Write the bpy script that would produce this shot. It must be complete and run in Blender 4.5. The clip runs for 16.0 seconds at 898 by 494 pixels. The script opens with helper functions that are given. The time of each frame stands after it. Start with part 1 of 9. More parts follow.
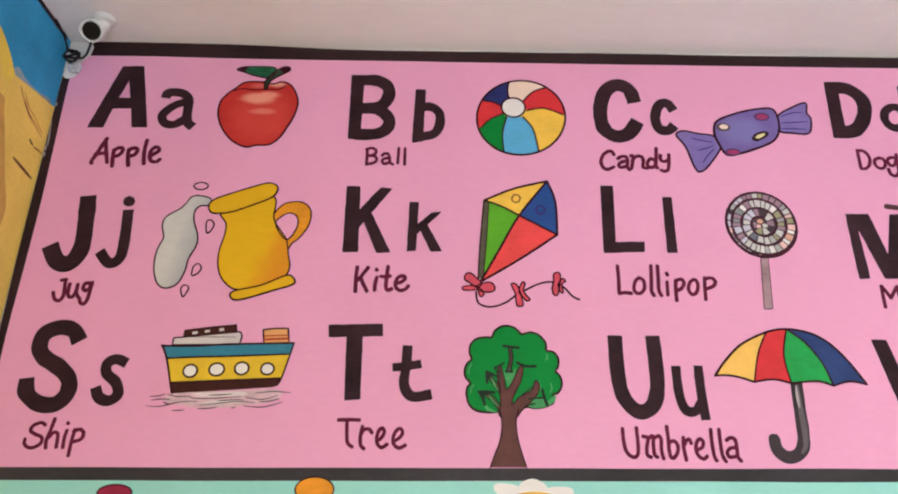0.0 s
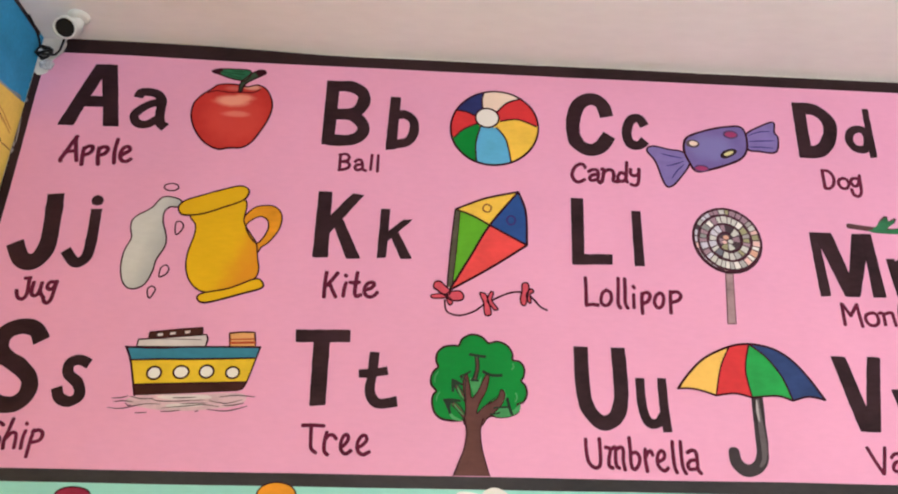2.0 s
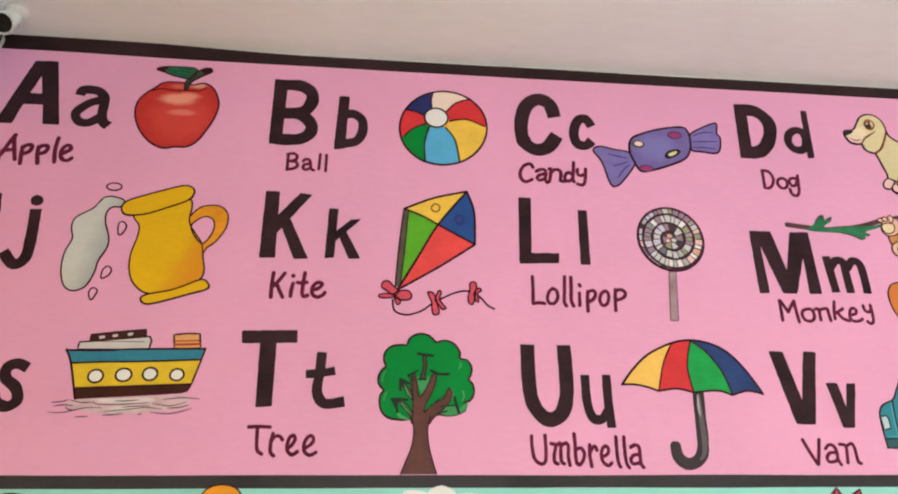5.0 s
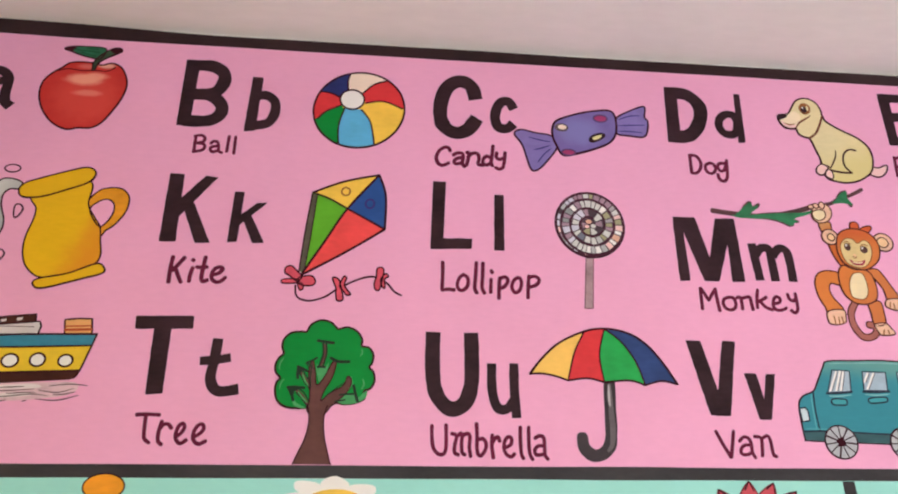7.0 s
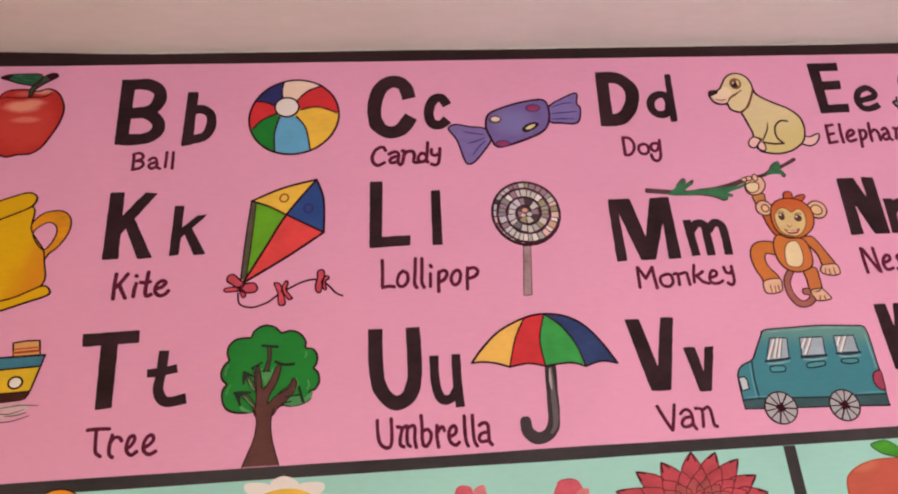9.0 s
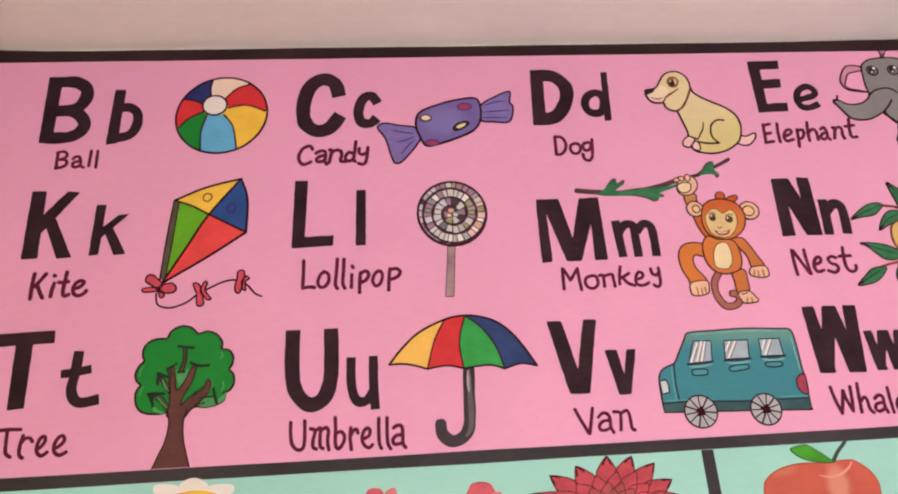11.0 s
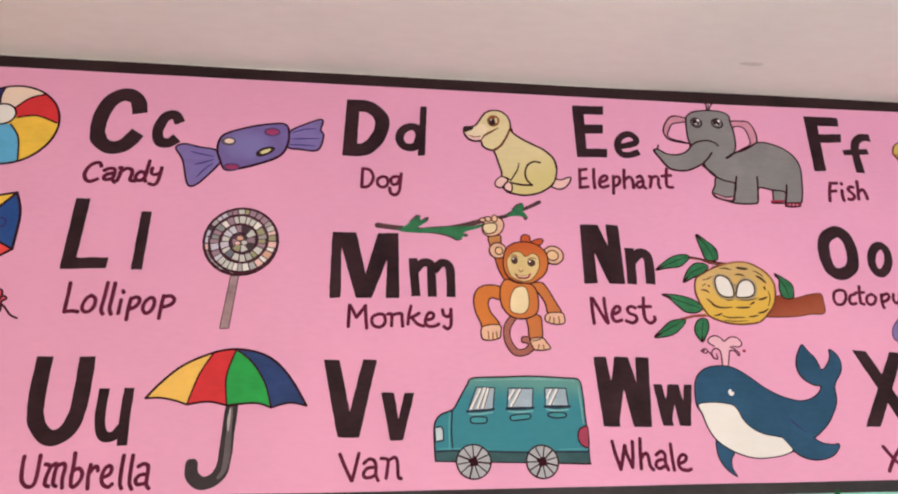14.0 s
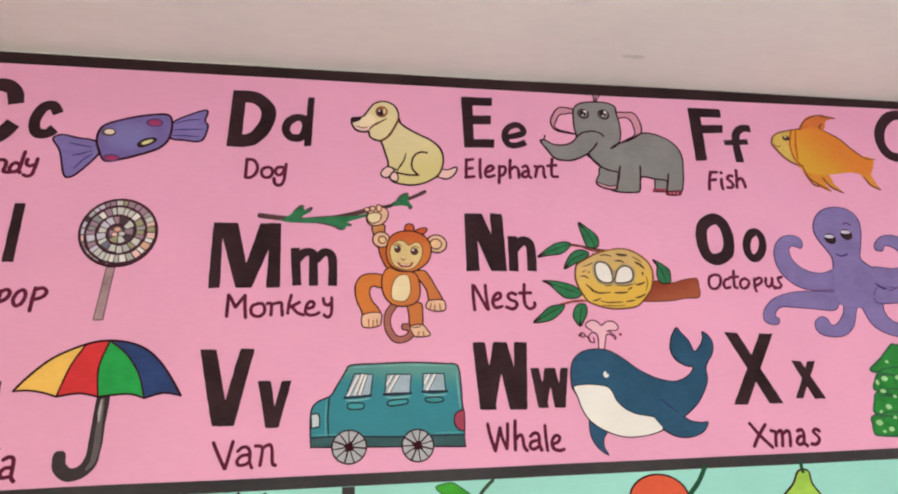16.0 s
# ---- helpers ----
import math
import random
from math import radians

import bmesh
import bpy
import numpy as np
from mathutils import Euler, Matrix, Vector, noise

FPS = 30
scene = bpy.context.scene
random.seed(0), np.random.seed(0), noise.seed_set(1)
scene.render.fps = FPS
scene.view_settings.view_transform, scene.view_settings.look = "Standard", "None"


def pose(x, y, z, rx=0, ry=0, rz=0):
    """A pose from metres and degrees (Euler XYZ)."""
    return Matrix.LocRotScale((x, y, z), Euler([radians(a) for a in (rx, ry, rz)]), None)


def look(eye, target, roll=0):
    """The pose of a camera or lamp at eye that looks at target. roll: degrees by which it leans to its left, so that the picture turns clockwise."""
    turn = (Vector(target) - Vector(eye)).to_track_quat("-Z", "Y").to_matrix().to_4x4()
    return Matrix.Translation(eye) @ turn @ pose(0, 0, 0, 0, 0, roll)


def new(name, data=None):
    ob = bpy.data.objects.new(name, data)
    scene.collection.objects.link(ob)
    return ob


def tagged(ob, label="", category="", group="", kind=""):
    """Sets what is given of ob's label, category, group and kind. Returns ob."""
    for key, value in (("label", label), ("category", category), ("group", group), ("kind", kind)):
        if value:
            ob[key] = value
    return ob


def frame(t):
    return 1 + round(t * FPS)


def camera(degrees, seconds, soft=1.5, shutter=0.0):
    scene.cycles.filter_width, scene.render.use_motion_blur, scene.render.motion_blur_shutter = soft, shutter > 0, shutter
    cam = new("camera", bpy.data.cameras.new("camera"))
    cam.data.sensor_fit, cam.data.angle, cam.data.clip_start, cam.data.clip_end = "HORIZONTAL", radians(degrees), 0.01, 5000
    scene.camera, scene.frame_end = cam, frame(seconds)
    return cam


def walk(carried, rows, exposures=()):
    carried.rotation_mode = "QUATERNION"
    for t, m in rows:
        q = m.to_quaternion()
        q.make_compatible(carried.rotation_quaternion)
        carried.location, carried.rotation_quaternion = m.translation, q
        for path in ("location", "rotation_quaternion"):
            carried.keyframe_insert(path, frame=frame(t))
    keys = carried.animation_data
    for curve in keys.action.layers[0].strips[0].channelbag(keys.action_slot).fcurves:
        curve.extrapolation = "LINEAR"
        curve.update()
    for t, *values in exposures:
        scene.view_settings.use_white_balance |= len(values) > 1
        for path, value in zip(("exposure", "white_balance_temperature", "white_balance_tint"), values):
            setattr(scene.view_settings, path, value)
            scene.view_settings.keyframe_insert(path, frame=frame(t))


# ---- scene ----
cam = camera(64.0, 16.0, soft=2.0)
# seconds, x, y, z in metres, yaw, pitch, roll in degrees
ROWS = [
    (0.0, 1.087, -1.816, 1.527, -1.29, 22.86, -0.01),
    (0.5, 1.100, -1.808, 1.517, -1.45, 23.13, -0.19),
    (1.0, 1.112, -1.813, 1.518, -2.16, 22.75, -0.08),
    (1.5, 1.113, -1.819, 1.524, -2.94, 23.06, -0.65),
    (2.0, 1.111, -1.826, 1.526, -3.41, 23.45, -0.71),
    (2.5, 1.126, -1.820, 1.517, -3.92, 23.98, -0.42),
    (3.0, 1.131, -1.828, 1.524, -4.15, 23.99, -0.08),
    (3.2, 1.127, -1.829, 1.524, -4.69, 23.95, 0.13),
    (5.3, 1.170, -1.841, 1.529, -6.24, 23.16, 1.06),
    (5.5, 1.192, -1.832, 1.519, -5.64, 23.56, 2.31),
    (6.0, 1.285, -1.815, 1.519, -5.68, 23.23, 0.65),
    (6.5, 1.358, -1.801, 1.509, -5.60, 23.08, -0.24),
    (7.0, 1.424, -1.801, 1.521, -5.62, 22.93, 0.24),
    (7.5, 1.480, -1.799, 1.503, -4.66, 23.15, 0.96),
    (8.0, 1.521, -1.813, 1.508, -4.27, 23.10, 2.29),
    (8.5, 1.548, -1.831, 1.512, -3.79, 23.41, 3.81),
    (9.0, 1.594, -1.853, 1.500, -3.91, 22.62, 4.01),
    (9.5, 1.672, -1.866, 1.496, -5.29, 21.80, 3.32),
    (9.7, 1.688, -1.870, 1.495, -5.58, 21.75, 3.03),
    (11.8, 1.979, -1.853, 1.529, -2.44, 22.03, 3.70),
    (12.0, 2.024, -1.840, 1.522, -3.03, 22.59, 3.10),
    (12.5, 2.097, -1.827, 1.518, -4.34, 23.39, 1.96),
    (13.0, 2.182, -1.818, 1.516, -5.84, 23.47, 2.25),
    (13.5, 2.261, -1.837, 1.523, -6.26, 23.07, 1.23),
    (14.0, 2.306, -1.846, 1.534, -7.56, 24.08, 1.94),
    (14.5, 2.340, -1.862, 1.534, -7.38, 24.63, 2.96),
    (15.0, 2.382, -1.865, 1.518, -8.35, 24.28, 2.92),
    (15.5, 2.452, -1.888, 1.521, -8.67, 24.55, 2.88),
    (16.0, 2.520, -1.901, 1.497, -10.24, 23.49, 3.73),
]
walk(cam, [(t, pose(x, y, z, 90 + pitch, roll, yaw)) for t, x, y, z, yaw, pitch, roll in ROWS],
     exposures=[(0, 2.10, 5960, 3), (1.0, 2.10, 6060, 3), (1.5, 2.09, 6200, 1), (2.0, 2.14, 6200, 1), (2.5, 2.02, 6200, -1), (3.0, 2.01, 6150, -4), (5.3, 2.13, 6050, -4), (5.5, 2.20, 5900, -9), (6.5, 2.07, 6030, 1), (8, 2.05, 6200, 6), (9, 1.76, 6850, 17), (9.6, 1.94, 6750, 15), (12, 1.95, 6720, 12), (13.5, 1.94, 6520, 10), (14.5, 1.94, 6340, -1), (16, 1.91, 6330, -1)])

# ---- light ----
sky_world = bpy.data.worlds.new("daylight")
scene.world = sky_world
sky_world.use_nodes = True
wn = sky_world.node_tree
sky = wn.nodes.new("ShaderNodeTexSky")
sky.sky_type, sky.sun_disc = "NISHITA", False
sky.sun_elevation, sky.sun_rotation = radians(35.5), radians(178)
wn.nodes["Background"].inputs["Strength"].default_value = 0.1
wn.links.new(sky.outputs["Color"], wn.nodes["Background"].inputs["Color"])

ROOM_X0, ROOM_X1, ROOM_Y1 = -0.035, 6.8, -5.2      # side wall, far side wall, wall behind the camera
CEIL = 2.957
LIGHT_OPENINGS = [(1.2, 3.4), (4.3, 6.0)]                  # openings added in the unseen wall behind the camera, to let light in
OPENING_Z0, OPENING_Z1 = 0.25, 2.35
# an area lamp added in each opening to brighten the painted wall
for wx0, wx1 in LIGHT_OPENINGS:
    lamp = bpy.data.lights.new("opening_fill_light", "AREA")
    lamp.shape, lamp.size, lamp.size_y = "RECTANGLE", wx1 - wx0 - 0.1, OPENING_Z1 - OPENING_Z0 - 0.1
    lamp.energy, lamp.color = 3.4 * (wx1 - wx0), (1.0, 0.995, 1.0)
    new("opening_fill_light", lamp).matrix_world = look(((wx0 + wx1) / 2, ROOM_Y1 - 0.1, (OPENING_Z0 + OPENING_Z1) / 2),
                                                  ((wx0 + wx1) / 2, 0, (OPENING_Z0 + OPENING_Z1) / 2 + 0.2))
sun = bpy.data.lights.new("sun", "SUN")
sun.energy, sun.angle, sun.color = 4.5, radians(0.5), (1.0, 0.965, 0.93)
new("sun", sun).matrix_world = look((4, -28, 20), (3, 0, 0))


# ---- materials ----
def paint(name, rgb, rough=0.5, vary=0.10, patch=2.5, bump=0.12, grain=90.0, gloss=0.14):
    """Brushed enamel or distemper: broad uneven patches, fine brush grain, a little relief."""
    mat = bpy.data.materials.new(name)
    mat.use_nodes = True
    nt = mat.node_tree
    bsdf = nt.nodes["Principled BSDF"]
    where = nt.nodes.new("ShaderNodeNewGeometry").outputs["Position"]
    broad, fine = nt.nodes.new("ShaderNodeTexNoise"), nt.nodes.new("ShaderNodeTexNoise")
    broad.inputs["Scale"].default_value, broad.inputs["Detail"].default_value = patch, 4
    fine.inputs["Scale"].default_value, fine.inputs["Detail"].default_value = grain, 3
    brush = nt.nodes.new("ShaderNodeMapping")
    brush.inputs["Scale"].default_value = (0.35, 1, 1)
    nt.links.new(where, broad.inputs["Vector"])
    nt.links.new(where, brush.inputs["Vector"])
    nt.links.new(brush.outputs["Vector"], fine.inputs["Vector"])
    add = nt.nodes.new("ShaderNodeMath")
    add.operation = "MULTIPLY_ADD"
    add.inputs[1].default_value = 0.4
    nt.links.new(fine.outputs["Fac"], add.inputs[0])
    nt.links.new(broad.outputs["Fac"], add.inputs[2])
    ramp = nt.nodes.new("ShaderNodeValToRGB")
    ramp.color_ramp.elements[0].position, ramp.color_ramp.elements[1].position = 0.45, 0.95
    ramp.color_ramp.elements[0].color = (*[c * (1 - vary) for c in rgb], 1)
    ramp.color_ramp.elements[1].color = (*[min(0.95, c * (1 + vary)) for c in rgb], 1)
    nt.links.new(add.outputs[0], ramp.inputs["Fac"])
    nt.links.new(ramp.outputs["Color"], bsdf.inputs["Base Color"])
    bsdf.inputs["Roughness"].default_value = rough
    bsdf.inputs["Specular IOR Level"].default_value = gloss
    bmp = nt.nodes.new("ShaderNodeBump")
    bmp.inputs["Strength"].default_value, bmp.inputs["Distance"].default_value = bump, 0.002
    nt.links.new(fine.outputs["Fac"], bmp.inputs["Height"])
    nt.links.new(bmp.outputs["Normal"], bsdf.inputs["Normal"])
    return mat


def blended(name, rgb, other, a, b, **more):
    """Two wet paints brushed into one another between two points (x, z) of the wall."""
    mat = paint(name, rgb, **more)
    nt = mat.node_tree
    bsdf = nt.nodes["Principled BSDF"]
    first = bsdf.inputs["Base Color"].links[0].from_socket
    where = nt.nodes.new("ShaderNodeNewGeometry").outputs["Position"]
    dx, dz = b[0] - a[0], b[1] - a[1]
    size = dx * dx + dz * dz
    along = nt.nodes.new("ShaderNodeVectorMath")
    along.operation = "DOT_PRODUCT"
    along.inputs[1].default_value = (dx / size, 0, dz / size)
    nt.links.new(where, along.inputs[0])
    rough = nt.nodes.new("ShaderNodeTexNoise")
    rough.inputs["Scale"].default_value = 22
    nt.links.new(where, rough.inputs["Vector"])
    shift = nt.nodes.new("ShaderNodeMath")
    shift.operation = "MULTIPLY_ADD"
    shift.inputs[1].default_value = 0.5
    nt.links.new(rough.outputs["Fac"], shift.inputs[0])
    nt.links.new(along.outputs["Value"], shift.inputs[2])
    start = (a[0] * dx + a[1] * dz) / size + 0.25
    span = nt.nodes.new("ShaderNodeMapRange")
    span.interpolation_type = "SMOOTHSTEP"
    span.inputs["From Min"].default_value, span.inputs["From Max"].default_value = start, start + 1
    nt.links.new(shift.outputs[0], span.inputs["Value"])
    mix = nt.nodes.new("ShaderNodeMixRGB")
    mix.inputs["Color2"].default_value = (*other, 1)
    nt.links.new(span.outputs["Result"], mix.inputs["Fac"])
    nt.links.new(first, mix.inputs["Color1"])
    nt.links.new(mix.outputs["Color"], bsdf.inputs["Base Color"])
    return mat


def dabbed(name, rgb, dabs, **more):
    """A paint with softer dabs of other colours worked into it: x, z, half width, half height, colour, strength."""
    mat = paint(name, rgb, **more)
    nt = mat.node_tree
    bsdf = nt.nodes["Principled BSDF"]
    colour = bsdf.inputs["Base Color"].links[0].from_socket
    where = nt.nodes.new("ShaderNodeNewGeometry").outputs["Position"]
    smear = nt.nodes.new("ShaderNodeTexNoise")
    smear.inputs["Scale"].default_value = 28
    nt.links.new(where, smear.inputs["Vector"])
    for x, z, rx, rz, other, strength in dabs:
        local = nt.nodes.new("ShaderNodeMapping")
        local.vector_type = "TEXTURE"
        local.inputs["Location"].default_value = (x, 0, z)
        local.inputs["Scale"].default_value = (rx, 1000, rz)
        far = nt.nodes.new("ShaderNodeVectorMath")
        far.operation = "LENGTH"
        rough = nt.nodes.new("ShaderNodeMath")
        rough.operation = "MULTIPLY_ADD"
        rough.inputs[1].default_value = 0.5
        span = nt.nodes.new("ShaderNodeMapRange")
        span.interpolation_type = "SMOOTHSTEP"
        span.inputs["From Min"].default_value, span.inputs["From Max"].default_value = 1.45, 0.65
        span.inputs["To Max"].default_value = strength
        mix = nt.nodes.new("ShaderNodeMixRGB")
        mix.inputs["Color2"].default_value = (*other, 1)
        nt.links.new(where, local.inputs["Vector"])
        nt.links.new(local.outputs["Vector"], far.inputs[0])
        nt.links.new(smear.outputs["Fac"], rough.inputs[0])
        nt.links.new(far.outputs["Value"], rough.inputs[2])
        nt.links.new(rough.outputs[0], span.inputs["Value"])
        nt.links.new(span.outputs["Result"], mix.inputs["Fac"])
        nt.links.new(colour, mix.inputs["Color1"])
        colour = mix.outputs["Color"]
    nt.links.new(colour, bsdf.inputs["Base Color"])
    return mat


PINK = paint("pink_paint", (0.80, 0.36, 0.555), 0.5, 0.055, 1.6)
WHITEWASH = paint("whitewash", (0.78, 0.73, 0.69), 0.9, 0.05, 1.1, 0.3, 40)
LIMEWASH = paint("ceiling_limewash", (0.87, 0.815, 0.81), 0.9, 0.055, 1.2, 0.3, 40)
DOG = paint("dog_cream_paint", (0.73, 0.60, 0.345), 0.5, 0.08, 14)
SHIPBLUE = paint("ship_blue_paint", (0.045, 0.20, 0.30), 0.5, 0.2, 14)
DOGLIGHT = paint("pale_dog_paint", (0.82, 0.66, 0.47), 0.5, 0.07, 14)
MINT = paint("mint_paint", (0.345, 0.67, 0.61), 0.5, 0.06)
INK = paint("black_paint", (0.032, 0.013, 0.018), 0.6, 0.42, 9, gloss=0.12)
BORDER = paint("black_border_paint", (0.030, 0.014, 0.016), 0.6, 0.35, 5, gloss=0.15)
LINE = paint("outline_paint", (0.034, 0.004, 0.010), 0.65, 0.3, 12, gloss=0.08)
WORD = paint("lettering_paint", (0.118, 0.013, 0.038), 0.65, 0.3, 12, gloss=0.08)
RED = paint("red_paint", (0.63, 0.034, 0.042), 0.45, 0.12, 14)
CORAL = paint("coral_paint", (0.78, 0.07, 0.07), 0.45, 0.12, 14)
GREEN = paint("green_paint", (0.008, 0.215, 0.032), 0.5, 0.10, 12)
LEAF = paint("leaf_green_paint", (0.035, 0.172, 0.075), 0.45, 0.3, 25)
LIME = paint("lime_green_paint", (0.12, 0.38, 0.02), 0.45, 0.12, 14)
BLUE = paint("blue_paint", (0.025, 0.075, 0.27), 0.45, 0.15, 14)
NAVY = paint("navy_paint", (0.022, 0.03, 0.14), 0.45, 0.2, 14)
SKYBLUE = paint("sky_blue_paint", (0.12, 0.40, 0.66), 0.45, 0.12, 14)
YELLOW = paint("yellow_paint", (0.85, 0.52, 0.07), 0.45, 0.12, 14)
GOLD = paint("gold_paint", (0.72, 0.41, 0.008), 0.5, 0.06, 8)
AMBER = paint("amber_paint", (0.80, 0.30, 0.02), 0.45, 0.16, 10)
PURPLE = paint("purple_paint", (0.205, 0.15, 0.40), 0.45, 0.14, 16)
LILAC = paint("lilac_paint", (0.215, 0.16, 0.385), 0.45, 0.14, 12)
CREAM = paint("cream_paint", (0.80, 0.64, 0.40), 0.5, 0.07, 14)
PALECREAM = paint("pale_cream_paint", (0.84, 0.65, 0.54), 0.5, 0.07, 14)
WATER = paint("water_grey_paint", (0.66, 0.44, 0.50), 0.5, 0.18, 30)
MILK2 = paint("milk_shade_paint", (0.46, 0.44, 0.44), 0.5, 0.10, 14)
WHITE = paint("white_paint", (0.82, 0.76, 0.74), 0.5, 0.04, 8)
MILK = paint("milk_paint", (0.60, 0.57, 0.55), 0.5, 0.08, 14)
GREY = paint("grey_paint", (0.27, 0.27, 0.27), 0.5, 0.1, 14)
STICK = paint("stick_grey_paint", (0.39, 0.34, 0.355), 0.5, 0.15, 14)
TEAL2 = paint("light_teal_paint", (0.06, 0.29, 0.33), 0.5, 0.15, 9)
GOREBLUE = paint("gore_blue_paint", (0.026, 0.050, 0.165), 0.45, 0.2, 14)
GOREYELLOW = paint("gore_yellow_paint", (0.85, 0.50, 0.115), 0.45, 0.1, 14)
HANDLEGREY = paint("handle_shine_paint", (0.125, 0.10, 0.11), 0.45, 0.2, 20)
KITEBAND = paint("kite_band_paint", (0.10, 0.085, 0.06), 0.5, 0.25, 20)
BOWRED = paint("bow_red_paint", (0.62, 0.075, 0.12), 0.45, 0.2, 25)
SPOUT = paint("spout_line_paint", (0.13, 0.022, 0.04), 0.5, 0.2, 20)
TREEBROWN = paint("tree_brown_paint", (0.115, 0.042, 0.038), 0.5, 0.25, 14)
DARKLEAF = paint("dark_leaf_paint", (0.022, 0.115, 0.06), 0.45, 0.3, 25)
STALK = paint("stalk_paint", (0.035, 0.06, 0.035), 0.45, 0.4, 25)
PEACH = paint("peach_paint", (0.66, 0.36, 0.27), 0.5, 0.1, 20)
KHAKI = paint("khaki_paint", (0.34, 0.31, 0.18), 0.5, 0.1, 20)
SLATE = paint("slate_paint", (0.17, 0.17, 0.22), 0.5, 0.1, 20)
BORDERGREY = paint("grey_black_border_paint", (0.042, 0.036, 0.040), 0.6, 0.3, 5, gloss=0.15)
BUD = paint("bud_paint", (0.60, 0.10, 0.14), 0.5, 0.2, 25)
BUD2 = paint("pale_bud_paint", (0.66, 0.20, 0.22), 0.5, 0.2, 25)
FRUITPALE = paint("fruit_pale_paint", (0.72, 0.30, 0.24), 0.45, 0.2, 20)
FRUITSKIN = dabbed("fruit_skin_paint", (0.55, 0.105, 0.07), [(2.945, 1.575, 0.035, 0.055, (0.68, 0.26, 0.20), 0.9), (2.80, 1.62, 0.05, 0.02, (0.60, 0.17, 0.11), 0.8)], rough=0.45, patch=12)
MAUVE = paint("mauve_paint", (0.34, 0.21, 0.27), 0.5, 0.15, 20)
LOLLISTICK = paint("sweet_stick_paint", (0.37, 0.235, 0.26), 0.5, 0.3, 16)
LOLLINE = paint("swirl_line_paint", (0.060, 0.012, 0.026), 0.6, 0.3, 20)
LAMPRED = paint("lamp_red_paint", (0.36, 0.05, 0.10), 0.5, 0.15, 14)
WHALE = paint("whale_blue_paint", (0.022, 0.078, 0.155), 0.45, 0.22, 8)
SPRAY = paint("spray_pink_paint", (0.82, 0.47, 0.58), 0.5, 0.06, 14)
NESTLINE = paint("nest_line_paint", (0.07, 0.035, 0.02), 0.5, 0.3, 20)
PLUMLINE = paint("plum_line_paint", (0.10, 0.045, 0.13), 0.5, 0.3, 20)
BROWN = paint("brown_paint", (0.085, 0.035, 0.03), 0.5, 0.3, 20)
BARK = paint("bark_brown_paint", (0.30, 0.06, 0.03), 0.5, 0.25, 20)
TAN = paint("tan_paint", (0.78, 0.50, 0.28), 0.5, 0.12, 18)
MAROON = paint("maroon_paint", (0.30, 0.02, 0.06), 0.45, 0.2, 20)
OLIVE = paint("olive_yellow_paint", (0.72, 0.64, 0.30), 0.45, 0.15, 20)
ROSE = paint("rose_spot_paint", (0.34, 0.04, 0.14), 0.45, 0.15, 20)
NAVYLINE = paint("navy_line_paint", (0.04, 0.03, 0.16), 0.5, 0.2, 20)
AMBER2 = paint("deep_gold_paint", (0.74, 0.29, 0.015), 0.45, 0.2, 12)
PALEPINK = paint("pale_pink_paint", (0.82, 0.52, 0.50), 0.5, 0.1, 14)
GREYLINE = paint("grey_line_paint", (0.12, 0.08, 0.09), 0.5, 0.2, 20)
SHIPYELLOW = paint("ship_yellow_paint", (0.75, 0.49, 0.03), 0.45, 0.12, 14)
TANORANGE = paint("tan_orange_paint", (0.70, 0.34, 0.13), 0.45, 0.15, 14)
REDLINE = paint("red_line_paint", (0.42, 0.06, 0.02), 0.5, 0.2, 20)
DARKGREEN = paint("dark_green_paint", (0.012, 0.07, 0.03), 0.5, 0.25, 20)
GREEN2 = paint("bright_green_paint", (0.03, 0.33, 0.07), 0.45, 0.15, 16)
HANDLE = paint("handle_grey_paint", (0.040, 0.026, 0.032), 0.4, 0.3, 12)
OCHRELINE = paint("ochre_line_paint", (0.28, 0.10, 0.03), 0.5, 0.2, 20)
BARKLINE = paint("dark_bark_paint", (0.15, 0.04, 0.02), 0.5, 0.2, 20)
EARPINK = paint("ear_pink_paint", (0.60, 0.26, 0.35), 0.5, 0.12, 16)
ORANGE3 = paint("hair_orange_paint", (0.60, 0.10, 0.03), 0.45, 0.2, 14)
BRANCH = paint("branch_paint", (0.095, 0.038, 0.044), 0.5, 0.4, 14)
TAILBROWN = paint("tail_brown_paint", (0.36, 0.12, 0.10), 0.5, 0.2, 14)
PANE = paint("pane_paint", (0.36, 0.43, 0.52), 0.4, 0.15, 20)
PANE2 = paint("strip_paint", (0.20, 0.44, 0.47), 0.45, 0.15, 20)
PANE3 = paint("headlamp_paint", (0.55, 0.60, 0.64), 0.4, 0.12, 20)
TEAL3 = paint("bright_teal_paint", (0.10, 0.35, 0.39), 0.5, 0.15, 9)
WHEEL = paint("wheel_grey_paint", (0.42, 0.41, 0.45), 0.5, 0.15, 20)
PALELILAC = paint("pale_lilac_paint", (0.58, 0.54, 0.64), 0.5, 0.10, 20)
PLUMGREY = paint("plum_grey_paint", (0.075, 0.045, 0.06), 0.5, 0.25, 20)
MINTGREEN = paint("mint_green_paint", (0.07, 0.29, 0.10), 0.5, 0.25, 20)
OCHRE2 = paint("light_ochre_paint", (0.60, 0.34, 0.08), 0.5, 0.2, 20)
SIDEPALE = paint("wall_grey_blue_paint", (0.30, 0.38, 0.42), 0.5, 0.3, 12)
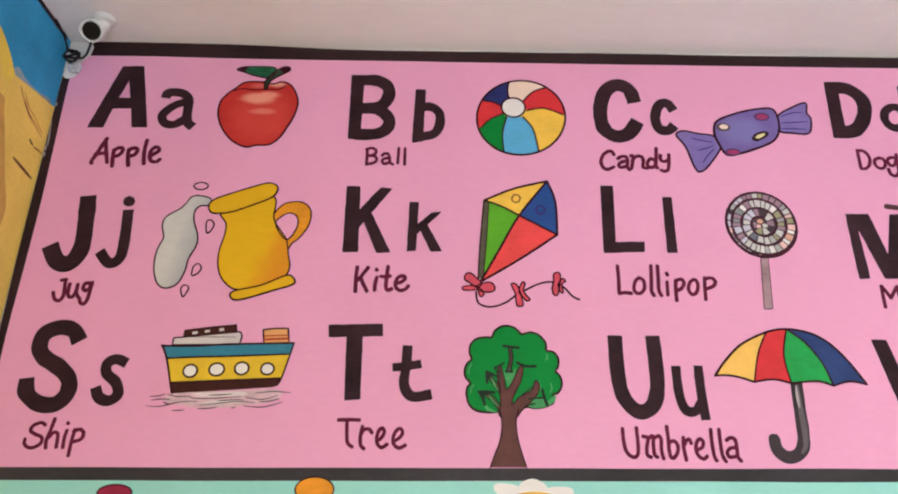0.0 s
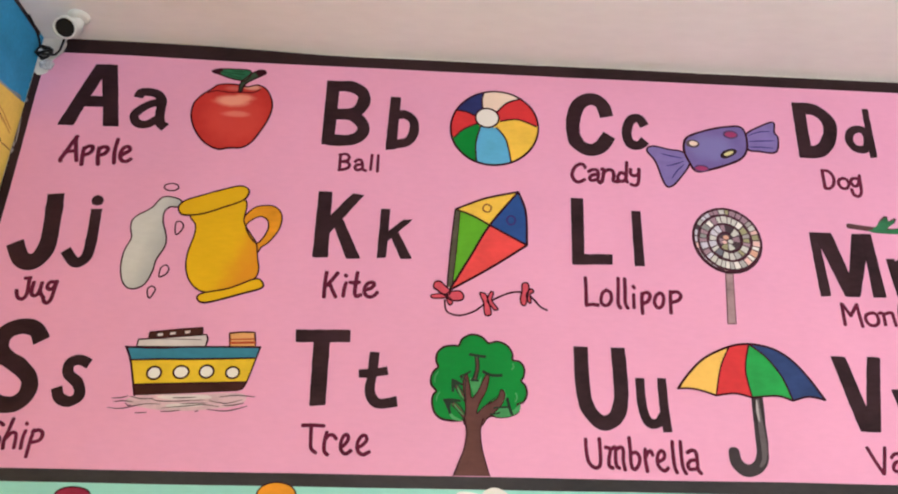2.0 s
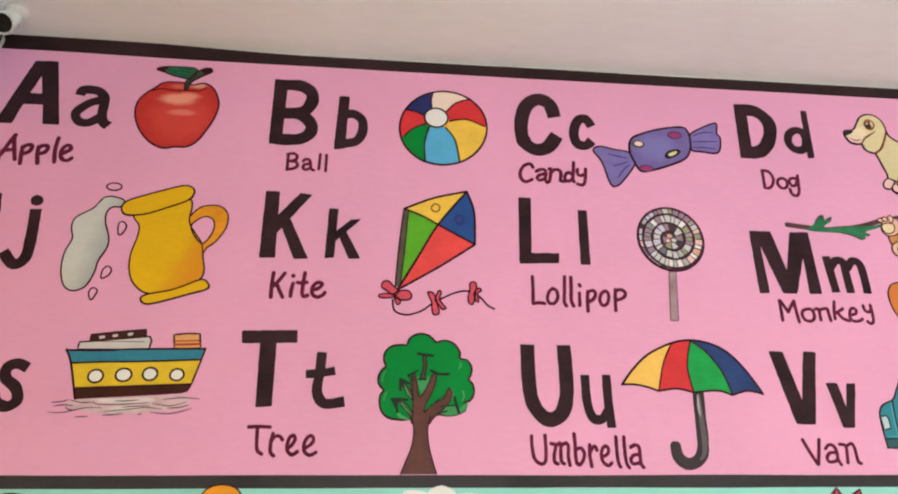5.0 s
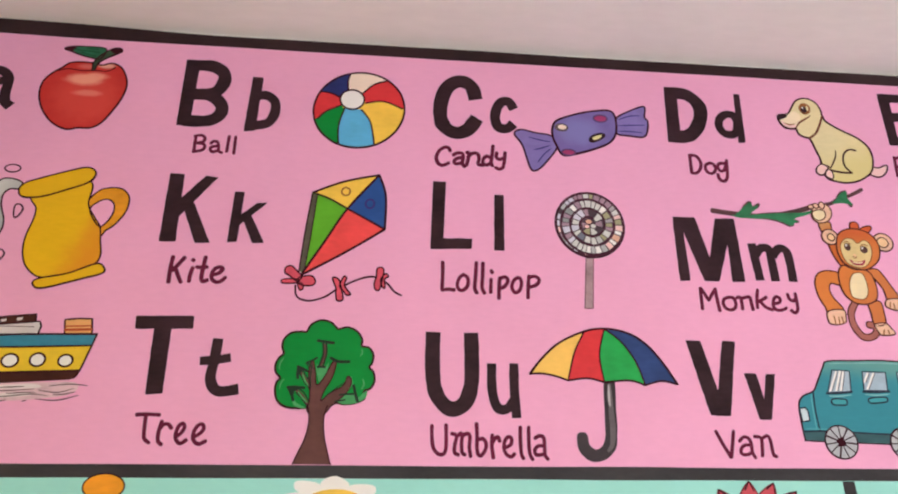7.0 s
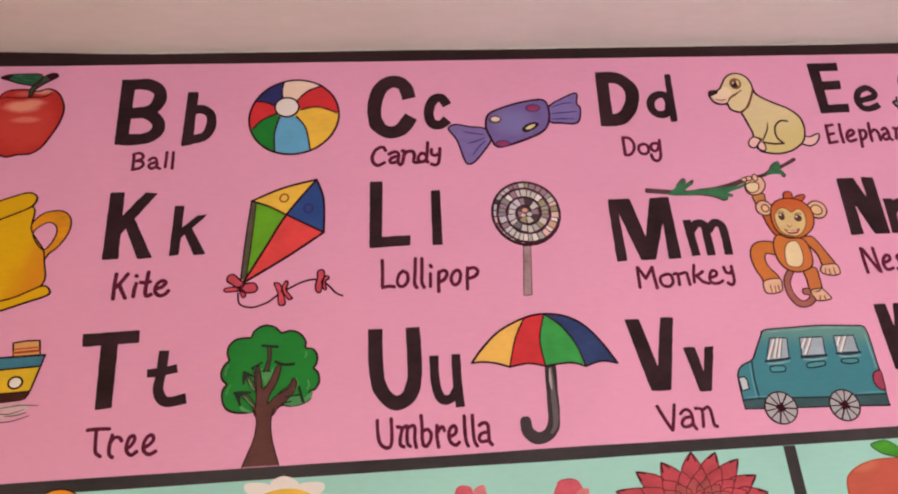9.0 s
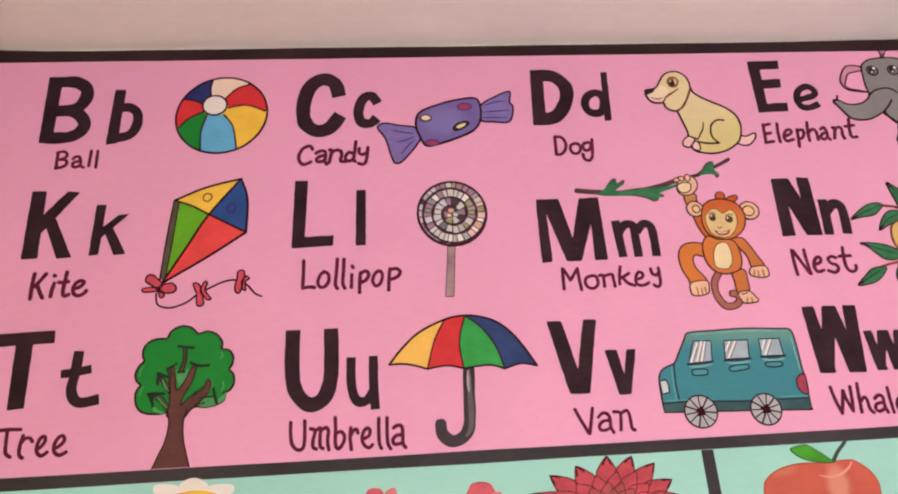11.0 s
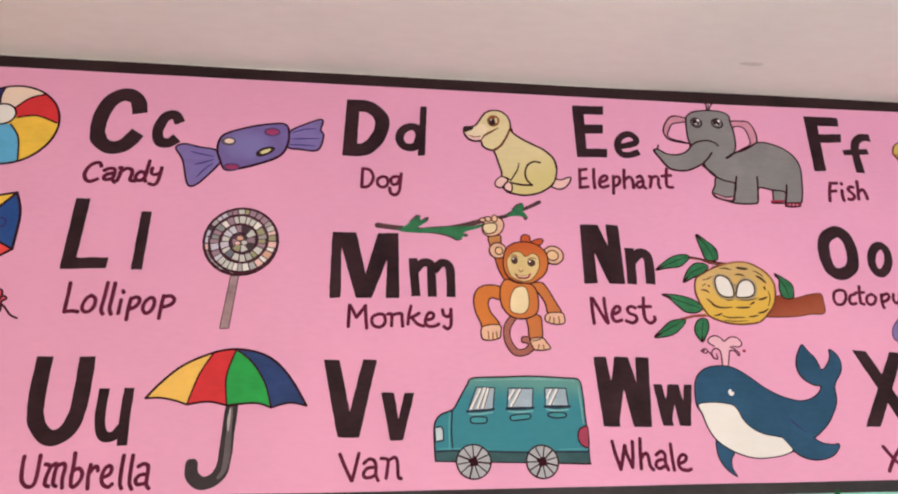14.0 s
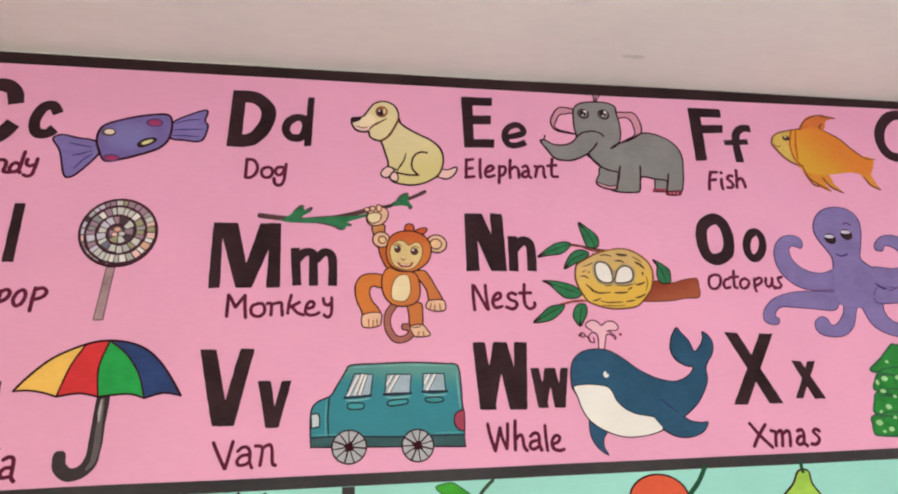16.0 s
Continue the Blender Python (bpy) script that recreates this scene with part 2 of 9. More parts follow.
SIDELEMON = paint("wall_lemon_paint", (0.88, 0.63, 0.09), 0.5, 0.15, 10)
FIR = paint("fir_green_paint", (0.03, 0.22, 0.04), 0.5, 0.3, 20)
PALEGREEN = paint("pale_green_paint", (0.40, 0.62, 0.32), 0.5, 0.15, 20)
DAHLIA = paint("dahlia_red_paint", (0.50, 0.062, 0.085), 0.45, 0.25, 20)
DAHLIA2 = paint("dahlia_heart_paint", (0.40, 0.075, 0.08), 0.45, 0.3, 20)
DAHLIA_LINE = paint("dahlia_dark_line_paint", (0.13, 0.014, 0.024), 0.5, 0.25, 20)
FRUITRED = paint("fruit_red_paint", (0.66, 0.09, 0.04), 0.4, 0.2, 12)
FRUITGREEN = paint("fruit_leaf_paint", (0.05, 0.30, 0.02), 0.45, 0.25, 20)
FRUITGREEN2 = paint("pear_green_paint", (0.35, 0.55, 0.08), 0.45, 0.2, 14)
SIDEBLUE = paint("wall_blue_paint", (0.050, 0.32, 0.60), 0.5, 0.2, 6)
SIDEYELLOW = paint("wall_yellow_paint", (0.88, 0.60, 0.13), 0.5, 0.16, 6)
PLASTIC = paint("white_plastic", (0.75, 0.74, 0.72), 0.35, 0.03, 5, 0.02)
BLACKPLASTIC = paint("black_plastic", (0.015, 0.012, 0.012), 0.3, 0.1, 20, 0.02)
# clear tape: its bluish-white glints are put into the uneven pale colour
FILM = paint("tape_with_painted_glints", (0.66, 0.63, 0.68), 0.25, 0.35, 30, 0.3)
STAIN = paint("grey_smudge", (0.70, 0.66, 0.65), 0.9, 0.08, 30)
CEMENT = paint("cement_floor", (0.52, 0.49, 0.46), 0.7, 0.15, 2.0, 0.3, 60)


# ---- builders ----
def part(name, bm, mat, parent=None, label=""):
    """One mesh object out of a bmesh, under its thing."""
    me = bpy.data.meshes.new(name)
    bm.to_mesh(me)
    bm.free()
    me.materials.append(mat)
    ob = new(name, me)
    ob.parent = parent
    return tagged(ob, label)


def box(x0, x1, y0, y1, z0, z1, bm=None):
    bm = bm or bmesh.new()
    bmesh.ops.create_cube(bm, size=1, matrix=Matrix.Translation(((x0 + x1) / 2, (y0 + y1) / 2, (z0 + z1) / 2))
                          @ Matrix.Diagonal((x1 - x0, y1 - y0, z1 - z0, 1)))
    return bm


def structure(name, bm, mat, label, category):
    return tagged(part(name, bm, mat), label, category, kind="structure")


from mathutils.geometry import tessellate_polygon


# ---- painting on the walls: thin coats of paint, local units are centimetres ----
def glide(pts, closed, n=6):
    """A smooth line through the points."""
    k, out = len(pts), []
    if k < 3:
        return [Vector(p) for p in pts]
    for i in range(k if closed else k - 1):
        a, b, c, d = [Vector(pts[j % k] if closed else pts[min(max(j, 0), k - 1)]) for j in (i - 1, i, i + 1, i + 2)]
        for s in range(n):
            u = s / n
            out.append(0.5 * (2 * b + (c - a) * u + (2 * a - 5 * b + 4 * c - d) * u * u + (3 * b - a - 3 * c + d) * u ** 3))
    if not closed:
        out.append(Vector(pts[-1]))
    return out


def coat(layer):
    return -(0.0012 + 0.0004 * layer)


def area_mesh(bm, loop, layer):
    """A filled outline, with its rim back to the wall."""
    front = [bm.verts.new((p[0] / 100, coat(layer), p[1] / 100)) for p in loop]
    back = [bm.verts.new((p[0] / 100, 0.0, p[1] / 100)) for p in loop]
    flat = [Vector((p[0], p[1], 0)) for p in loop]
    for tri in tessellate_polygon([flat]):
        if len(set(tri)) == 3:
            face = bm.faces.new([front[i] for i in tri])
            face.normal_update()
            if face.normal.y > 0:
                face.normal_flip()
    for i in range(len(loop)):
        j = (i + 1) % len(loop)
        bm.faces.new((front[i], front[j], back[j], back[i]))


def line_mesh(bm, path, width, closed, layer, seed=0.0, taper=False, rounded=False):
    """A brush line of nearly even width."""
    thin = [1.0] * len(path)
    if rounded:
        for end, back in ((0, 1), (-1, -2)):
            tip = Vector(path[end])
            d = (tip - Vector(path[back])).normalized() * width
            more = [(tip + d * 0.22, 0.85), (tip + d * 0.38, 0.45)]
            path = [p for p, _ in reversed(more)] + list(path) if end == 0 else list(path) + [p for p, _ in more]
            thin = [0.45, 0.85] + thin if end == 0 else thin + [0.85, 0.45]
    n, pairs = len(path), []
    for i, p in enumerate(path):
        a = path[i - 1] if (closed or i) else p
        b = path[(i + 1) % n] if (closed or i < n - 1) else p
        d = Vector((b[0] - a[0], b[1] - a[1]))
        d = d.normalized() if d.length > 1e-9 else Vector((1, 0))
        h = width / 2 * thin[i] * (1 + 0.10 * noise.noise((p[0] * 0.4 + seed, p[1] * 0.4, seed)))
        if taper:
            h *= 0.35 + 0.65 * math.sin(math.pi * min(1, (i + 0.6) / n))
        side = Vector((-d[1], d[0])) * h
        lift = coat(layer + (0 if closed else 0.1 * i / n))      # the brush comes back over its own line
        pairs.append([bm.verts.new(((p[0] + s * side[0]) / 100, y, (p[1] + s * side[1]) / 100))
                      for s, y in ((1, lift), (-1, lift), (1, 0.0), (-1, 0.0))])
    for i in range(n if closed else n - 1):
        a, b = pairs[i], pairs[(i + 1) % n]
        for q in ((a[0], b[0], b[1], a[1]), (a[2], b[2], b[0], a[0]), (a[1], b[1], b[3], a[3])):
            face = bm.faces.new(q)
            face.normal_update()
            if q[0] is a[0] and face.normal.y > 0:
                face.normal_flip()
    if not closed:
        for a in (pairs[0], pairs[-1]):
            bm.faces.new((a[0], a[1], a[3], a[2]))


def mural(name, label, x, z, category="painting", side=False):
    """The empty base of a painted picture, on the alphabet wall or on the side wall."""
    ob = new(name)
    ob.matrix_world = pose(ROOM_X0, x, z, 0, 0, 90) if side else pose(x, 0, z)
    return tagged(ob, label, category)


def fill(parent, name, mat, pts, layer=1, edge=0.0, smooth=True, line=None):
    loop = glide(pts, True) if smooth else [Vector(p) for p in pts]
    bm = bmesh.new()
    area_mesh(bm, loop, layer)
    ob = part(name, bm, mat, parent)
    if edge:
        bm = bmesh.new()
        line_mesh(bm, loop if smooth else subdivide(loop), edge, True, layer + 0.5, len(pts))
        part("outline", bm, line or LINE, ob)
    return ob


def subdivide(loop, n=4):
    out = []
    for i, a in enumerate(loop):
        b = loop[(i + 1) % len(loop)]
        out += [a + (b - a) * (k / n) for k in range(n)]
    return out


def oval(cx, cz, rx, rz, tilt=0.0, n=28):
    c, s = math.cos(radians(tilt)), math.sin(radians(tilt))
    return [(cx + rx * math.cos(a) * c - rz * math.sin(a) * s, cz + rx * math.cos(a) * s + rz * math.sin(a) * c)
            for a in (2 * math.pi * k / n for k in range(n))]


def disc(parent, name, mat, cx, cz, rx, rz, layer=1, edge=0.0, tilt=0.0, line=None):
    return fill(parent, name, mat, oval(cx, cz, rx, rz, tilt), layer, edge, False, line)


def stroke(parent, name, mat, pts, width, layer=1, closed=False, smooth=True, taper=False):
    bm = bmesh.new()
    line_mesh(bm, glide(pts, closed) if smooth else [Vector(p) for p in pts], width, closed, layer, len(pts), taper, not (closed or taper))
    return part(name, bm, mat, parent)


def brushed(pts, seed, size=0.13):
    """A straight-edged shape with the slightly wavering sides and soft corners of brush work."""
    out, k = [], len(pts)
    for i in range(k):
        a, b = Vector(pts[i]), Vector(pts[(i + 1) % k])
        n = max(3, int((b - a).length / 0.9))
        for s in range(n):
            p = a + (b - a) * (0.03 + 0.94 * s / (n - 1))
            out.append(p)
    return [p + Vector((noise.noise((p[0] * 0.5, p[1] * 0.5, seed)), noise.noise((p[0] * 0.5, p[1] * 0.5, seed + 9.0)))) * size for p in out]


def letter(char, x, z, shapes):
    """A bold brush letter: ("s", width, points) lines, ("r", width, points) rings, ("p", points) straight-edged areas."""
    bm = bmesh.new()
    for k, (kind, *rest) in enumerate(shapes):
        if kind == "p":
            area_mesh(bm, brushed(rest[0], k), 1 + 0.5 * k)
        else:
            line_mesh(bm, glide(rest[1], kind == "r", 10), rest[0], kind == "r", 1 + 0.5 * k, k)
    size = "capital" if char.isupper() else "small"
    ob = part(size + "_letter", bm, INK)
    ob.matrix_world = pose(x, 0, z)
    return tagged(ob, f"bold black painted {size} letter {char} on pink wall", "letter", "alphabet letters")


def word(text, x, z):
    """The base of a hand-painted picture name; its letters are parts."""
    ob = new("painted_word")
    ob.matrix_world = pose(x, 0, z)
    return tagged(ob, f"maroon hand-lettered word {text} painted on pink wall", "lettering", "picture names")


def glyph(name, width, *lines):
    """One hand-painted letter of a name: brush lines in centimetres."""
    bm, odd = bmesh.new(), len(name.children) % 2
    for k, pts in enumerate(lines):
        line_mesh(bm, glide(pts, False, 5), width, False, 1 + 0.12 * k + 0.06 * odd, k + pts[0][0], rounded=True)
    part("letter", bm, WORD, name)


# ---- room ----
structure("wall_north", box(ROOM_X0 - 0.2, ROOM_X1 + 0.2, 0.004, 0.25, 0, CEIL + 0.2), WHITEWASH,
          "whitewashed plaster wall that carries painted alphabet panels", "wall")
structure("wall_west", box(ROOM_X0 - 0.2, ROOM_X0, ROOM_Y1, 0.003, 0, CEIL + 0.2), WHITEWASH,
          "plaster side wall with a painted blue and yellow picture", "wall")
structure("wall_east", box(ROOM_X1, ROOM_X1 + 0.2, ROOM_Y1, 0.003, 0, CEIL + 0.2), WHITEWASH,
          "plain whitewashed plaster side wall", "wall")
# unseen wall that closes the room; its two openings are added for light
bm = bmesh.new()
edges = [ROOM_X0 - 0.2, *[v for w in LIGHT_OPENINGS for v in w], ROOM_X1 + 0.2]
for i in range(len(edges) - 1):
    if i % 2 == 0:
        box(edges[i], edges[i + 1], ROOM_Y1 - 0.2, ROOM_Y1 - 0.001, 0, CEIL + 0.2, bm)
    else:
        box(edges[i], edges[i + 1], ROOM_Y1 - 0.2, ROOM_Y1 - 0.001, 0, OPENING_Z0, bm)
        box(edges[i], edges[i + 1], ROOM_Y1 - 0.2, ROOM_Y1 - 0.001, OPENING_Z1, CEIL + 0.2, bm)
structure("wall_south", bm, WHITEWASH, "unseen plain whitewashed wall with two openings added for light", "wall")
structure("floor", box(ROOM_X0 - 0.2, ROOM_X1 + 0.2, ROOM_Y1 - 0.2, 0.25, -0.1, -0.001), CEMENT, "pale grey cement floor", "floor")
def ease(a, b, v):
    u = min(1.0, max(0.0, (v - a) / (b - a)))
    return u * u * (3 - 2 * u)


def corner_rise(x):
    """The ceiling was plastered by eye and climbs a little towards the side wall."""
    return 0.010 * (1 - ease(0.15, 1.0, x))


bm = bmesh.new()
span = [ROOM_X0 - 0.001, 0.1, 0.15, *[0.2 + 0.08 * k for k in range(11)], ROOM_X1 + 0.001]
low = [[bm.verts.new((x, y, CEIL + corner_rise(x))) for y in (ROOM_Y1 - 0.0005, 0.0035)] for x in span]
high = [[bm.verts.new((x, y, CEIL + 0.15)) for y in (ROOM_Y1 - 0.0005, 0.0035)] for x in span]
for k in range(len(span) - 1):
    bm.faces.new((low[k][0], low[k][1], low[k + 1][1], low[k + 1][0]))
    bm.faces.new((high[k][0], high[k + 1][0], high[k + 1][1], high[k][1]))
    for e in (0, 1):
        bm.faces.new((low[k][e], low[k + 1][e], high[k + 1][e], high[k][e]))
for k in (0, -1):
    bm.faces.new((low[k][0], low[k][1], high[k][1], high[k][0]))
bmesh.ops.recalc_face_normals(bm, faces=bm.faces)
structure("ceiling", bm, LIMEWASH,
          "whitewashed plain ceiling above the painted wall", "ceiling")
structure("ground", box(-200, 200, -200, 200, -0.4, -0.15), CEMENT, "bare ground outside the room", "ground")

# ---- painted panels of the alphabet wall ----
TOP0, TOP1, BOT0, BOT1 = 2.91, 2.950, 1.68, 1.71
pink_panel = tagged(new("alphabet_panel"), "pink painted alphabet panel with a black border", "mural")
part("field", box(-0.03, 6.62, -0.0005, 0.004, BOT1, TOP0 + 0.012), PINK, pink_panel)


def uneven_band(x0, x1, low, high, step=0.11):
    """A hand-painted band between two wavering edges."""
    xs = [x0 + (x1 - x0) * k / int((x1 - x0) / step) for k in range(int((x1 - x0) / step) + 1)]
    edge = [(x * 100, low(x) * 100) for x in xs] + [(x * 100, high(x) * 100) for x in reversed(xs)]
    bm = bmesh.new()
    area_mesh(bm, edge, 0)
    return bm


def waver(x, seed, size=0.0022):
    return size * noise.noise((x * 2.7, seed, 0.0))


part("border_top", uneven_band(0.035, 6.655, lambda x: TOP0 + 0.012 * ease(3.3, 4.8, x) + 0.005 * (1 - ease(0.1, 0.9, x)) + waver(x, 1.0),
                               lambda x: TOP1 + 0.012 * ease(2.8, 4.4, x) + 0.010 * (1 - ease(0.2, 0.9, x)) + corner_rise(x) + waver(x, 2.0)),
     BORDER, pink_panel, "black painted border line")
part("border_bottom", uneven_band(-0.03, 6.655, lambda x: BOT0 + waver(x, 3.0), lambda x: BOT1 + waver(x, 4.0)), BORDERGREY, pink_panel, "black painted border line")
heights = [BOT1 + (2.838 - BOT1) * k / 14 for k in range(15)]
bm = bmesh.new()
area_mesh(bm, [((-0.033 + waver(z, 6.0, 0.003)) * 100, z * 100) for z in heights]
          + [((-0.008 + waver(z, 7.0, 0.006)) * 100, z * 100) for z in reversed(heights)], 0.05)
part("border_left", bm, BORDER, pink_panel, "black painted border line")
part("border_right", box(6.62, 6.655, -0.0011, 0.004, BOT1, TOP0), BORDER, pink_panel, "black painted border line")
mint_panel = tagged(new("picture_panel"), "mint green painted panel with flowers and fruits", "mural")
part("field", box(-0.03, 6.655, -0.0005, 0.004, 0.6, BOT0), MINT, mint_panel)

# ---- letters ----
letter("A", 0.160, 2.767, [("p", [(-2, 11), (1.4, 11.1), (0.7, 5.9), (-2.3, -4.1), (-4, -10.6), (-8.7, -10.7)]),
                          ("p", [(0.8, 11.1), (4.4, 11.1), (6.5, 0.6), (8.7, -10.4), (4.2, -10.5), (2.7, -2.8), (0.7, 5.9)]),
                          ("p", [(-1.3, -0.3), (3.3, -0.3), (3.9, -4), (-2.7, -4.1)])])
letter("a", 0.330, 2.726, [("s", 2.8, [(-4.5, 3.9), (-4.1, 5.6), (-1.9, 6), (0.7, 5.4), (2.5, 3.2), (2.6, -1.1), (3.1, -4.4), (4.9, -6)]),
                          ("s", 2.6, [(1.5, 2.5), (-1, 1.6), (-3.2, -0.2), (-4.6, -2.4), (-3.3, -4.9), (-0.5, -5.2), (2.2, -3.2)])])
letter("B", 0.891, 2.744, [("p", [(-5.9, 11.3), (-1.9, 11.3), (-2.2, -11.4), (-5.9, -11.2)]),
    ("s", 3.81, [(-4, 9.2), (1.6, 9.4), (5.2, 7.1), (5.4, 3.3), (2.8, 0), (-3.5, -0.7)]),
    ("s", 3.71, [(-3.8, -0.7), (2.4, -0.9), (5.8, -4.1), (5.5, -7.3), (2.4, -9.4), (-4, -9.7)])])
letter("b", 1.059, 2.715, [("p", [(-3.2, 9.4), (-0, 9.2), (-0.8, -8.9), (-4, -9.4)]),
    ("s", 2.84, [(-1.4, 2.7), (1.4, 3.1), (3.9, 1), (4.1, -3.1), (2.3, -6.3), (-1.7, -7.3)])])
letter("C", 1.636, 2.742, [("s", 4.32, [(5.1, 2.8), (3.8, 7.5), (0.2, 9.1), (-3.6, 6.4), (-5.5, 0.1), (-5, -6.1), (-1.6, -9), (2.3, -8), (5.4, -3.7)])])
letter("c", 1.773, 2.722, [("s", 3.05, [(2.9, 2.1), (1.2, 4.8), (-1.4, 3.8), (-2.9, -0.5), (-2.1, -4.2), (0.5, -4.8), (2.6, -3)])])
letter("D", 2.329, 2.755, [("p", [(-4.8, 10), (-0.8, 10.1), (-1.7, -9.9), (-5.8, -10)]),
    ("s", 4.29, [(-3.3, 7.8), (2.1, 7.5), (5.8, 3.4), (5, -2.4), (1.3, -7.2), (-4.2, -8)])])
letter("d", 2.484, 2.754, [("r", 2.59, [(-1.2, 1.2), (-3.6, -0.5), (-4.3, -3.5), (-2.7, -5.9), (0.3, -5.7), (1.7, -2.3), (1.1, 0.6)]),
    ("p", [(2.2, 8.9), (4.2, 8.9), (3.3, -8.7), (1, -9)])])
letter("E", 3.045, 2.780, [("p", [(-5.1, 9.5), (-1.3, 9.6), (-2.2, -9.6), (-5.4, -9.7)]),
    ("p", [(-4.4, 9.5), (5.4, 9.7), (5, 6.5), (-3.7, 6.3)]),
    ("p", [(-3.4, 2.4), (4.4, 2.7), (4, -0.6), (-3.3, -0.9)]),
    ("p", [(-5.2, -6.6), (4.7, -6.3), (4.3, -9.4), (-5.4, -9.7)])])
letter("e", 3.161, 2.737, [("s", 2.15, [(-3.2, -1.1), (2.4, 0.5), (3, 2.4), (1, 3.9), (-2, 2.5), (-3.4, -0.6), (-2.5, -3.5), (0.2, -3.9), (3.5, -2.6)])])
letter("F", 3.853, 2.772, [("p", [(-5.5, 10.7), (-1.1, 10.6), (-2.7, -10.3), (-6.9, -10.6)]),
    ("p", [(-5.3, 10.7), (6.9, 10.7), (6.4, 7.3), (-5.1, 6.9)]),
    ("p", [(-3.6, 3.6), (6.4, 4.2), (5.6, 0.9), (-3.7, 0.3)])])
letter("f", 3.963, 2.735, [("s", 2.86, [(5.7, 6.9), (2.6, 6.9), (-0.1, 4.8), (-1.3, 0.5), (-1.5, -6.8)]),
    ("s", 2.12, [(-5.7, 0.7), (-0.9, 1.1), (3.4, 1.5)])])
letter("G", 4.628, 2.803, [("s", 3.94, [(9.4, 5.4), (4.8, 9), (-1.8, 8.3), (-7.6, 2.8), (-9.5, -3.8), (-7.1, -8.5), (-0.8, -9), (5.2, -5.6), (6.5, -0.9), (0.4, -0.9)])])
letter("J", 0.089, 2.337, [("s", 4.61, [(3.2, 10.1), (4, 2.3), (4.3, -5.8), (2, -10.1), (-1.5, -9.5), (-4.2, -4.9)])])
letter("j", 0.218, 2.338, [("s", 2.95, [(2.1, 5.8), (2.6, -3.4), (2.2, -8.6), (-0.4, -10.1), (-3.5, -6.7)]),
    ("p", [(0.2, 8.4), (0.5, 9.5), (1.7, 10.1), (3, 9.5), (3.5, 8.4), (3.1, 7.2), (1.9, 6.7), (0.7, 7.2)])])
letter("K", 0.903, 2.375, [("p", [(-6.5, 10.2), (-2.6, 10.2), (-2.3, -10), (-6.6, -10.1)]),
    ("p", [(3.1, 9.9), (6.4, 9.5), (-2.5, -2.8), (-3, 2.3)]),
    ("p", [(-1.9, 0.6), (1, 1.7), (6.5, -10), (2.6, -10.2)])])
letter("k", 1.061, 2.354, [("p", [(-4.4, 7.5), (-1.8, 7.5), (-2.3, -7.4), (-4.9, -7.6)]),
    ("p", [(1.9, 4.3), (4.6, 4.5), (-2.4, -2.7), (-2.4, 0.3)]),
    ("p", [(-1.5, -0.7), (0.7, 0.6), (4.8, -7.4), (1.6, -7.6)])])
letter("L", 1.611, 2.383, [("p", [(-5.1, 10.4), (-1.4, 10.4), (-2.3, -10.4), (-5.8, -10.4)]),
    ("p", [(-5, -7.2), (5.8, -6.9), (5.6, -10), (-5.7, -10.4)])])
letter("l", 1.745, 2.367, [("p", [(-1.1, 8.5), (1.6, 8.5), (1.3, -8.6), (-1.6, -8.6)])])
letter("M", 2.343, 2.307, [("p", [(-9.2, 9.8), (-6.6, 9.8), (-6.4, -9.7), (-9.5, -9.9)]),
    ("p", [(-7.8, 9.8), (-2.5, 9.8), (1.7, -9.7), (-2.4, -9.7)]),
    ("p", [(3.5, 9.8), (9.1, 9.9), (1.9, -9.7), (-1.7, -9.7)]),
    ("p", [(6.4, 9.9), (9.3, 9.9), (9.5, -9.6), (5.7, -9.7)])])
letter("m", 2.528, 2.273, [("s", 2.52, [(-5.2, 5.7), (-4.9, 0.5), (-4.5, -5.6)]),
    ("s", 2.5, [(-4.7, 2), (-2.6, 4.3), (-0.3, 3.9), (-0.1, 0.5), (-0, -5.7)]),
    ("s", 2.51, [(0.5, 2), (2.8, 4.4), (4.9, 3.5), (5.3, -0.3), (5.2, -5.7)])])
letter("N", 3.028, 2.358, [("p", [(-5.5, 9.2), (-2, 9.2), (-2.2, -9.4), (-6.2, -9.6)]),
    ("p", [(-5.1, 9.2), (-0, 9.3), (6.2, -9.5), (1.2, -9.5)]),
    ("p", [(2.4, 9.5), (6.3, 9.2), (6, -9.5), (2.4, -9.4)])])
letter("n", 3.139, 2.320, [("s", 2.93, [(-2.4, 5.7), (-2.6, -0.1), (-3, -5.7)]),
    ("s", 2.9, [(-2, 1.6), (0.6, 4.1), (2.8, 3.1), (3, -0.8), (2.6, -5.6)])])
letter("O", 3.787, 2.379, [("r", 3.87, [(1.4, 7.1), (-3.1, 4.7), (-4.7, -0.2), (-4.1, -5.5), (-1, -7.2), (3.2, -4.9), (4.7, -0), (4.1, 4.9)])])
letter("o", 3.922, 2.359, [("r", 2.7, [(2.9, 0), (1.6, -2.7), (-0.3, -4.4), (-2, -4.4), (-3, -2.8), (-2.9, -0.1), (-1.6, 2.7), (0.3, 4.4), (2, 4.5), (3.1, 2.8)])])
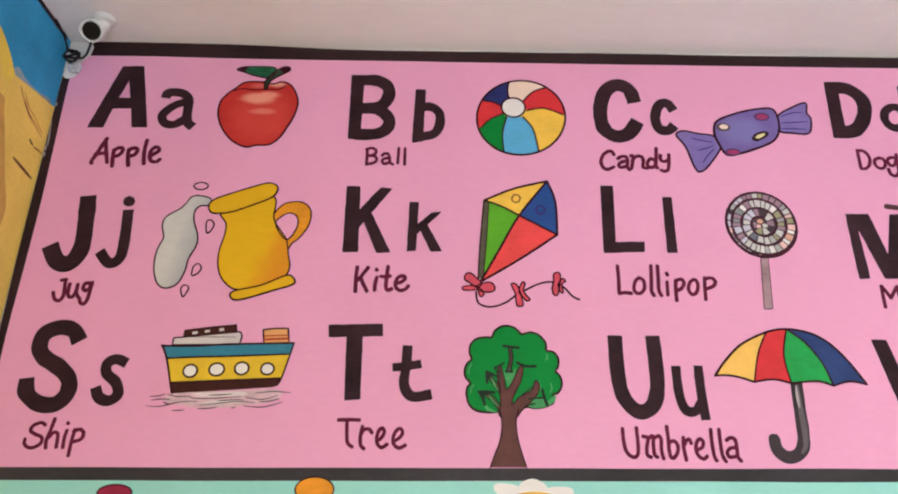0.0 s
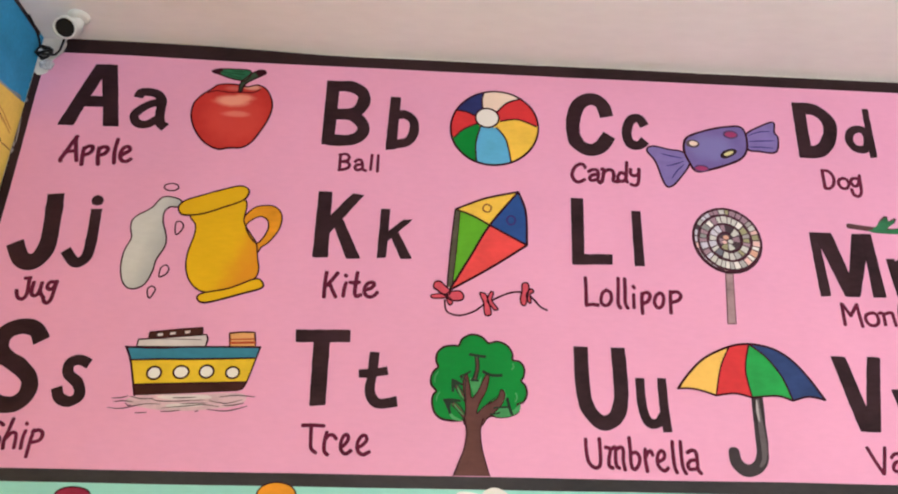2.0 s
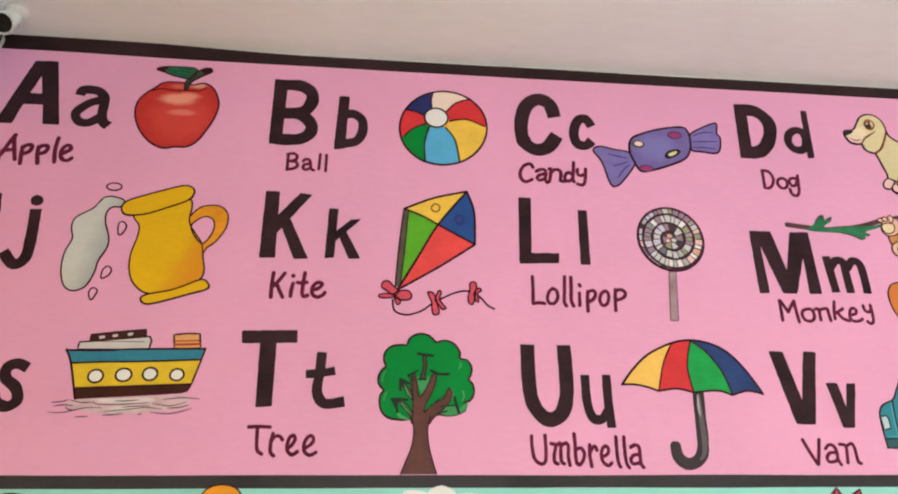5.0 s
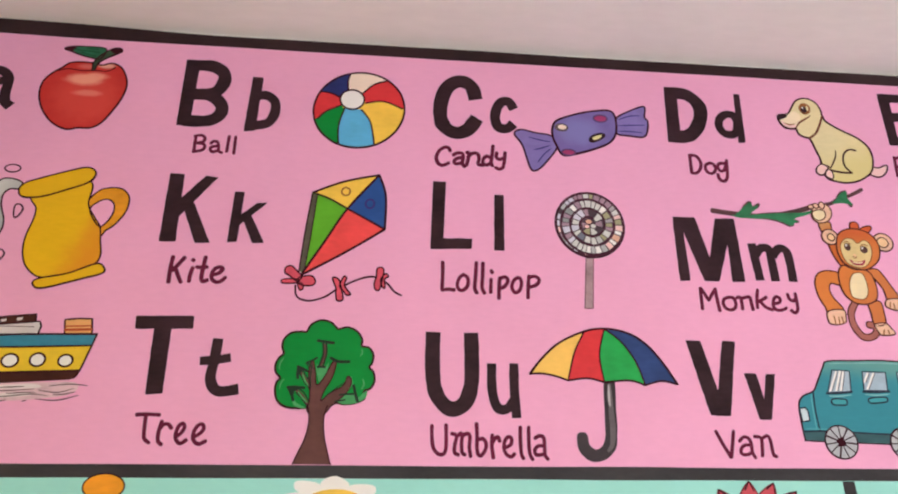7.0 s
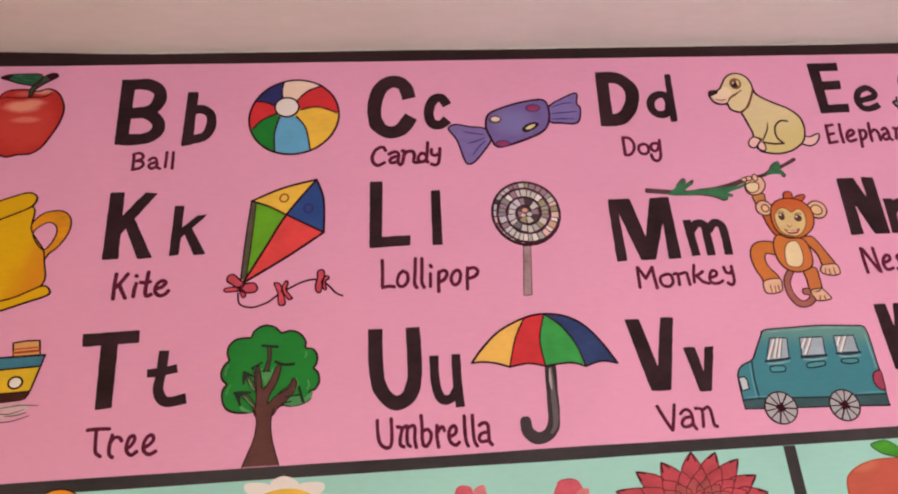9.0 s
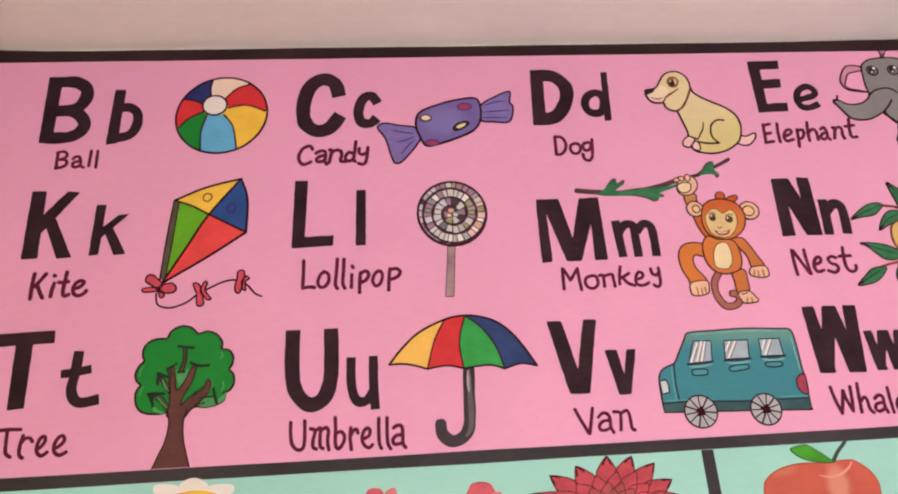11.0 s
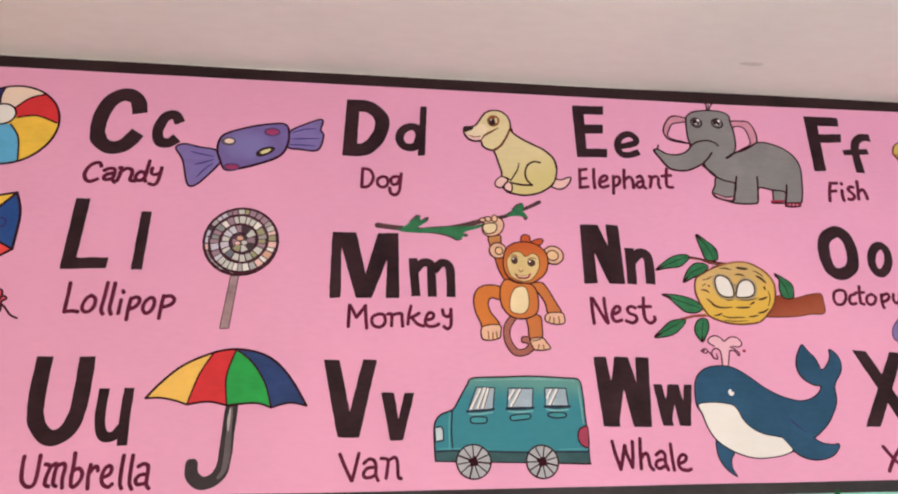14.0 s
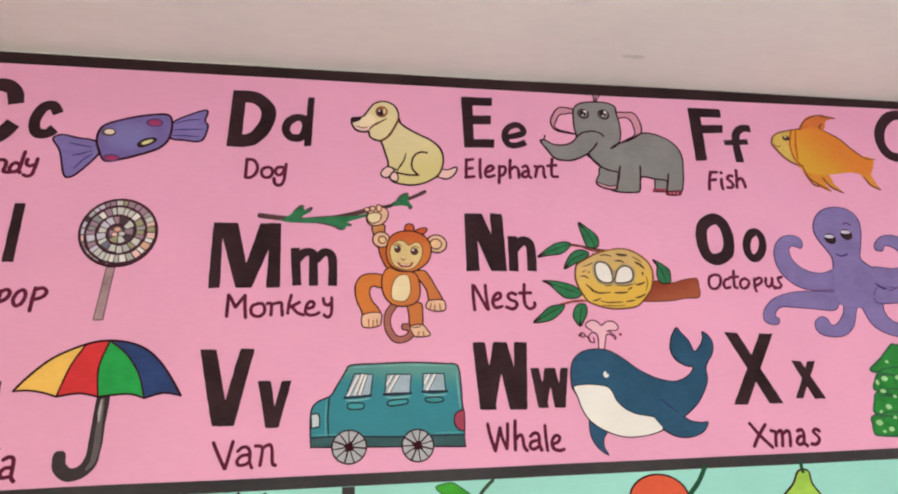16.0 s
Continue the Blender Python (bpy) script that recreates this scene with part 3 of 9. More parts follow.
letter("S", 0.123, 1.959, [("s", 4.06, [(5.6, 6.1), (3.6, 9), (0.1, 9.8), (-3.5, 8.2), (-4.2, 4.6), (-2.3, 1.8), (1.6, -0.5), (4.8, -3.6), (5.1, -7.3), (2.6, -9.9), (-1.5, -9.7), (-4.9, -7), (-5.6, -3.4)])])
letter("s", 0.276, 1.921, [("s", 2.66, [(3.3, 4.3), (0.7, 5.3), (-1.5, 4.3), (-1.3, 1.7), (1.4, -0.6), (2.4, -3.5), (0.5, -5.2), (-2.2, -4.3), (-3.4, -1.8)])])
letter("T", 0.885, 1.972, [("p", [(-7.2, 9.7), (7, 10.1), (7.1, 6.7), (-7, 6.3)]),
    ("p", [(-2.4, 6.9), (1.9, 6.9), (2, -9.7), (-2, -10)])])
letter("t", 1.033, 1.949, [("s", 2.55, [(-1.2, 6.6), (-1.5, 1), (-1.9, -3.7), (0.2, -6.6), (5.1, -6)]),
    ("s", 2.21, [(-5, 0.8), (-1.4, 1.1), (2.4, 1.8)])])
letter("U", 1.612, 1.947, [("s", 3.85, [(-5, 9.8), (-5.1, 0.2), (-4.2, -6.1), (-0.8, -9.9), (2.9, -8.6), (4.7, -4), (5, 3.1), (4.9, 9.8)])])
letter("u", 1.743, 1.897, [("s", 2.42, [(-3, 6.8), (-3, -0.3), (-1.8, -4.4), (0.7, -4.7), (2.6, -2.4)]),
    ("s", 2.42, [(2.8, 6.9), (2.7, -0.3), (3, -7)])])
letter("V", 2.309, 1.939, [("p", [(-6.9, 9.9), (-2.8, 9.9), (1.6, -10), (-2.8, -9.9)]),
    ("p", [(3.2, 10), (6.9, 9.9), (2.6, -10), (-1.3, -10)])])
letter("v", 2.432, 1.891, [("p", [(-4.3, 6.1), (-1, 6.1), (1, -6), (-2, -6)]),
    ("p", [(1.7, 6), (4.3, 6), (1.2, -6), (-1.1, -6)])])
letter("W", 3.045, 1.953, [("p", [(-7.9, 9.5), (-4.3, 9.5), (-2.6, -9.4), (-7.2, -9.3)]),
    ("p", [(-1.9, 9.5), (2, 9.4), (-3.1, -9.4), (-6.8, -9.3)]),
    ("p", [(-1.7, 9.5), (2, 9.4), (5.8, -9.6), (1.1, -9.5)]),
    ("p", [(4.1, 9.4), (7.9, 9.3), (6, -9.6), (2.5, -9.5)])])
letter("w", 3.181, 1.915, [("p", [(-5.5, 5.7), (-3.1, 5.6), (-1.4, -5.5), (-4.4, -5.5)]),
    ("p", [(-1.4, 5.6), (1.4, 5.6), (-2.1, -5.5), (-4.3, -5.5)]),
    ("p", [(-0.8, 5.6), (1.7, 5.6), (3.3, -5.6), (0.3, -5.6)]),
    ("p", [(3.3, 5.5), (5.5, 5.5), (3.4, -5.6), (1.1, -5.6)])])
letter("X", 3.815, 1.960, [("p", [(-7, 11), (-2.8, 10.7), (7, -10.9), (2.5, -10.8)]),
    ("p", [(4.6, 10.4), (9, 10.2), (-4.6, -10.9), (-9, -10.8)])])
letter("x", 3.979, 1.920, [("p", [(-3.4, 5.8), (-0.3, 5.6), (5, -5.8), (1.3, -5.9)]),
    ("p", [(2, 5.5), (4.7, 5.5), (-2.6, -5.6), (-5, -5.5)])])

# ---- picture names ----
name = word("Apple", 0.11, 2.535)
glyph(name, 1.16, [(0, 0.6), (-0.2, 1.3), (0.9, 3.9), (1.8, 6.4), (2.9, 8.9)], [(2.6, 8.6), (3, 6.3), (3.7, 3.2), (4.3, 0.9)], [(0.4, 3.5), (2, 3.9), (3.5, 4.1)])
glyph(name, 1.16, [(5.5, 5.2), (5.6, 2.6), (5.9, -0.3)], [(5.5, 4.5), (6.3, 5.6), (7.6, 5.8), (8, 5), (7.5, 3.7), (6.2, 2.9)])
glyph(name, 1.16, [(9.7, 5.4), (9.8, 3), (10.4, 0)], [(9.7, 4.7), (10.4, 5.6), (11.8, 5.7), (12.2, 4.9), (11.6, 3.6), (10.3, 3.1)])
glyph(name, 1.16, [(14.4, 8.5), (14.2, 4.6), (14.7, 0.6)])
glyph(name, 1.16, [(16, 3.2), (17.2, 4), (18.3, 5), (18, 6), (17, 6.1), (16.1, 4.9), (16, 3), (16.8, 1.5), (18.2, 1.4), (19.1, 2.2)])
name = word("Ball", 0.889, 2.548)
glyph(name, 0.88, [(0.2, 5.1), (0.2, 2.6), (0.2, 0)], [(-0.1, 5), (1.6, 5.4), (2.7, 4.6), (2.4, 3.4), (0.8, 2.8)], [(0.9, 2.8), (2.5, 2.6), (3, 1.5), (2.1, 0.5), (0, 0)])
glyph(name, 0.88, [(4.5, 2.9), (5.2, 3.6), (6.2, 3.5), (6.7, 2.3), (6.9, 0.6), (7.8, 0.1)], [(6.5, 2.2), (5, 1.8), (4.6, 0.9), (5.4, 0.2), (6.5, 0.7)])
glyph(name, 0.88, [(9.3, 5.5), (9.2, 2.7), (9.1, 0.5)])
glyph(name, 0.88, [(11.1, 5.4), (11.1, 2.4), (11.1, 0)])
name = word("Candy", 1.567, 2.536)
glyph(name, 1.06, [(4.2, 5.3), (3.7, 6.3), (2.6, 6.4), (1.1, 5.3), (0.2, 3.1), (0.6, 1.2), (1.9, 0.4), (3.8, 1.3)])
glyph(name, 1.06, [(5.1, 4), (6.3, 4.7), (7.7, 4.6), (8, 3.2), (7.7, 1.3), (8.4, 0.3)], [(7.8, 3.3), (6.2, 2.9), (5.3, 1.9), (5.9, 1.1), (7.7, 1.6)])
glyph(name, 1.06, [(9, 5), (9.7, 5), (9.5, 3.2), (8.9, 0.8)], [(9.3, 3.4), (10.7, 4.8), (12.2, 4.7), (12.6, 3.2), (12.3, 1.3), (13.8, 1)])
glyph(name, 1.06, [(16, 3.6), (14.8, 4.1), (13.8, 2.9), (13.8, 1.6), (14.9, 1.2), (16, 1.9)], [(16.8, 7.7), (16.4, 4.2), (16.1, 1.8), (16.5, 1)])
glyph(name, 1.06, [(17.8, 5.4), (17.7, 3.9), (18.6, 3.2), (19.9, 3.8)], [(20.3, 5.6), (20, 2.7), (19.5, 0.6), (18.5, 0), (17.4, 0.4)])
name = word("Jug", 0.09, 2.125)
glyph(name, 0.98, [(0.8, 6.2), (2.2, 6.4)], [(1.9, 6.3), (2.1, 4.2), (2.2, 1.8), (1.4, 0.5), (0.1, 1), (-0.6, 2.8)])
glyph(name, 0.98, [(3.3, 5.2), (3.2, 3.4), (3.5, 1.8), (4.5, 1.5), (5.2, 2.6), (5.4, 5)], [(5.4, 5.1), (5.4, 2.9), (6.2, 1.4)])
glyph(name, 0.98, [(8.7, 5.4), (7.3, 5.3), (7, 3.9), (7.8, 3.3), (8.6, 4), (8.9, 5.3)], [(9.1, 5.7), (8.9, 3.2), (8.6, 0.6), (7.8, -0.4), (6.9, 0.1), (6.6, 1.2)])
name = word("Kite", 0.878, 2.162)
glyph(name, 1.05, [(0.2, 7), (0, 3.8), (0, -0.1)], [(3.2, 6.9), (1.7, 4.7), (0.5, 3.2)], [(1.3, 3.8), (2.1, 1.9), (3.1, 0)])
glyph(name, 1.05, [(5.6, 4.1), (5.2, 2.2), (5.1, 0.3)], [(5.3, 6.3), (5.6, 6.1)])
glyph(name, 1.05, [(8.5, 7.2), (8.2, 3.9), (8.1, 1.3), (8.6, 0.4), (9.7, 0.8)], [(6.6, 4.3), (7.9, 4.2), (9.2, 4.4)])
glyph(name, 1.05, [(10.9, 2.3), (12.3, 2.8), (13.2, 3.9), (12.5, 4.5), (11.3, 4), (10.6, 2.5), (10.9, 1), (12.1, 0.3), (13.4, 0.8), (14.1, 1.7)])
name = word("Lollipop", 1.579, 2.147)
glyph(name, 1.00, [(0.8, 9.4), (0.8, 5.9), (0.6, 1.7)], [(0.6, 1.4), (2.2, 1.7), (3.9, 1.5)])
glyph(name, 1.00, [(6.5, 6), (5.3, 5), (4.7, 2.9), (5.3, 1.6), (6.6, 1.7), (7.6, 3.2), (7.5, 5.2), (6.3, 6)])
glyph(name, 1.00, [(10, 9.6), (9.7, 5.5), (9.4, 2.2), (10, 0.9)])
glyph(name, 1.00, [(11.8, 9.5), (11.6, 5.5), (11.4, 2.5), (12, 0.9)])
glyph(name, 1.00, [(13.9, 4.9), (13.8, 3), (13.7, 1.1)], [(14, 7.4), (14.3, 6.8)])
glyph(name, 1.00, [(16.3, 5.4), (16, 2.5), (15.9, -0.5)], [(16.3, 5.1), (17.7, 5.7), (18.5, 4.7), (17.7, 3.1), (16.2, 2.3)])
glyph(name, 1.00, [(21.2, 5.6), (20.1, 4.7), (19.5, 2.8), (20.3, 1.3), (21.6, 2), (22.2, 3.9), (21.9, 5.3), (21.1, 5.6)])
glyph(name, 1.00, [(24.3, 6.2), (24, 3.1), (23.8, -0.1)], [(24.4, 5.8), (26.1, 6.1), (27.1, 5.1), (26.3, 3.7), (24.2, 2.9)])
name = word("Ship", 0.101, 1.748)
glyph(name, 0.87, [(3.7, 6.1), (2.6, 6.7), (0.9, 6), (0.4, 4.8), (1.7, 3.9), (3.4, 3.2), (3.5, 1.8), (2.1, 0.8), (0.6, 0.8), (-0.4, 1.7), (-0.5, 2.8)])
glyph(name, 0.87, [(5.7, 7.7), (5.2, 4.8), (4.7, 2.5), (4.9, 0.6)], [(5.1, 3), (6, 4.3), (7, 4.2), (7.3, 3), (7.4, 0.8)])
glyph(name, 0.87, [(9.2, 4.9), (8.9, 3), (9, 0.7)], [(9, 6.7), (9.2, 6.4)])
glyph(name, 0.87, [(11.1, 5.1), (10.8, 2.3), (10.7, -1.2)], [(10.8, 4.6), (12.3, 5.1), (13.3, 4.3), (13, 2.8), (11.1, 2.1)])
name = word("Tree", 0.857, 1.756)
glyph(name, 0.92, [(-0.4, 6.8), (2.1, 6.9), (4.9, 6.8)], [(1.8, 6.6), (1.9, 3.5), (2.2, 1.3), (3.4, 0.3)])
glyph(name, 0.92, [(5.7, 5.3), (5.3, 3.1), (5.4, 0.8), (6.3, -0.1)], [(5.5, 3.5), (6.2, 4.5), (7.3, 4.6), (8.1, 3.7)])
glyph(name, 0.92, [(9.3, 1.7), (10.3, 2.4), (11.1, 3.8), (10.7, 4.8), (9.8, 4.3), (9.3, 2.6), (9.5, 1.1), (10.6, 0.2), (11.9, 1)])
glyph(name, 0.92, [(13.5, 1.7), (14.8, 2.5), (15.6, 3.6), (15.2, 4.7), (14.2, 4.4), (13.4, 2.9), (13.5, 1.1), (14.8, 0.1), (16.4, 0.8)])
name = word("Umbrella", 1.552, 1.727)
glyph(name, 0.92, [(0.8, 7.9), (0.8, 5.3), (1.2, 2.5), (2.5, 1.1), (3.8, 1.3), (4.3, 3.2), (4.3, 8.1)])
glyph(name, 0.92, [(5.7, 6), (6.9, 5.5), (6.4, 3.2), (6.4, 1.5), (7.3, 1)], [(7, 5.4), (8.2, 6.1), (8.1, 3.5), (8.2, 1.6), (8.9, 1)], [(8.4, 5.5), (9.6, 6.1), (10.2, 5.3), (10, 2.8), (10.3, 0.6)])
glyph(name, 0.92, [(11.9, 8.5), (12, 5.6), (11.9, 2.8), (12.1, 1.2)], [(12.1, 4.5), (13.4, 4.9), (14.2, 3.7), (13.9, 2.1), (12.8, 0.8), (12, 1.3)])
glyph(name, 0.92, [(15.8, 5.8), (15.6, 3.3), (15.9, 0.3)], [(15.7, 3.8), (16.5, 5), (17.2, 5.3), (17.6, 4.3)])
glyph(name, 0.92, [(18.8, 2.7), (20.3, 3.5), (20.6, 4.8), (19.9, 5.4), (19, 4.6), (18.6, 2.8), (19.1, 1.3), (20.3, 0.6), (21.2, 1.3)])
glyph(name, 0.92, [(22.9, 7.8), (22.8, 4.7), (22.9, 1.5), (23.4, 0.2)])
glyph(name, 0.92, [(25, 7.8), (24.9, 4.7), (25, 1.5), (25.7, 0)])
glyph(name, 0.92, [(26.5, 5.1), (27.6, 5.7), (28.7, 5.2), (28.8, 2.8), (28.8, 1.1), (29.5, 0.1)], [(28.7, 3.3), (27.2, 3.2), (26.3, 2.2), (26.7, 1.1), (28.2, 1.2)])
name = word("Dog", 2.33, 2.532)
glyph(name, 0.99, [(0.2, 8.2), (0.1, 4.9), (0, 2.1)], [(0.1, 8.1), (2.2, 7.8), (3.3, 5.7), (2.8, 3.4), (1.5, 2.1), (0.1, 2)])
glyph(name, 0.99, [(6.2, 5.7), (4.8, 5), (4.5, 3.5), (5.3, 2.3), (6.7, 2.3), (7.6, 3.6), (7.3, 5.2), (6.2, 5.7)])
glyph(name, 0.99, [(10.8, 5.8), (9.2, 5.7), (8.4, 4.6), (9, 3.2), (10.2, 3.4), (11, 5)], [(11.5, 6.9), (11.2, 3.4), (10.8, 0.9), (9.7, -0.3), (8.4, 0.3), (8.1, 2)])
name = word("Elephant", 2.987, 2.567)
glyph(name, 1.02, [(0.7, 7.3), (0.4, 3.9), (0.2, 0.9)], [(0.7, 6.9), (2.9, 7.4)], [(0.4, 3.8), (2.5, 4.2)], [(0, 0.8), (2.8, 1.2)])
glyph(name, 1.02, [(5.2, 7.5), (4.8, 4), (4.8, 0.8)])
glyph(name, 1.02, [(6.7, 2.9), (8.3, 3.5), (9.2, 4.5), (8.5, 5.3), (7.1, 4.4), (6.4, 2.5), (7.1, 1.2), (9.3, 1.8)])
glyph(name, 1.02, [(11.2, 5.3), (10.9, 2.2), (10.5, -0.9)], [(11.3, 4.8), (12.8, 5.1), (13.1, 3.8), (12.3, 2.3), (11, 1.7)])
glyph(name, 1.02, [(15, 7.7), (14.5, 4.4), (14.3, 1.1)], [(14.5, 3.8), (16.2, 5.2), (17.2, 4.1), (17.2, 1.3)])
glyph(name, 1.02, [(18.8, 5.1), (20, 5.7), (20.6, 4.2), (20.5, 2.2), (21.2, 1.3)], [(20.4, 3.8), (19, 3.4), (18.3, 2.2), (19.2, 1.5), (20.4, 2.3)])
glyph(name, 1.02, [(22.8, 5.6), (23.5, 5.2), (22.6, 1.7)], [(23.3, 4.7), (24.7, 5.7), (25.7, 5.2), (25.5, 2.7), (25.9, 1.6)])
glyph(name, 1.02, [(29, 8.6), (28.3, 4.8), (28.3, 2.2), (30.1, 2.1)], [(27, 5.9), (30.1, 6.3)])
name = word("Fish", 3.808, 2.561)
glyph(name, 1.12, [(2, 6.4), (0.9, 3.3), (0.1, -0.3)], [(1.7, 6.2), (4.3, 6.4)], [(1.1, 3.2), (3.3, 3.5)])
glyph(name, 1.12, [(5.4, 3.8), (5, 1.8), (5.1, 0)], [(5.7, 6.4), (5.9, 6)])
glyph(name, 1.12, [(9.7, 5), (8.6, 5.2), (7.6, 4.1), (8.6, 2.9), (9.2, 1.7), (8.2, 0.6), (6.8, 0.7)])
glyph(name, 1.12, [(11.6, 7.4), (11, 3.9), (10.4, 0.7)], [(10.9, 3.3), (12.7, 4.3), (13.4, 2.9), (13.5, 0.9)])
name = word("Monkey", 2.301, 2.126)
glyph(name, 0.93, [(0.2, 6.3), (0.1, 3.2), (0, 0.2)], [(0.4, 6.2), (1.3, 4.5), (2.1, 2.8)], [(2.1, 2.8), (3.4, 4.6), (4.5, 6.2)], [(4.5, 6.2), (4.6, 3.2), (4.9, -0.2)])
glyph(name, 0.93, [(8, 3.8), (6.6, 3.2), (6.2, 1.8), (6.9, 0.5), (8.5, 0.2), (9.7, 1.3), (9.7, 3), (9, 3.8), (7.9, 3.8)])
glyph(name, 0.93, [(10.4, 3.8), (11.5, 3.7), (11.5, 0.5)], [(11.5, 3.5), (14, 4.1), (14.3, 2.6), (14.5, 0.4)])
glyph(name, 0.93, [(16.8, 6.3), (16.2, 3.7), (15.9, 1)], [(19, 4.2), (17.7, 3.4), (16.4, 2.8)], [(17.1, 2.8), (18.4, 1.2), (20.2, 0.5)])
glyph(name, 0.93, [(21.2, 2.3), (22.6, 2.8), (22.9, 3.9), (21.9, 4.4), (21, 3.4), (20.6, 1.5), (21.5, 0.5), (23.2, 0.6), (24.3, 1.2)])
glyph(name, 0.93, [(25.4, 5.3), (25.7, 3.8), (26.8, 3.3), (27.4, 3.9)], [(27.7, 5.5), (27.7, 2.6), (27.5, 0.7), (26.6, -0.2), (25.6, 0.5)])
name = word("Nest", 2.973, 2.144)
glyph(name, 1.01, [(0.8, 7.5), (0.7, 3.9), (0.8, -0.1)], [(1.2, 7.3), (2.9, 3.6), (4.4, 0.4)], [(4.5, 7.5), (4.5, 4.4), (4.8, 0)])
glyph(name, 1.01, [(6.9, 2.8), (8.5, 3.5), (8.8, 4.7), (7.9, 5), (6.8, 3.9), (6.3, 2.1), (7.1, 0.6), (9, 1)])
glyph(name, 1.01, [(13.5, 4.6), (12.2, 5.1), (11, 4.3), (11.6, 3), (13.1, 2.4), (13.4, 1.2), (12.1, 0.2), (10.2, 0.8)])
glyph(name, 1.01, [(16.3, 7.8), (15.9, 4.7), (15.9, 1.6), (17.2, 0.2), (18.7, 1), (18.8, 2.1)], [(14.5, 5), (16.5, 5.1), (18.1, 5.1)])
name = word("Octopus", 3.725, 2.206)
glyph(name, 0.94, [(3.4, 5), (1.4, 4.2), (0.6, 2), (1.2, 0.4), (3.1, 0.5), (4.6, 2.3), (4.8, 4.4), (3.2, 5)])
glyph(name, 0.94, [(7.8, 3.6), (6.4, 3.2), (5.6, 1.7), (6, 0.5), (7.6, 0.8)])
glyph(name, 0.94, [(10, 6.3), (9.4, 3.3), (9.1, 1), (10.1, 0.5)], [(8.2, 4.1), (11.1, 4.3)])
glyph(name, 0.94, [(13.4, 3.8), (11.8, 3), (11.2, 1.4), (12, 0.4), (13.6, 1), (14.5, 2.7), (13.3, 3.8)])
glyph(name, 0.94, [(16.6, 3.7), (16.1, 1.1), (16.3, -0.6)], [(16.6, 3.2), (18.6, 4), (19, 2.9), (17.6, 1.7), (16.2, 1.4)])
glyph(name, 0.94, [(20.7, 3.9), (20.2, 2.1), (20.9, 0.9), (22.3, 2.1), (22.9, 3.9)], [(22.8, 3.8), (22.5, 1.8), (22.9, 0.3)])
glyph(name, 0.94, [(26.4, 4.3), (25, 3.9), (25, 2.7), (25.5, 1.6), (24.6, 0.6), (23.1, 0.8)])
name = word("Van", 2.291, 1.738)
glyph(name, 0.86, [(-0.3, 6.2), (1.1, 3), (2.7, -0.2)], [(4.4, 6.3), (3.6, 2.9), (2.8, -0.2)])
glyph(name, 0.86, [(5.6, 3.8), (6.8, 4.8), (8, 4.6), (8.6, 3.4), (8.6, 1.1), (9.2, -0.3)], [(8.4, 2.9), (6.6, 2.7), (5.6, 1.5), (6, 0.5), (7.6, 0.6), (8.6, 1.3)])
glyph(name, 0.86, [(9.8, 5), (11.5, 4.6), (11.4, 2.2), (11.1, 0.2)], [(11.5, 4.3), (13.2, 5.2), (13.9, 4.1), (14, 1.6), (14.2, 0.4), (14.9, 0.1)])
name = word("Whale", 2.981, 1.751)
glyph(name, 0.94, [(0.9, 7.1), (1.4, 3.8), (2.4, 0)], [(2.4, 0), (3.4, 3.2), (4.2, 6)], [(4.2, 6), (4.5, 3.7), (5.6, 0.5)], [(5.6, 0.4), (6.1, 3.6), (6.4, 7)])
glyph(name, 0.94, [(8.6, 7.7), (8.2, 4.1), (7.9, 0)], [(8.1, 2.5), (9.5, 3.9), (10.2, 3.2), (10.4, 0.8), (11.2, -0.3)])
glyph(name, 0.94, [(12.4, 3.4), (13.8, 4.3), (14.8, 3.6), (14.7, 1.4), (15.2, -0.4)], [(14.7, 2.3), (12.7, 2), (12, 0.8), (12.9, 0), (14.6, 0.7)])
glyph(name, 0.94, [(16.8, 6.2), (16.7, 2.8), (16.8, -0.5)])
glyph(name, 0.94, [(18.6, 1.2), (20, 1.7), (20.6, 2.8), (19.8, 3.4), (18.8, 2.8), (18.2, 1.3), (18.7, -0.1), (20.2, -0.6), (21.5, -0.3)])
name = word("Xmas", 3.744, 1.733)
glyph(name, 1.01, [(1.6, 6.5), (3.8, 3.3), (7.2, -0.5)], [(6.5, 6), (3.4, 2.6), (1.5, 0)])
glyph(name, 1.01, [(7.8, 4.2), (9.2, 3.6), (8.7, 1.7), (8.4, -0.1)], [(9.2, 3.3), (11, 4.1), (11, 2.2), (10.4, -0.2)], [(11.4, 3.2), (13.2, 4), (13.5, 2.6), (12.9, -0.3)])
glyph(name, 1.01, [(16.2, 3.8), (17.7, 4.1), (18.1, 2.7), (17.6, 0.5), (18.4, -0.5)], [(17.8, 2.3), (16.3, 2.1), (15.3, 0.8), (16, 0), (17.6, 0.5)])
glyph(name, 1.01, [(23.4, 3.5), (22.4, 4.1), (21.3, 3.4), (22.2, 2.3), (22.7, 1.1), (21.3, -0.1), (19.8, 0)])

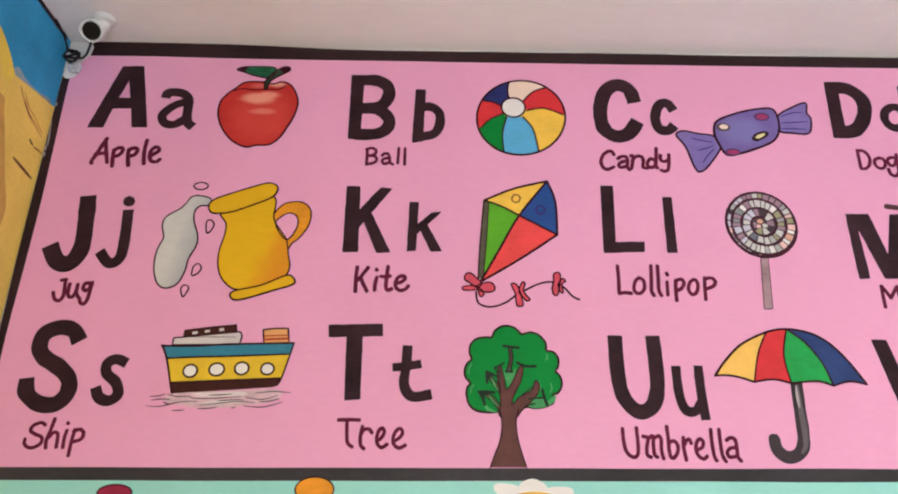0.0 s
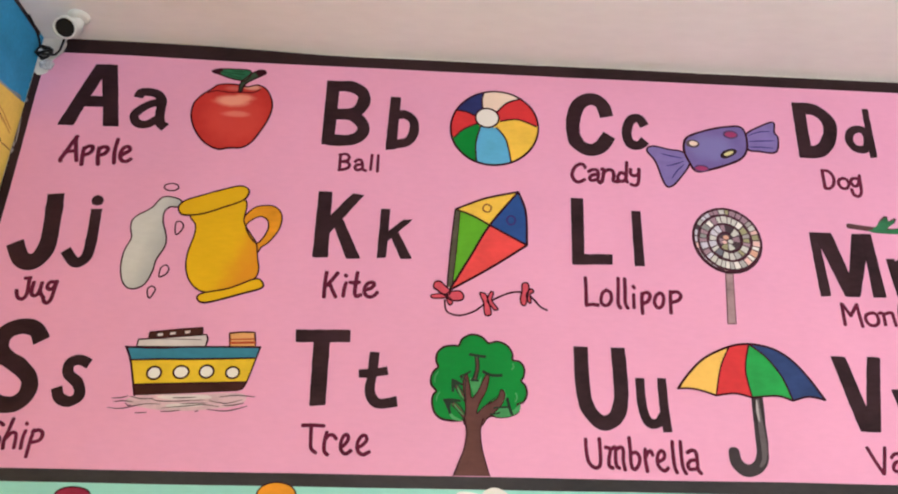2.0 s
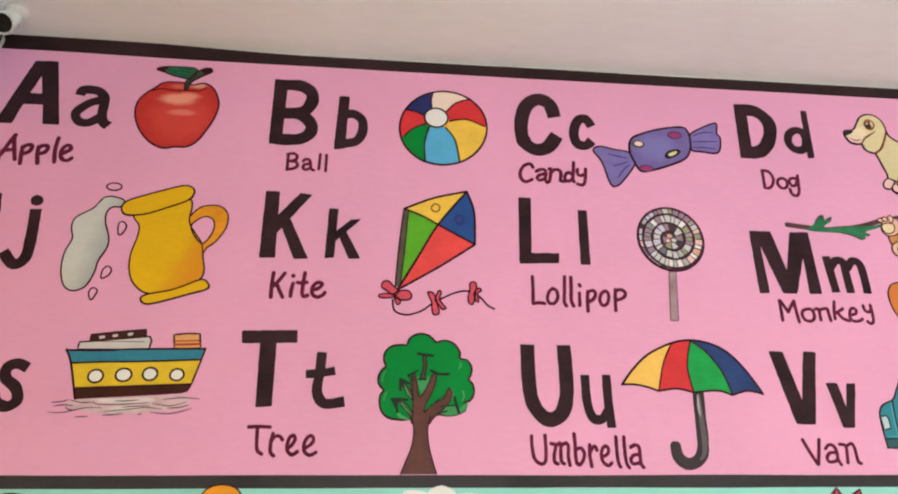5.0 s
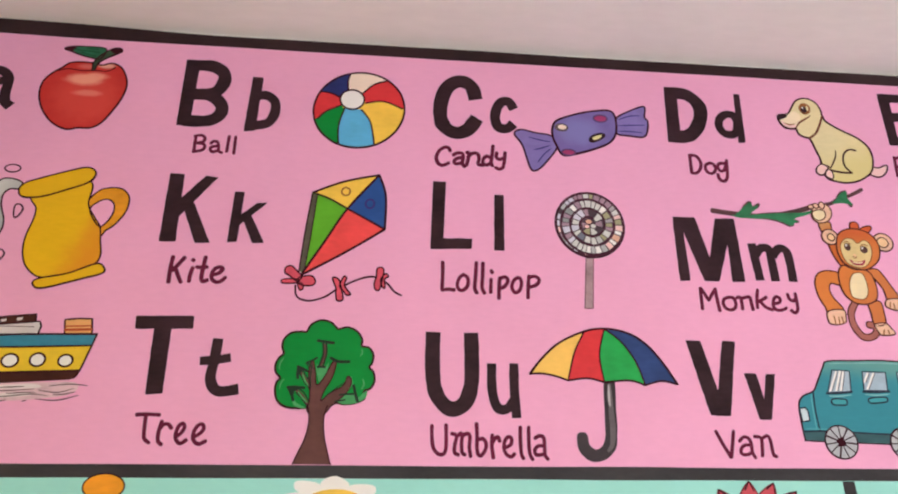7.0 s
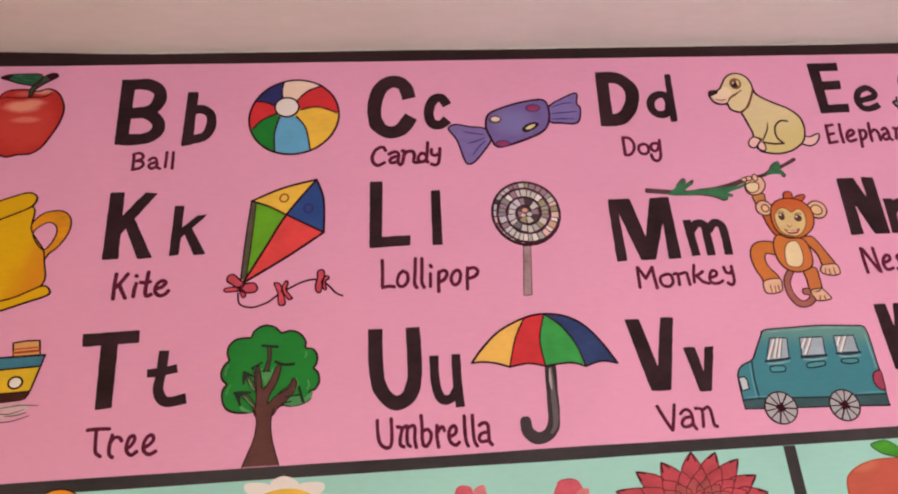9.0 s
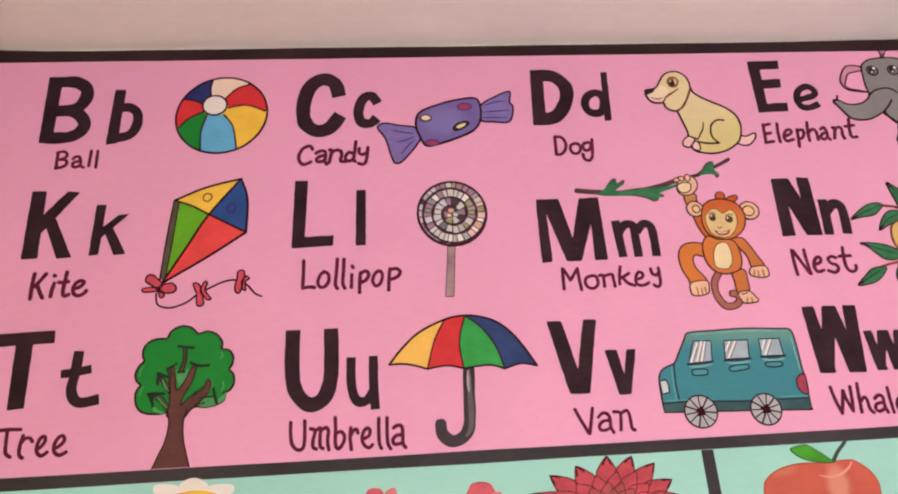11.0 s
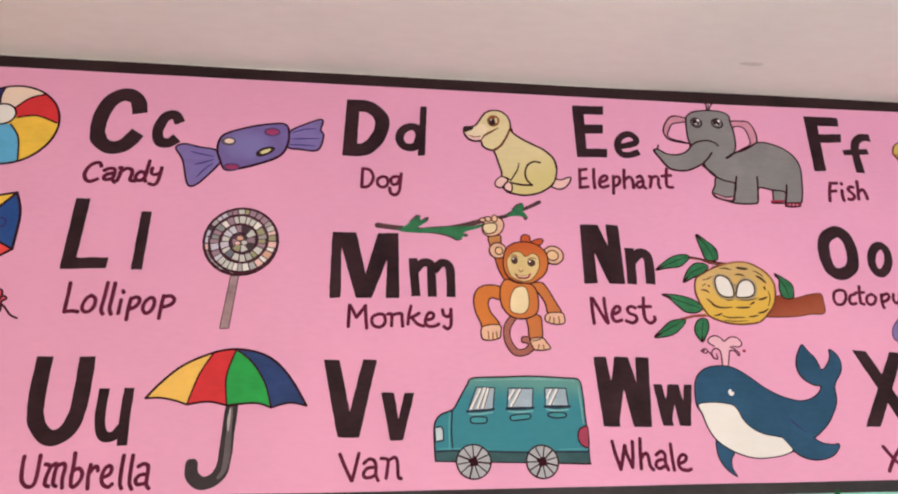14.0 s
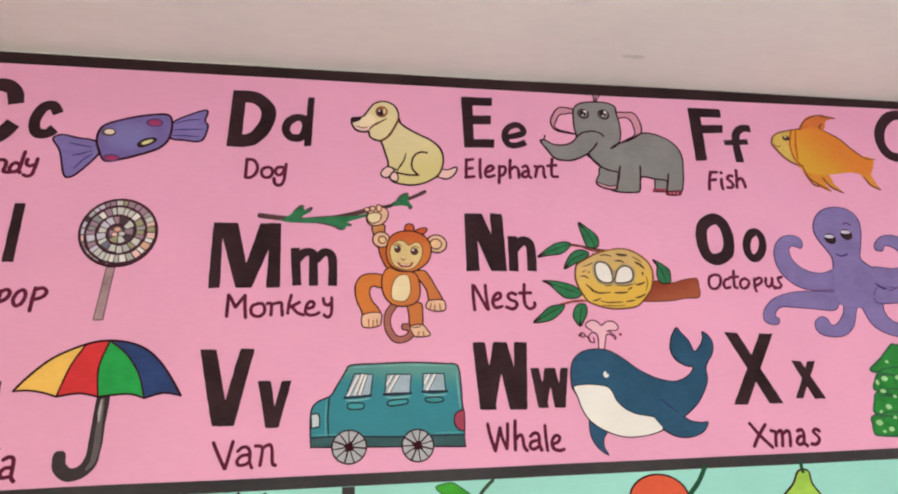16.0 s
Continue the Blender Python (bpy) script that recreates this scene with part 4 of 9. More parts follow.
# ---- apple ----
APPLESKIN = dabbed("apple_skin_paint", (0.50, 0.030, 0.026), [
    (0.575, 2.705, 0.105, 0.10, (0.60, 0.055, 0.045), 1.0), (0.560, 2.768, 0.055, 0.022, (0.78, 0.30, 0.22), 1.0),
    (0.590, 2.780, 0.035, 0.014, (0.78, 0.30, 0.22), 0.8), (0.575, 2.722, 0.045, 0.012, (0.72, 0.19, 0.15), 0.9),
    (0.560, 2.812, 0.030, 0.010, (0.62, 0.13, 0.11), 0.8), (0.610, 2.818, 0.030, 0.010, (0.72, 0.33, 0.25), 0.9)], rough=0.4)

painted_apple = mural("painted_apple", "painted red apple with a green leaf", 0.562, 2.711)
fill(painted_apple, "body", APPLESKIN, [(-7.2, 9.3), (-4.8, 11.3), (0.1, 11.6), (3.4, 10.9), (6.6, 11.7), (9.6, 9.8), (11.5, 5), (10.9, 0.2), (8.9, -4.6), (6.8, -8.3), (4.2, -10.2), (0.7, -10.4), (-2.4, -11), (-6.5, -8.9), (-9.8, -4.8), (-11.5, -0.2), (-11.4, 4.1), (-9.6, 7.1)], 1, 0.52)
stroke(painted_apple, "hollow_line", LINE, [(-7.9, 8.2), (-5.4, 9), (-1.4, 8.6), (1.7, 8.9), (5.4, 8.9), (7.4, 10.3)], 0.32, 2.5)
fill(painted_apple, "leaf", DARKLEAF, [(-7.7, 15.9), (-5.7, 16.9), (-1.7, 17.1), (2.9, 17), (4, 15.9), (2.8, 13), (1, 13.1), (-2.5, 13.9), (-5.3, 15)], 3, 0.4)
fill(painted_apple, "leaf_tip", LINE, [(-7.8, 15.9), (-6.4, 16.7), (-4.5, 16.7), (-5.4, 15.2)], 3.8)
stroke(painted_apple, "vein", DARKGREEN, [(-5.1, 15.9), (-1.6, 15.5), (2.2, 15.2)], 0.36, 3.9)
stroke(painted_apple, "vein", DARKGREEN, [(-2.7, 15), (-0.3, 14.2), (1.2, 13.8)], 0.36, 3.9)
stroke(painted_apple, "vein", DARKGREEN, [(-1.6, 16.4), (0.1, 16.3), (1.8, 16.3)], 0.29, 3.9)
fill(painted_apple, "stalk", STALK, [(1.2, 9.1), (1.2, 11.9), (3.1, 14.7), (5.8, 16.9), (7.8, 17.1), (8.4, 16.1), (7.1, 15.1), (4.4, 13.3), (2.6, 11.6), (1.9, 9.1)], 3.3, 0.39)
fill(painted_apple, "stalk_tip", LINE, [(5.2, 16.2), (7, 17.1), (8.1, 17), (8.4, 16.1), (6.6, 15)], 4.1)

# ---- ball ----

painted_ball = mural("painted_ball", "painted beach ball with coloured wedges", 1.341, 2.711)
disc(painted_ball, "base", YELLOW, 0, 0, 11.40, 11.05, 0.6, 0)
fill(painted_ball, "wedge", PALECREAM, [(-3.4, 6.8), (-3.6, 10), (-3, 12.8), (-1, 13.2), (1, 13.3), (3, 13.1), (4.9, 12.7), (6.7, 11.9), (8.3, 10.9), (4.1, 9.3), (0.9, 5.9)], 1, 0, False)
fill(painted_ball, "wedge", RED, [(0.9, 5.9), (4.1, 9.3), (8.3, 10.9), (9.7, 9.7), (10.9, 8.3), (11.9, 6.7), (12.6, 5), (13.1, 3.2), (13.3, 1.3), (7.1, 3.5), (1.9, 2.6)], 1, 0, False)
fill(painted_ball, "wedge", YELLOW, [(1.9, 2.6), (7.1, 3.5), (13.3, 1.3), (13.1, -1.3), (12.3, -3.9), (11, -6.3), (9.3, -8.4), (7.3, -10.2), (4.9, -11.5), (3.5, -3.9), (0.7, 0.3)], 1, 0, False)
fill(painted_ball, "wedge", SKYBLUE, [(0.7, 0.3), (3.5, -3.9), (4.9, -11.5), (3.2, -12.1), (1.4, -12.5), (-0.3, -12.6), (-2.1, -12.6), (-3.8, -12.2), (-5.5, -11.7), (-5.6, -5.4), (-4.2, 0.3)], 1, 0, False)
fill(painted_ball, "wedge", GREEN, [(-4.2, 0.3), (-5.6, -5.4), (-5.5, -11.7), (-7.1, -10.9), (-8.6, -9.9), (-9.9, -8.6), (-11.1, -7.2), (-12, -5.6), (-12.6, -3.9), (-9.3, -0.8), (-5.2, 1.4)], 1, 0, False)
fill(painted_ball, "wedge", RED, [(-5.2, 1.4), (-9.3, -0.8), (-12.6, -3.9), (-13, -2.3), (-13.1, -0.6), (-13, 1.1), (-12.7, 2.8), (-12.2, 4.5), (-11.5, 6), (-8.4, 5.5), (-5.5, 4.1)], 1, 0, False)
fill(painted_ball, "wedge", NAVY, [(-5.5, 4.1), (-8.4, 5.5), (-11.5, 6), (-10.5, 7.6), (-9.3, 9), (-7.9, 10.2), (-6.4, 11.3), (-4.7, 12.2), (-3, 12.8), (-3.6, 10), (-3.4, 6.8)], 1, 0, False)
stroke(painted_ball, "seam", LINE, [(-3.4, 6.8), (-3.6, 10), (-3, 12.8)], 0.51, 2)
stroke(painted_ball, "seam", LINE, [(0.9, 5.9), (4.1, 9.3), (8.4, 11)], 0.51, 2)
stroke(painted_ball, "seam", LINE, [(1.9, 2.6), (7.1, 3.5), (12.7, 1.3)], 0.5, 2)
stroke(painted_ball, "seam", LINE, [(0.7, 0.3), (3.5, -3.9), (4.8, -11.2)], 0.49, 2)
stroke(painted_ball, "seam", LINE, [(-4.2, 0.3), (-5.6, -5.4), (-5.4, -11.5)], 0.49, 2)
stroke(painted_ball, "seam", LINE, [(-5.2, 1.4), (-9.3, -0.8), (-11.8, -3.6)], 0.49, 2)
stroke(painted_ball, "seam", LINE, [(-5.5, 4.1), (-8.4, 5.5), (-11.2, 5.9)], 0.5, 2)
stroke(painted_ball, "rim", LINE, [(13.3, 0.2), (11.1, -6.2), (6.1, -10.9), (-0.4, -12.6), (-6.8, -11.1), (-11.5, -6.5), (-13.1, -0.2), (-11.2, 6.4), (-6.2, 11.4), (0.6, 13.3), (7.2, 11.6), (11.9, 6.8)], 0.59, 2.6, closed=True)
disc(painted_ball, "cap", WHITE, -2.1, 3.6, 3.52, 3.38, 2.2, 0.56)

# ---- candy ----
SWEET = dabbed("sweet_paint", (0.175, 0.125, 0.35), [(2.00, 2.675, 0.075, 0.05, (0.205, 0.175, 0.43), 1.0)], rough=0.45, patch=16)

painted_candy = mural("painted_candy", "painted purple wrapped candy with coloured spots", 2.004, 2.668)
fill(painted_candy, "wrapper_end", PURPLE, [(-7.6, -4.7), (-9.3, -1.2), (-13.8, -0.4), (-18.2, 0.5), (-20.4, -1), (-18.1, -4.9), (-16.2, -12.1), (-14.4, -13.1), (-11.7, -10.7)], 1, 0.54)
fill(painted_candy, "wrapper_end", PURPLE, [(11.1, 5.9), (15.6, 9), (20.5, 10.9), (20.2, 7.2), (21.1, 5.4), (20.3, 1.3), (18.6, -0.1), (14.7, 0.2), (10.9, 0.9)], 1, 0.56)
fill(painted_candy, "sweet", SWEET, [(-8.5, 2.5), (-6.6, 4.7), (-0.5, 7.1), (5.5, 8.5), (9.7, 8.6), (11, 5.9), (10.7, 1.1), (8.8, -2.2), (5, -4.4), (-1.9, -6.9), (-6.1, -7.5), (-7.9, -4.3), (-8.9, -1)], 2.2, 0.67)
disc(painted_candy, "spot_edge", GREYLINE, -6, 1.9, 2.11, 1.43, 3.4, 0)
disc(painted_candy, "spot", PALECREAM, -5.8, 2, 1.31, 0.81, 4, 0)
disc(painted_candy, "spot", ROSE, 6.2, 5.7, 2.08, 1.20, 4, 0.50, line=PLUMLINE)
fill(painted_candy, "spot_edge", INK, [(2.1, -1.5), (3.6, 0), (6.2, 0.7), (7.4, -0.1), (6.2, -1.5), (3.7, -2.8), (2.3, -2.6)], 3.4, 0)
fill(painted_candy, "spot", OLIVE, [(3.2, -1.4), (4.2, -0.6), (5.8, -0.1), (6.2, -0.4), (5.3, -1.3), (3.8, -1.9)], 4, 0)
disc(painted_candy, "spot", ROSE, -4.4, -6.6, 2.07, 0.97, 4, 0.43, line=PLUMLINE)
stroke(painted_candy, "fold", NAVYLINE, [(-9.7, -3.3), (-12.8, -2.8), (-16.1, -2)], 0.37, 2, taper=True)
stroke(painted_candy, "fold", NAVYLINE, [(-9.6, -4.4), (-12.6, -5.6), (-14.9, -6.2)], 0.37, 2, taper=True)
stroke(painted_candy, "fold", NAVYLINE, [(-9.4, -5.4), (-11.7, -7.5), (-13.8, -10.4)], 0.37, 2, taper=True)
stroke(painted_candy, "fold", NAVYLINE, [(11.8, 5.7), (15.3, 7.1), (18.8, 7.5)], 0.38, 2, taper=True)
stroke(painted_candy, "fold", NAVYLINE, [(11.6, 3.6), (15.3, 3.9), (20, 4.2)], 0.38, 2, taper=True)
stroke(painted_candy, "fold", NAVYLINE, [(11.3, 1.6), (14.8, 1.7), (18.9, 1.5)], 0.37, 2, taper=True)

# ---- jug ----
JUGGOLD = blended("jug_gold_paint", (0.72, 0.41, 0.008), (0.7, 0.27, 0.014), (0.608, 2.308), (0.694, 2.276))
MILKBLEND = blended("milk_blend_paint", (0.6, 0.57, 0.55), (0.44, 0.43, 0.44), (0.372, 2.297), (0.435, 2.282))

painted_jug = mural("painted_jug", "painted golden jug pouring white milk", 0.594, 2.300)
fill(painted_jug, "milk", MILKBLEND, [(-13.2, 13.1), (-16, 14.1), (-18.6, 13.7), (-20.8, 10.5), (-24.8, 7.5), (-25.4, 4.6), (-24.6, 1.3), (-25.8, -2.7), (-25.8, -7.5), (-24.4, -11.7), (-22, -13.3), (-19, -12.1), (-17.4, -8.2), (-17, -4.9), (-15.4, -1), (-15.5, 2.2), (-17, 6.3), (-17.2, 9.3), (-15.9, 11), (-13.7, 11.2)], 1, 0.40)
disc(painted_jug, "drop", PINK, -16.5, 17.2, 1.98, 1.13, 1, 0.40)
fill(painted_jug, "drop", PINK, [(-13.4, 6.4), (-12.3, 6.6), (-11.4, 5.4), (-12, 3.5), (-13, 2.8), (-13.5, 4.7)], 1, 0.40)
fill(painted_jug, "drop", PINK, [(-15.2, -7), (-14.1, -6.3), (-13.2, -7.4), (-13.8, -8.9), (-15.3, -9.7), (-15.5, -8.3)], 1, 0.40)
fill(painted_jug, "drop", PINK, [(-17.7, -13.2), (-16.9, -12.4), (-15.8, -13), (-16.1, -14.4), (-16.9, -15.7), (-17.6, -14.5)], 1, 0.40)
fill(painted_jug, "handle", AMBER2, [(4.6, 8.2), (6, 10.6), (8.2, 12.2), (12.3, 12.4), (14.8, 10), (14.7, 5.8), (12.4, 1.7), (10.4, -0.1), (9.5, -1.7), (7.5, -1.6), (4.7, 4.9)], 1, 0.40)
fill(painted_jug, "handle_opening", PINK, [(5.5, 5.6), (7.4, 8.3), (9.6, 9), (11.4, 7.5), (11.3, 4.3), (8.8, 1)], 2.2, 0.40)
fill(painted_jug, "body", JUGGOLD, [(-9.4, 9.8), (-8.1, 5.6), (-8.1, 2.3), (-9, -2.6), (-8.7, -7.3), (-6.8, -11.2), (-2.9, -13.6), (3.4, -12.3), (9, -9.9), (10.4, -7.1), (9.7, -3.2), (8.9, 0.9), (7, 3.7), (4.8, 7.4), (3.8, 14.2)], 2.6, 0.40)
fill(painted_jug, "rim", GOLD, [(-13.5, 11.2), (-12, 13.1), (-7.7, 14.9), (-1.8, 17.1), (2.3, 18.3), (4.6, 17.6), (5, 15.9), (3.5, 13.7), (-1.2, 11.5), (-6.3, 9.4), (-10, 8.7), (-12.7, 9.1)], 4, 0.46)
fill(painted_jug, "foot", GOLD, [(-4.6, -15), (-2.9, -13.8), (3.4, -12.3), (9.7, -9.5), (11.8, -10.3), (11.7, -12), (6.5, -13.8), (-0.5, -16.1), (-3.5, -16.4)], 4, 0.46)

# ---- kite ----
painted_kite = mural("painted_kite", "painted kite of four colours with bows on its tail", 1.323, 2.356)
fill(painted_kite, "sail", YELLOW, [(-9.6, 8), (-1.1, 11.8), (8.5, 14.3), (0.1, 3.4), (-4.8, 6.2)], 1, 0, False)
fill(painted_kite, "sail", BLUE, [(8.5, 14.3), (10.4, 7.8), (10.5, -2.4), (0.1, 3.4)], 1, 0, False)
fill(painted_kite, "sail", LIME, [(-9.6, 8), (-4.8, 6.2), (0.1, 3.4), (-5.5, -6.6), (-11.1, -16.4), (-10.6, -4.2)], 1, 0, False)
fill(painted_kite, "sail", CORAL, [(0.1, 3.4), (10.5, -2.4), (-11.1, -16.4), (-5.5, -6.6)], 1, 0, False)
stroke(painted_kite, "frame", LINE, [(-9.6, 8), (-1.1, 11.8), (8.5, 14.3)], 0.65, 2)
stroke(painted_kite, "frame", LINE, [(8.5, 14.3), (10.5, 7.8), (10.5, -2.4)], 0.64, 2.2)
stroke(painted_kite, "frame", LINE, [(10.5, -2.4), (0.4, -9.4), (-10.9, -16.4)], 0.61, 2.4)
stroke(painted_kite, "spar", LINE, [(8.5, 14.3), (0.1, 3.4), (-5.5, -6.6), (-10.9, -16.2)], 0.61, 2.8)
stroke(painted_kite, "spar", LINE, [(-9.6, 8), (-4.8, 6.2), (0.1, 3.4), (10.5, -2.4)], 0.54, 3)
stroke(painted_kite, "ring", OCHRELINE, [(0.6, 8.7), (0.1, 7.7), (-0.9, 7.5), (-1.7, 8.1), (-1.6, 9.2), (-0.8, 9.9), (0.2, 9.6)], 0.46, 2, closed=True)
stroke(painted_kite, "ring", NAVYLINE, [(7.4, 5.2), (6.9, 4.1), (5.9, 3.8), (5.1, 4.6), (5.1, 5.7), (6, 6.5), (7, 6.2)], 0.54, 2, closed=True)
stroke(painted_kite, "string", LINE, [(-12.3, -19.3), (-11.7, -22.4), (-8.5, -23.5), (-4.5, -22.3), (-1.9, -20.4), (1.5, -18.4), (5.3, -16.7), (8.6, -16.4), (11.5, -18), (13.5, -20.3), (15.4, -21.3)], 0.51, 1)
fill(painted_kite, "frame_band", KITEBAND, [(-9.7, 7.6), (-8.3, 7.3), (-9.2, -4.3), (-10.2, -15.2), (-11.7, -15.6), (-10.9, -4.4)], 1.8, 0, False)
stroke(painted_kite, "frame", LINE, [(-9.7, 7.6), (-10.9, -4.4), (-11.7, -15.6)], 0.40, 2.6)
stroke(painted_kite, "frame", LINE, [(-8.3, 7.3), (-9.2, -4.3), (-10.3, -15.4)], 0.28, 2.7)
fill(painted_kite, "bow", BOWRED, [(-15.3, -15.7), (-15, -14.3), (-13.6, -14), (-12.2, -15.3), (-10.8, -16.8), (-11.8, -18.2), (-14.2, -16.6)], 2.2, 0.42)
fill(painted_kite, "bow", BOWRED, [(-15.9, -18), (-14, -17.6), (-11.5, -17.8), (-12.4, -18.7), (-15.5, -18.8)], 2.4, 0.37)
fill(painted_kite, "bow", BOWRED, [(-11.3, -17.1), (-8.4, -16.6), (-7.2, -18), (-7.9, -19.2), (-10.4, -19.3), (-11.9, -18.4)], 2.6, 0.42)
fill(painted_kite, "bow", BOWRED, [(-11.9, -18.5), (-10.7, -18.8), (-10.2, -20.1), (-11.1, -20.6)], 2.8, 0.37)
fill(painted_kite, "bow", BOWRED, [(-2.8, -17), (-1.3, -17.2), (-0.6, -18.9), (-0.2, -20.4), (0.2, -22.9), (-1.3, -23.2), (-1.7, -21.5), (-1.8, -19.7)], 2.2, 0.42)
fill(painted_kite, "bow", BOWRED, [(-0.8, -19.1), (0.1, -16.6), (0.9, -16.9), (0.4, -18.8), (1.2, -20.2), (2.1, -21.4), (1.1, -21.7), (0.3, -20.7)], 2.4, 0.42)
fill(painted_kite, "bow", BOWRED, [(8.8, -14.1), (9.9, -13.6), (10.6, -14.3), (10.4, -16.5), (9.6, -19.9), (8.5, -19.8), (8.2, -18.1), (8.7, -16.2)], 2.2, 0.43)
fill(painted_kite, "bow", BOWRED, [(9.9, -17), (11.1, -15.4), (11.9, -16.1), (10.9, -17), (11.1, -19.3), (10.3, -19)], 2.4, 0.43)

# ---- lollipop ----
painted_lollipop = mural("painted_lollipop", "painted swirl lollipop of many small chips", 2.005, 2.369)
fill(painted_lollipop, "stick", LOLLISTICK, [(-1.9, -10.2), (0.2, -10.1), (-1.1, -24.8), (-3.4, -24.9)], 1, 0.22, False, BRANCH)
disc(painted_lollipop, "sweet", PLUMGREY, 0, 0.1, 9.93, 10.06, 1.6, 0.55)


def swirl(u):
    """Radius of the swirl after u turns, as a share of the sweet's."""
    return 0.16 + 0.275 * u


def on_sweet(r, u):
    return 9.93 * r * math.cos(2 * math.pi * u), 0.10 + 10.06 * r * math.sin(2 * math.pi * u)


chip_colours = [MILK] * 4 + [WHITE] * 2 + [PALELILAC] * 4 + [MILK2] * 2 + [STICK] * 2 + [MAUVE] * 5 + [GREY, PALEPINK, PALEPINK, PEACH, PEACH, KHAKI, KHAKI, SLATE, SLATE, PLUMGREY]
rng, u = random.Random(11), -0.55
while u < 2.96:
    mid = max(0.1, swirl(u) + (0.137 if u < 2 else 0.06))
    step = rng.uniform(0.11, 0.22) / (2 * math.pi * mid)
    low, high = max(0.02, swirl(u) + rng.uniform(0.01, 0.05)), min(0.955, swirl(u + 1) - rng.uniform(0.01, 0.06))
    turns = [u + step * f for f in (0.06, 0.36, 0.62, 0.86)]
    if high - low > 0.03:
        fill(painted_lollipop, "chip", rng.choice(chip_colours), [on_sweet(low, v) for v in turns] + [on_sweet(high, v) for v in reversed(turns)], 3, 0, False)
    u += step
stroke(painted_lollipop, "swirl", LOLLINE, [on_sweet(max(0.04, swirl(v / 12)), v / 12) for v in range(2, 36)], 0.62, 4)
stroke(painted_lollipop, "rim", LOLLINE, [on_sweet(0.975, v / 24) for v in range(24)], 0.52, 4.6, closed=True)
disc(painted_lollipop, "chip", PEACH, -0.3, 0.9, 0.95, 0.75, 4.2, 0.16, line=LOLLINE)
disc(painted_lollipop, "chip", MILK, 0.9, -0.4, 0.85, 0.7, 4.2, 0.16, line=LOLLINE)
disc(painted_lollipop, "chip", PALEPINK, -0.9, -0.6, 0.75, 0.6, 4.2, 0.16, line=LOLLINE)

# ---- ship ----
FOAM = paint("foam_paint", (0.72, 0.62, 0.63), 0.5, 0.15, 25)
RIPPLE = paint("ripple_paint", (0.104, 0.058, 0.072), 0.5, 0.3, 20)
KEEL = paint("keel_paint", (0.052, 0.014, 0.012), 0.5, 0.3, 14)
DECK = paint("deck_paint", (0.62, 0.54, 0.55), 0.5, 0.1, 14)

painted_ship = mural("painted_ship", "painted blue and yellow ship on grey water", 0.568, 1.957)
fill(painted_ship, "water", WATER, [(-13.4, -7.1), (-7.1, -6.5), (2.4, -6.1), (11.9, -5.7), (14, -6.9), (12.2, -8.7), (7.5, -9.6), (0.5, -10.3), (-5.6, -10.4), (-12.8, -9.5), (-15.4, -8.3)], 1, 0)
fill(painted_ship, "foam", FOAM, [(-8, -6.9), (-1.4, -6.6), (3.8, -6.4), (5.4, -7.2), (0.2, -7.6), (-5.5, -7.7)], 1.4, 0)
fill(painted_ship, "foam", FOAM, [(-5.3, -9), (-1.1, -8.5), (2.6, -8.4), (3.6, -9), (-0.5, -9.5), (-4.3, -9.8)], 1.4, 0)
stroke(painted_ship, "ripple", RIPPLE, [(-18.8, -7.7), (-16.4, -7.5), (-15, -7)], 0.29, 2, taper=True)
stroke(painted_ship, "ripple", RIPPLE, [(-19.4, -10), (-17, -10.2), (-15.1, -10), (-12.4, -9.3), (-10, -8.9), (-6.8, -8.9)], 0.28, 2, taper=True)
stroke(painted_ship, "ripple", RIPPLE, [(-9.3, -7.5), (-7.7, -8.1), (-3.1, -8.1), (4, -7.6)], 0.29, 2, taper=True)
stroke(painted_ship, "ripple", RIPPLE, [(-4.1, -7.3), (-1.3, -7.2), (1.6, -7)], 0.29, 2, taper=True)
stroke(painted_ship, "ripple", RIPPLE, [(4.9, -7.8), (7.4, -8.2), (9.7, -8.3), (13.1, -7.3)], 0.29, 2, taper=True)
stroke(painted_ship, "ripple", RIPPLE, [(7.2, -6.8), (11.9, -6.3), (16.1, -6.6)], 0.29, 2, taper=True)
stroke(painted_ship, "ripple", RIPPLE, [(-6.2, -9.8), (-1.1, -9.3), (3.6, -8.8), (7.5, -9.2)], 0.28, 2, taper=True)
stroke(painted_ship, "ripple", RIPPLE, [(-12.7, -11.2), (-11.2, -11.1), (-9.7, -11)], 0.28, 2, taper=True)
stroke(painted_ship, "ripple", RIPPLE, [(-6.5, -10.7), (-4.2, -10.6), (-1.8, -10.3)], 0.28, 2, taper=True)
stroke(painted_ship, "ripple", RIPPLE, [(1.8, -10.5), (2.7, -10.3)], 0.28, 2, taper=True)
stroke(painted_ship, "ripple", RIPPLE, [(4.7, -9.9), (9.5, -10.2), (14.4, -8.9)], 0.28, 2, taper=True)
stroke(painted_ship, "ripple", RIPPLE, [(-15.3, -8.8), (-14.5, -9.4), (-13.8, -9.3)], 0.29, 2, taper=True)
stroke(painted_ship, "ripple", RIPPLE, [(-14.6, -7.1), (-11.7, -7.7), (-8.8, -7.5)], 0.29, 2, taper=True)
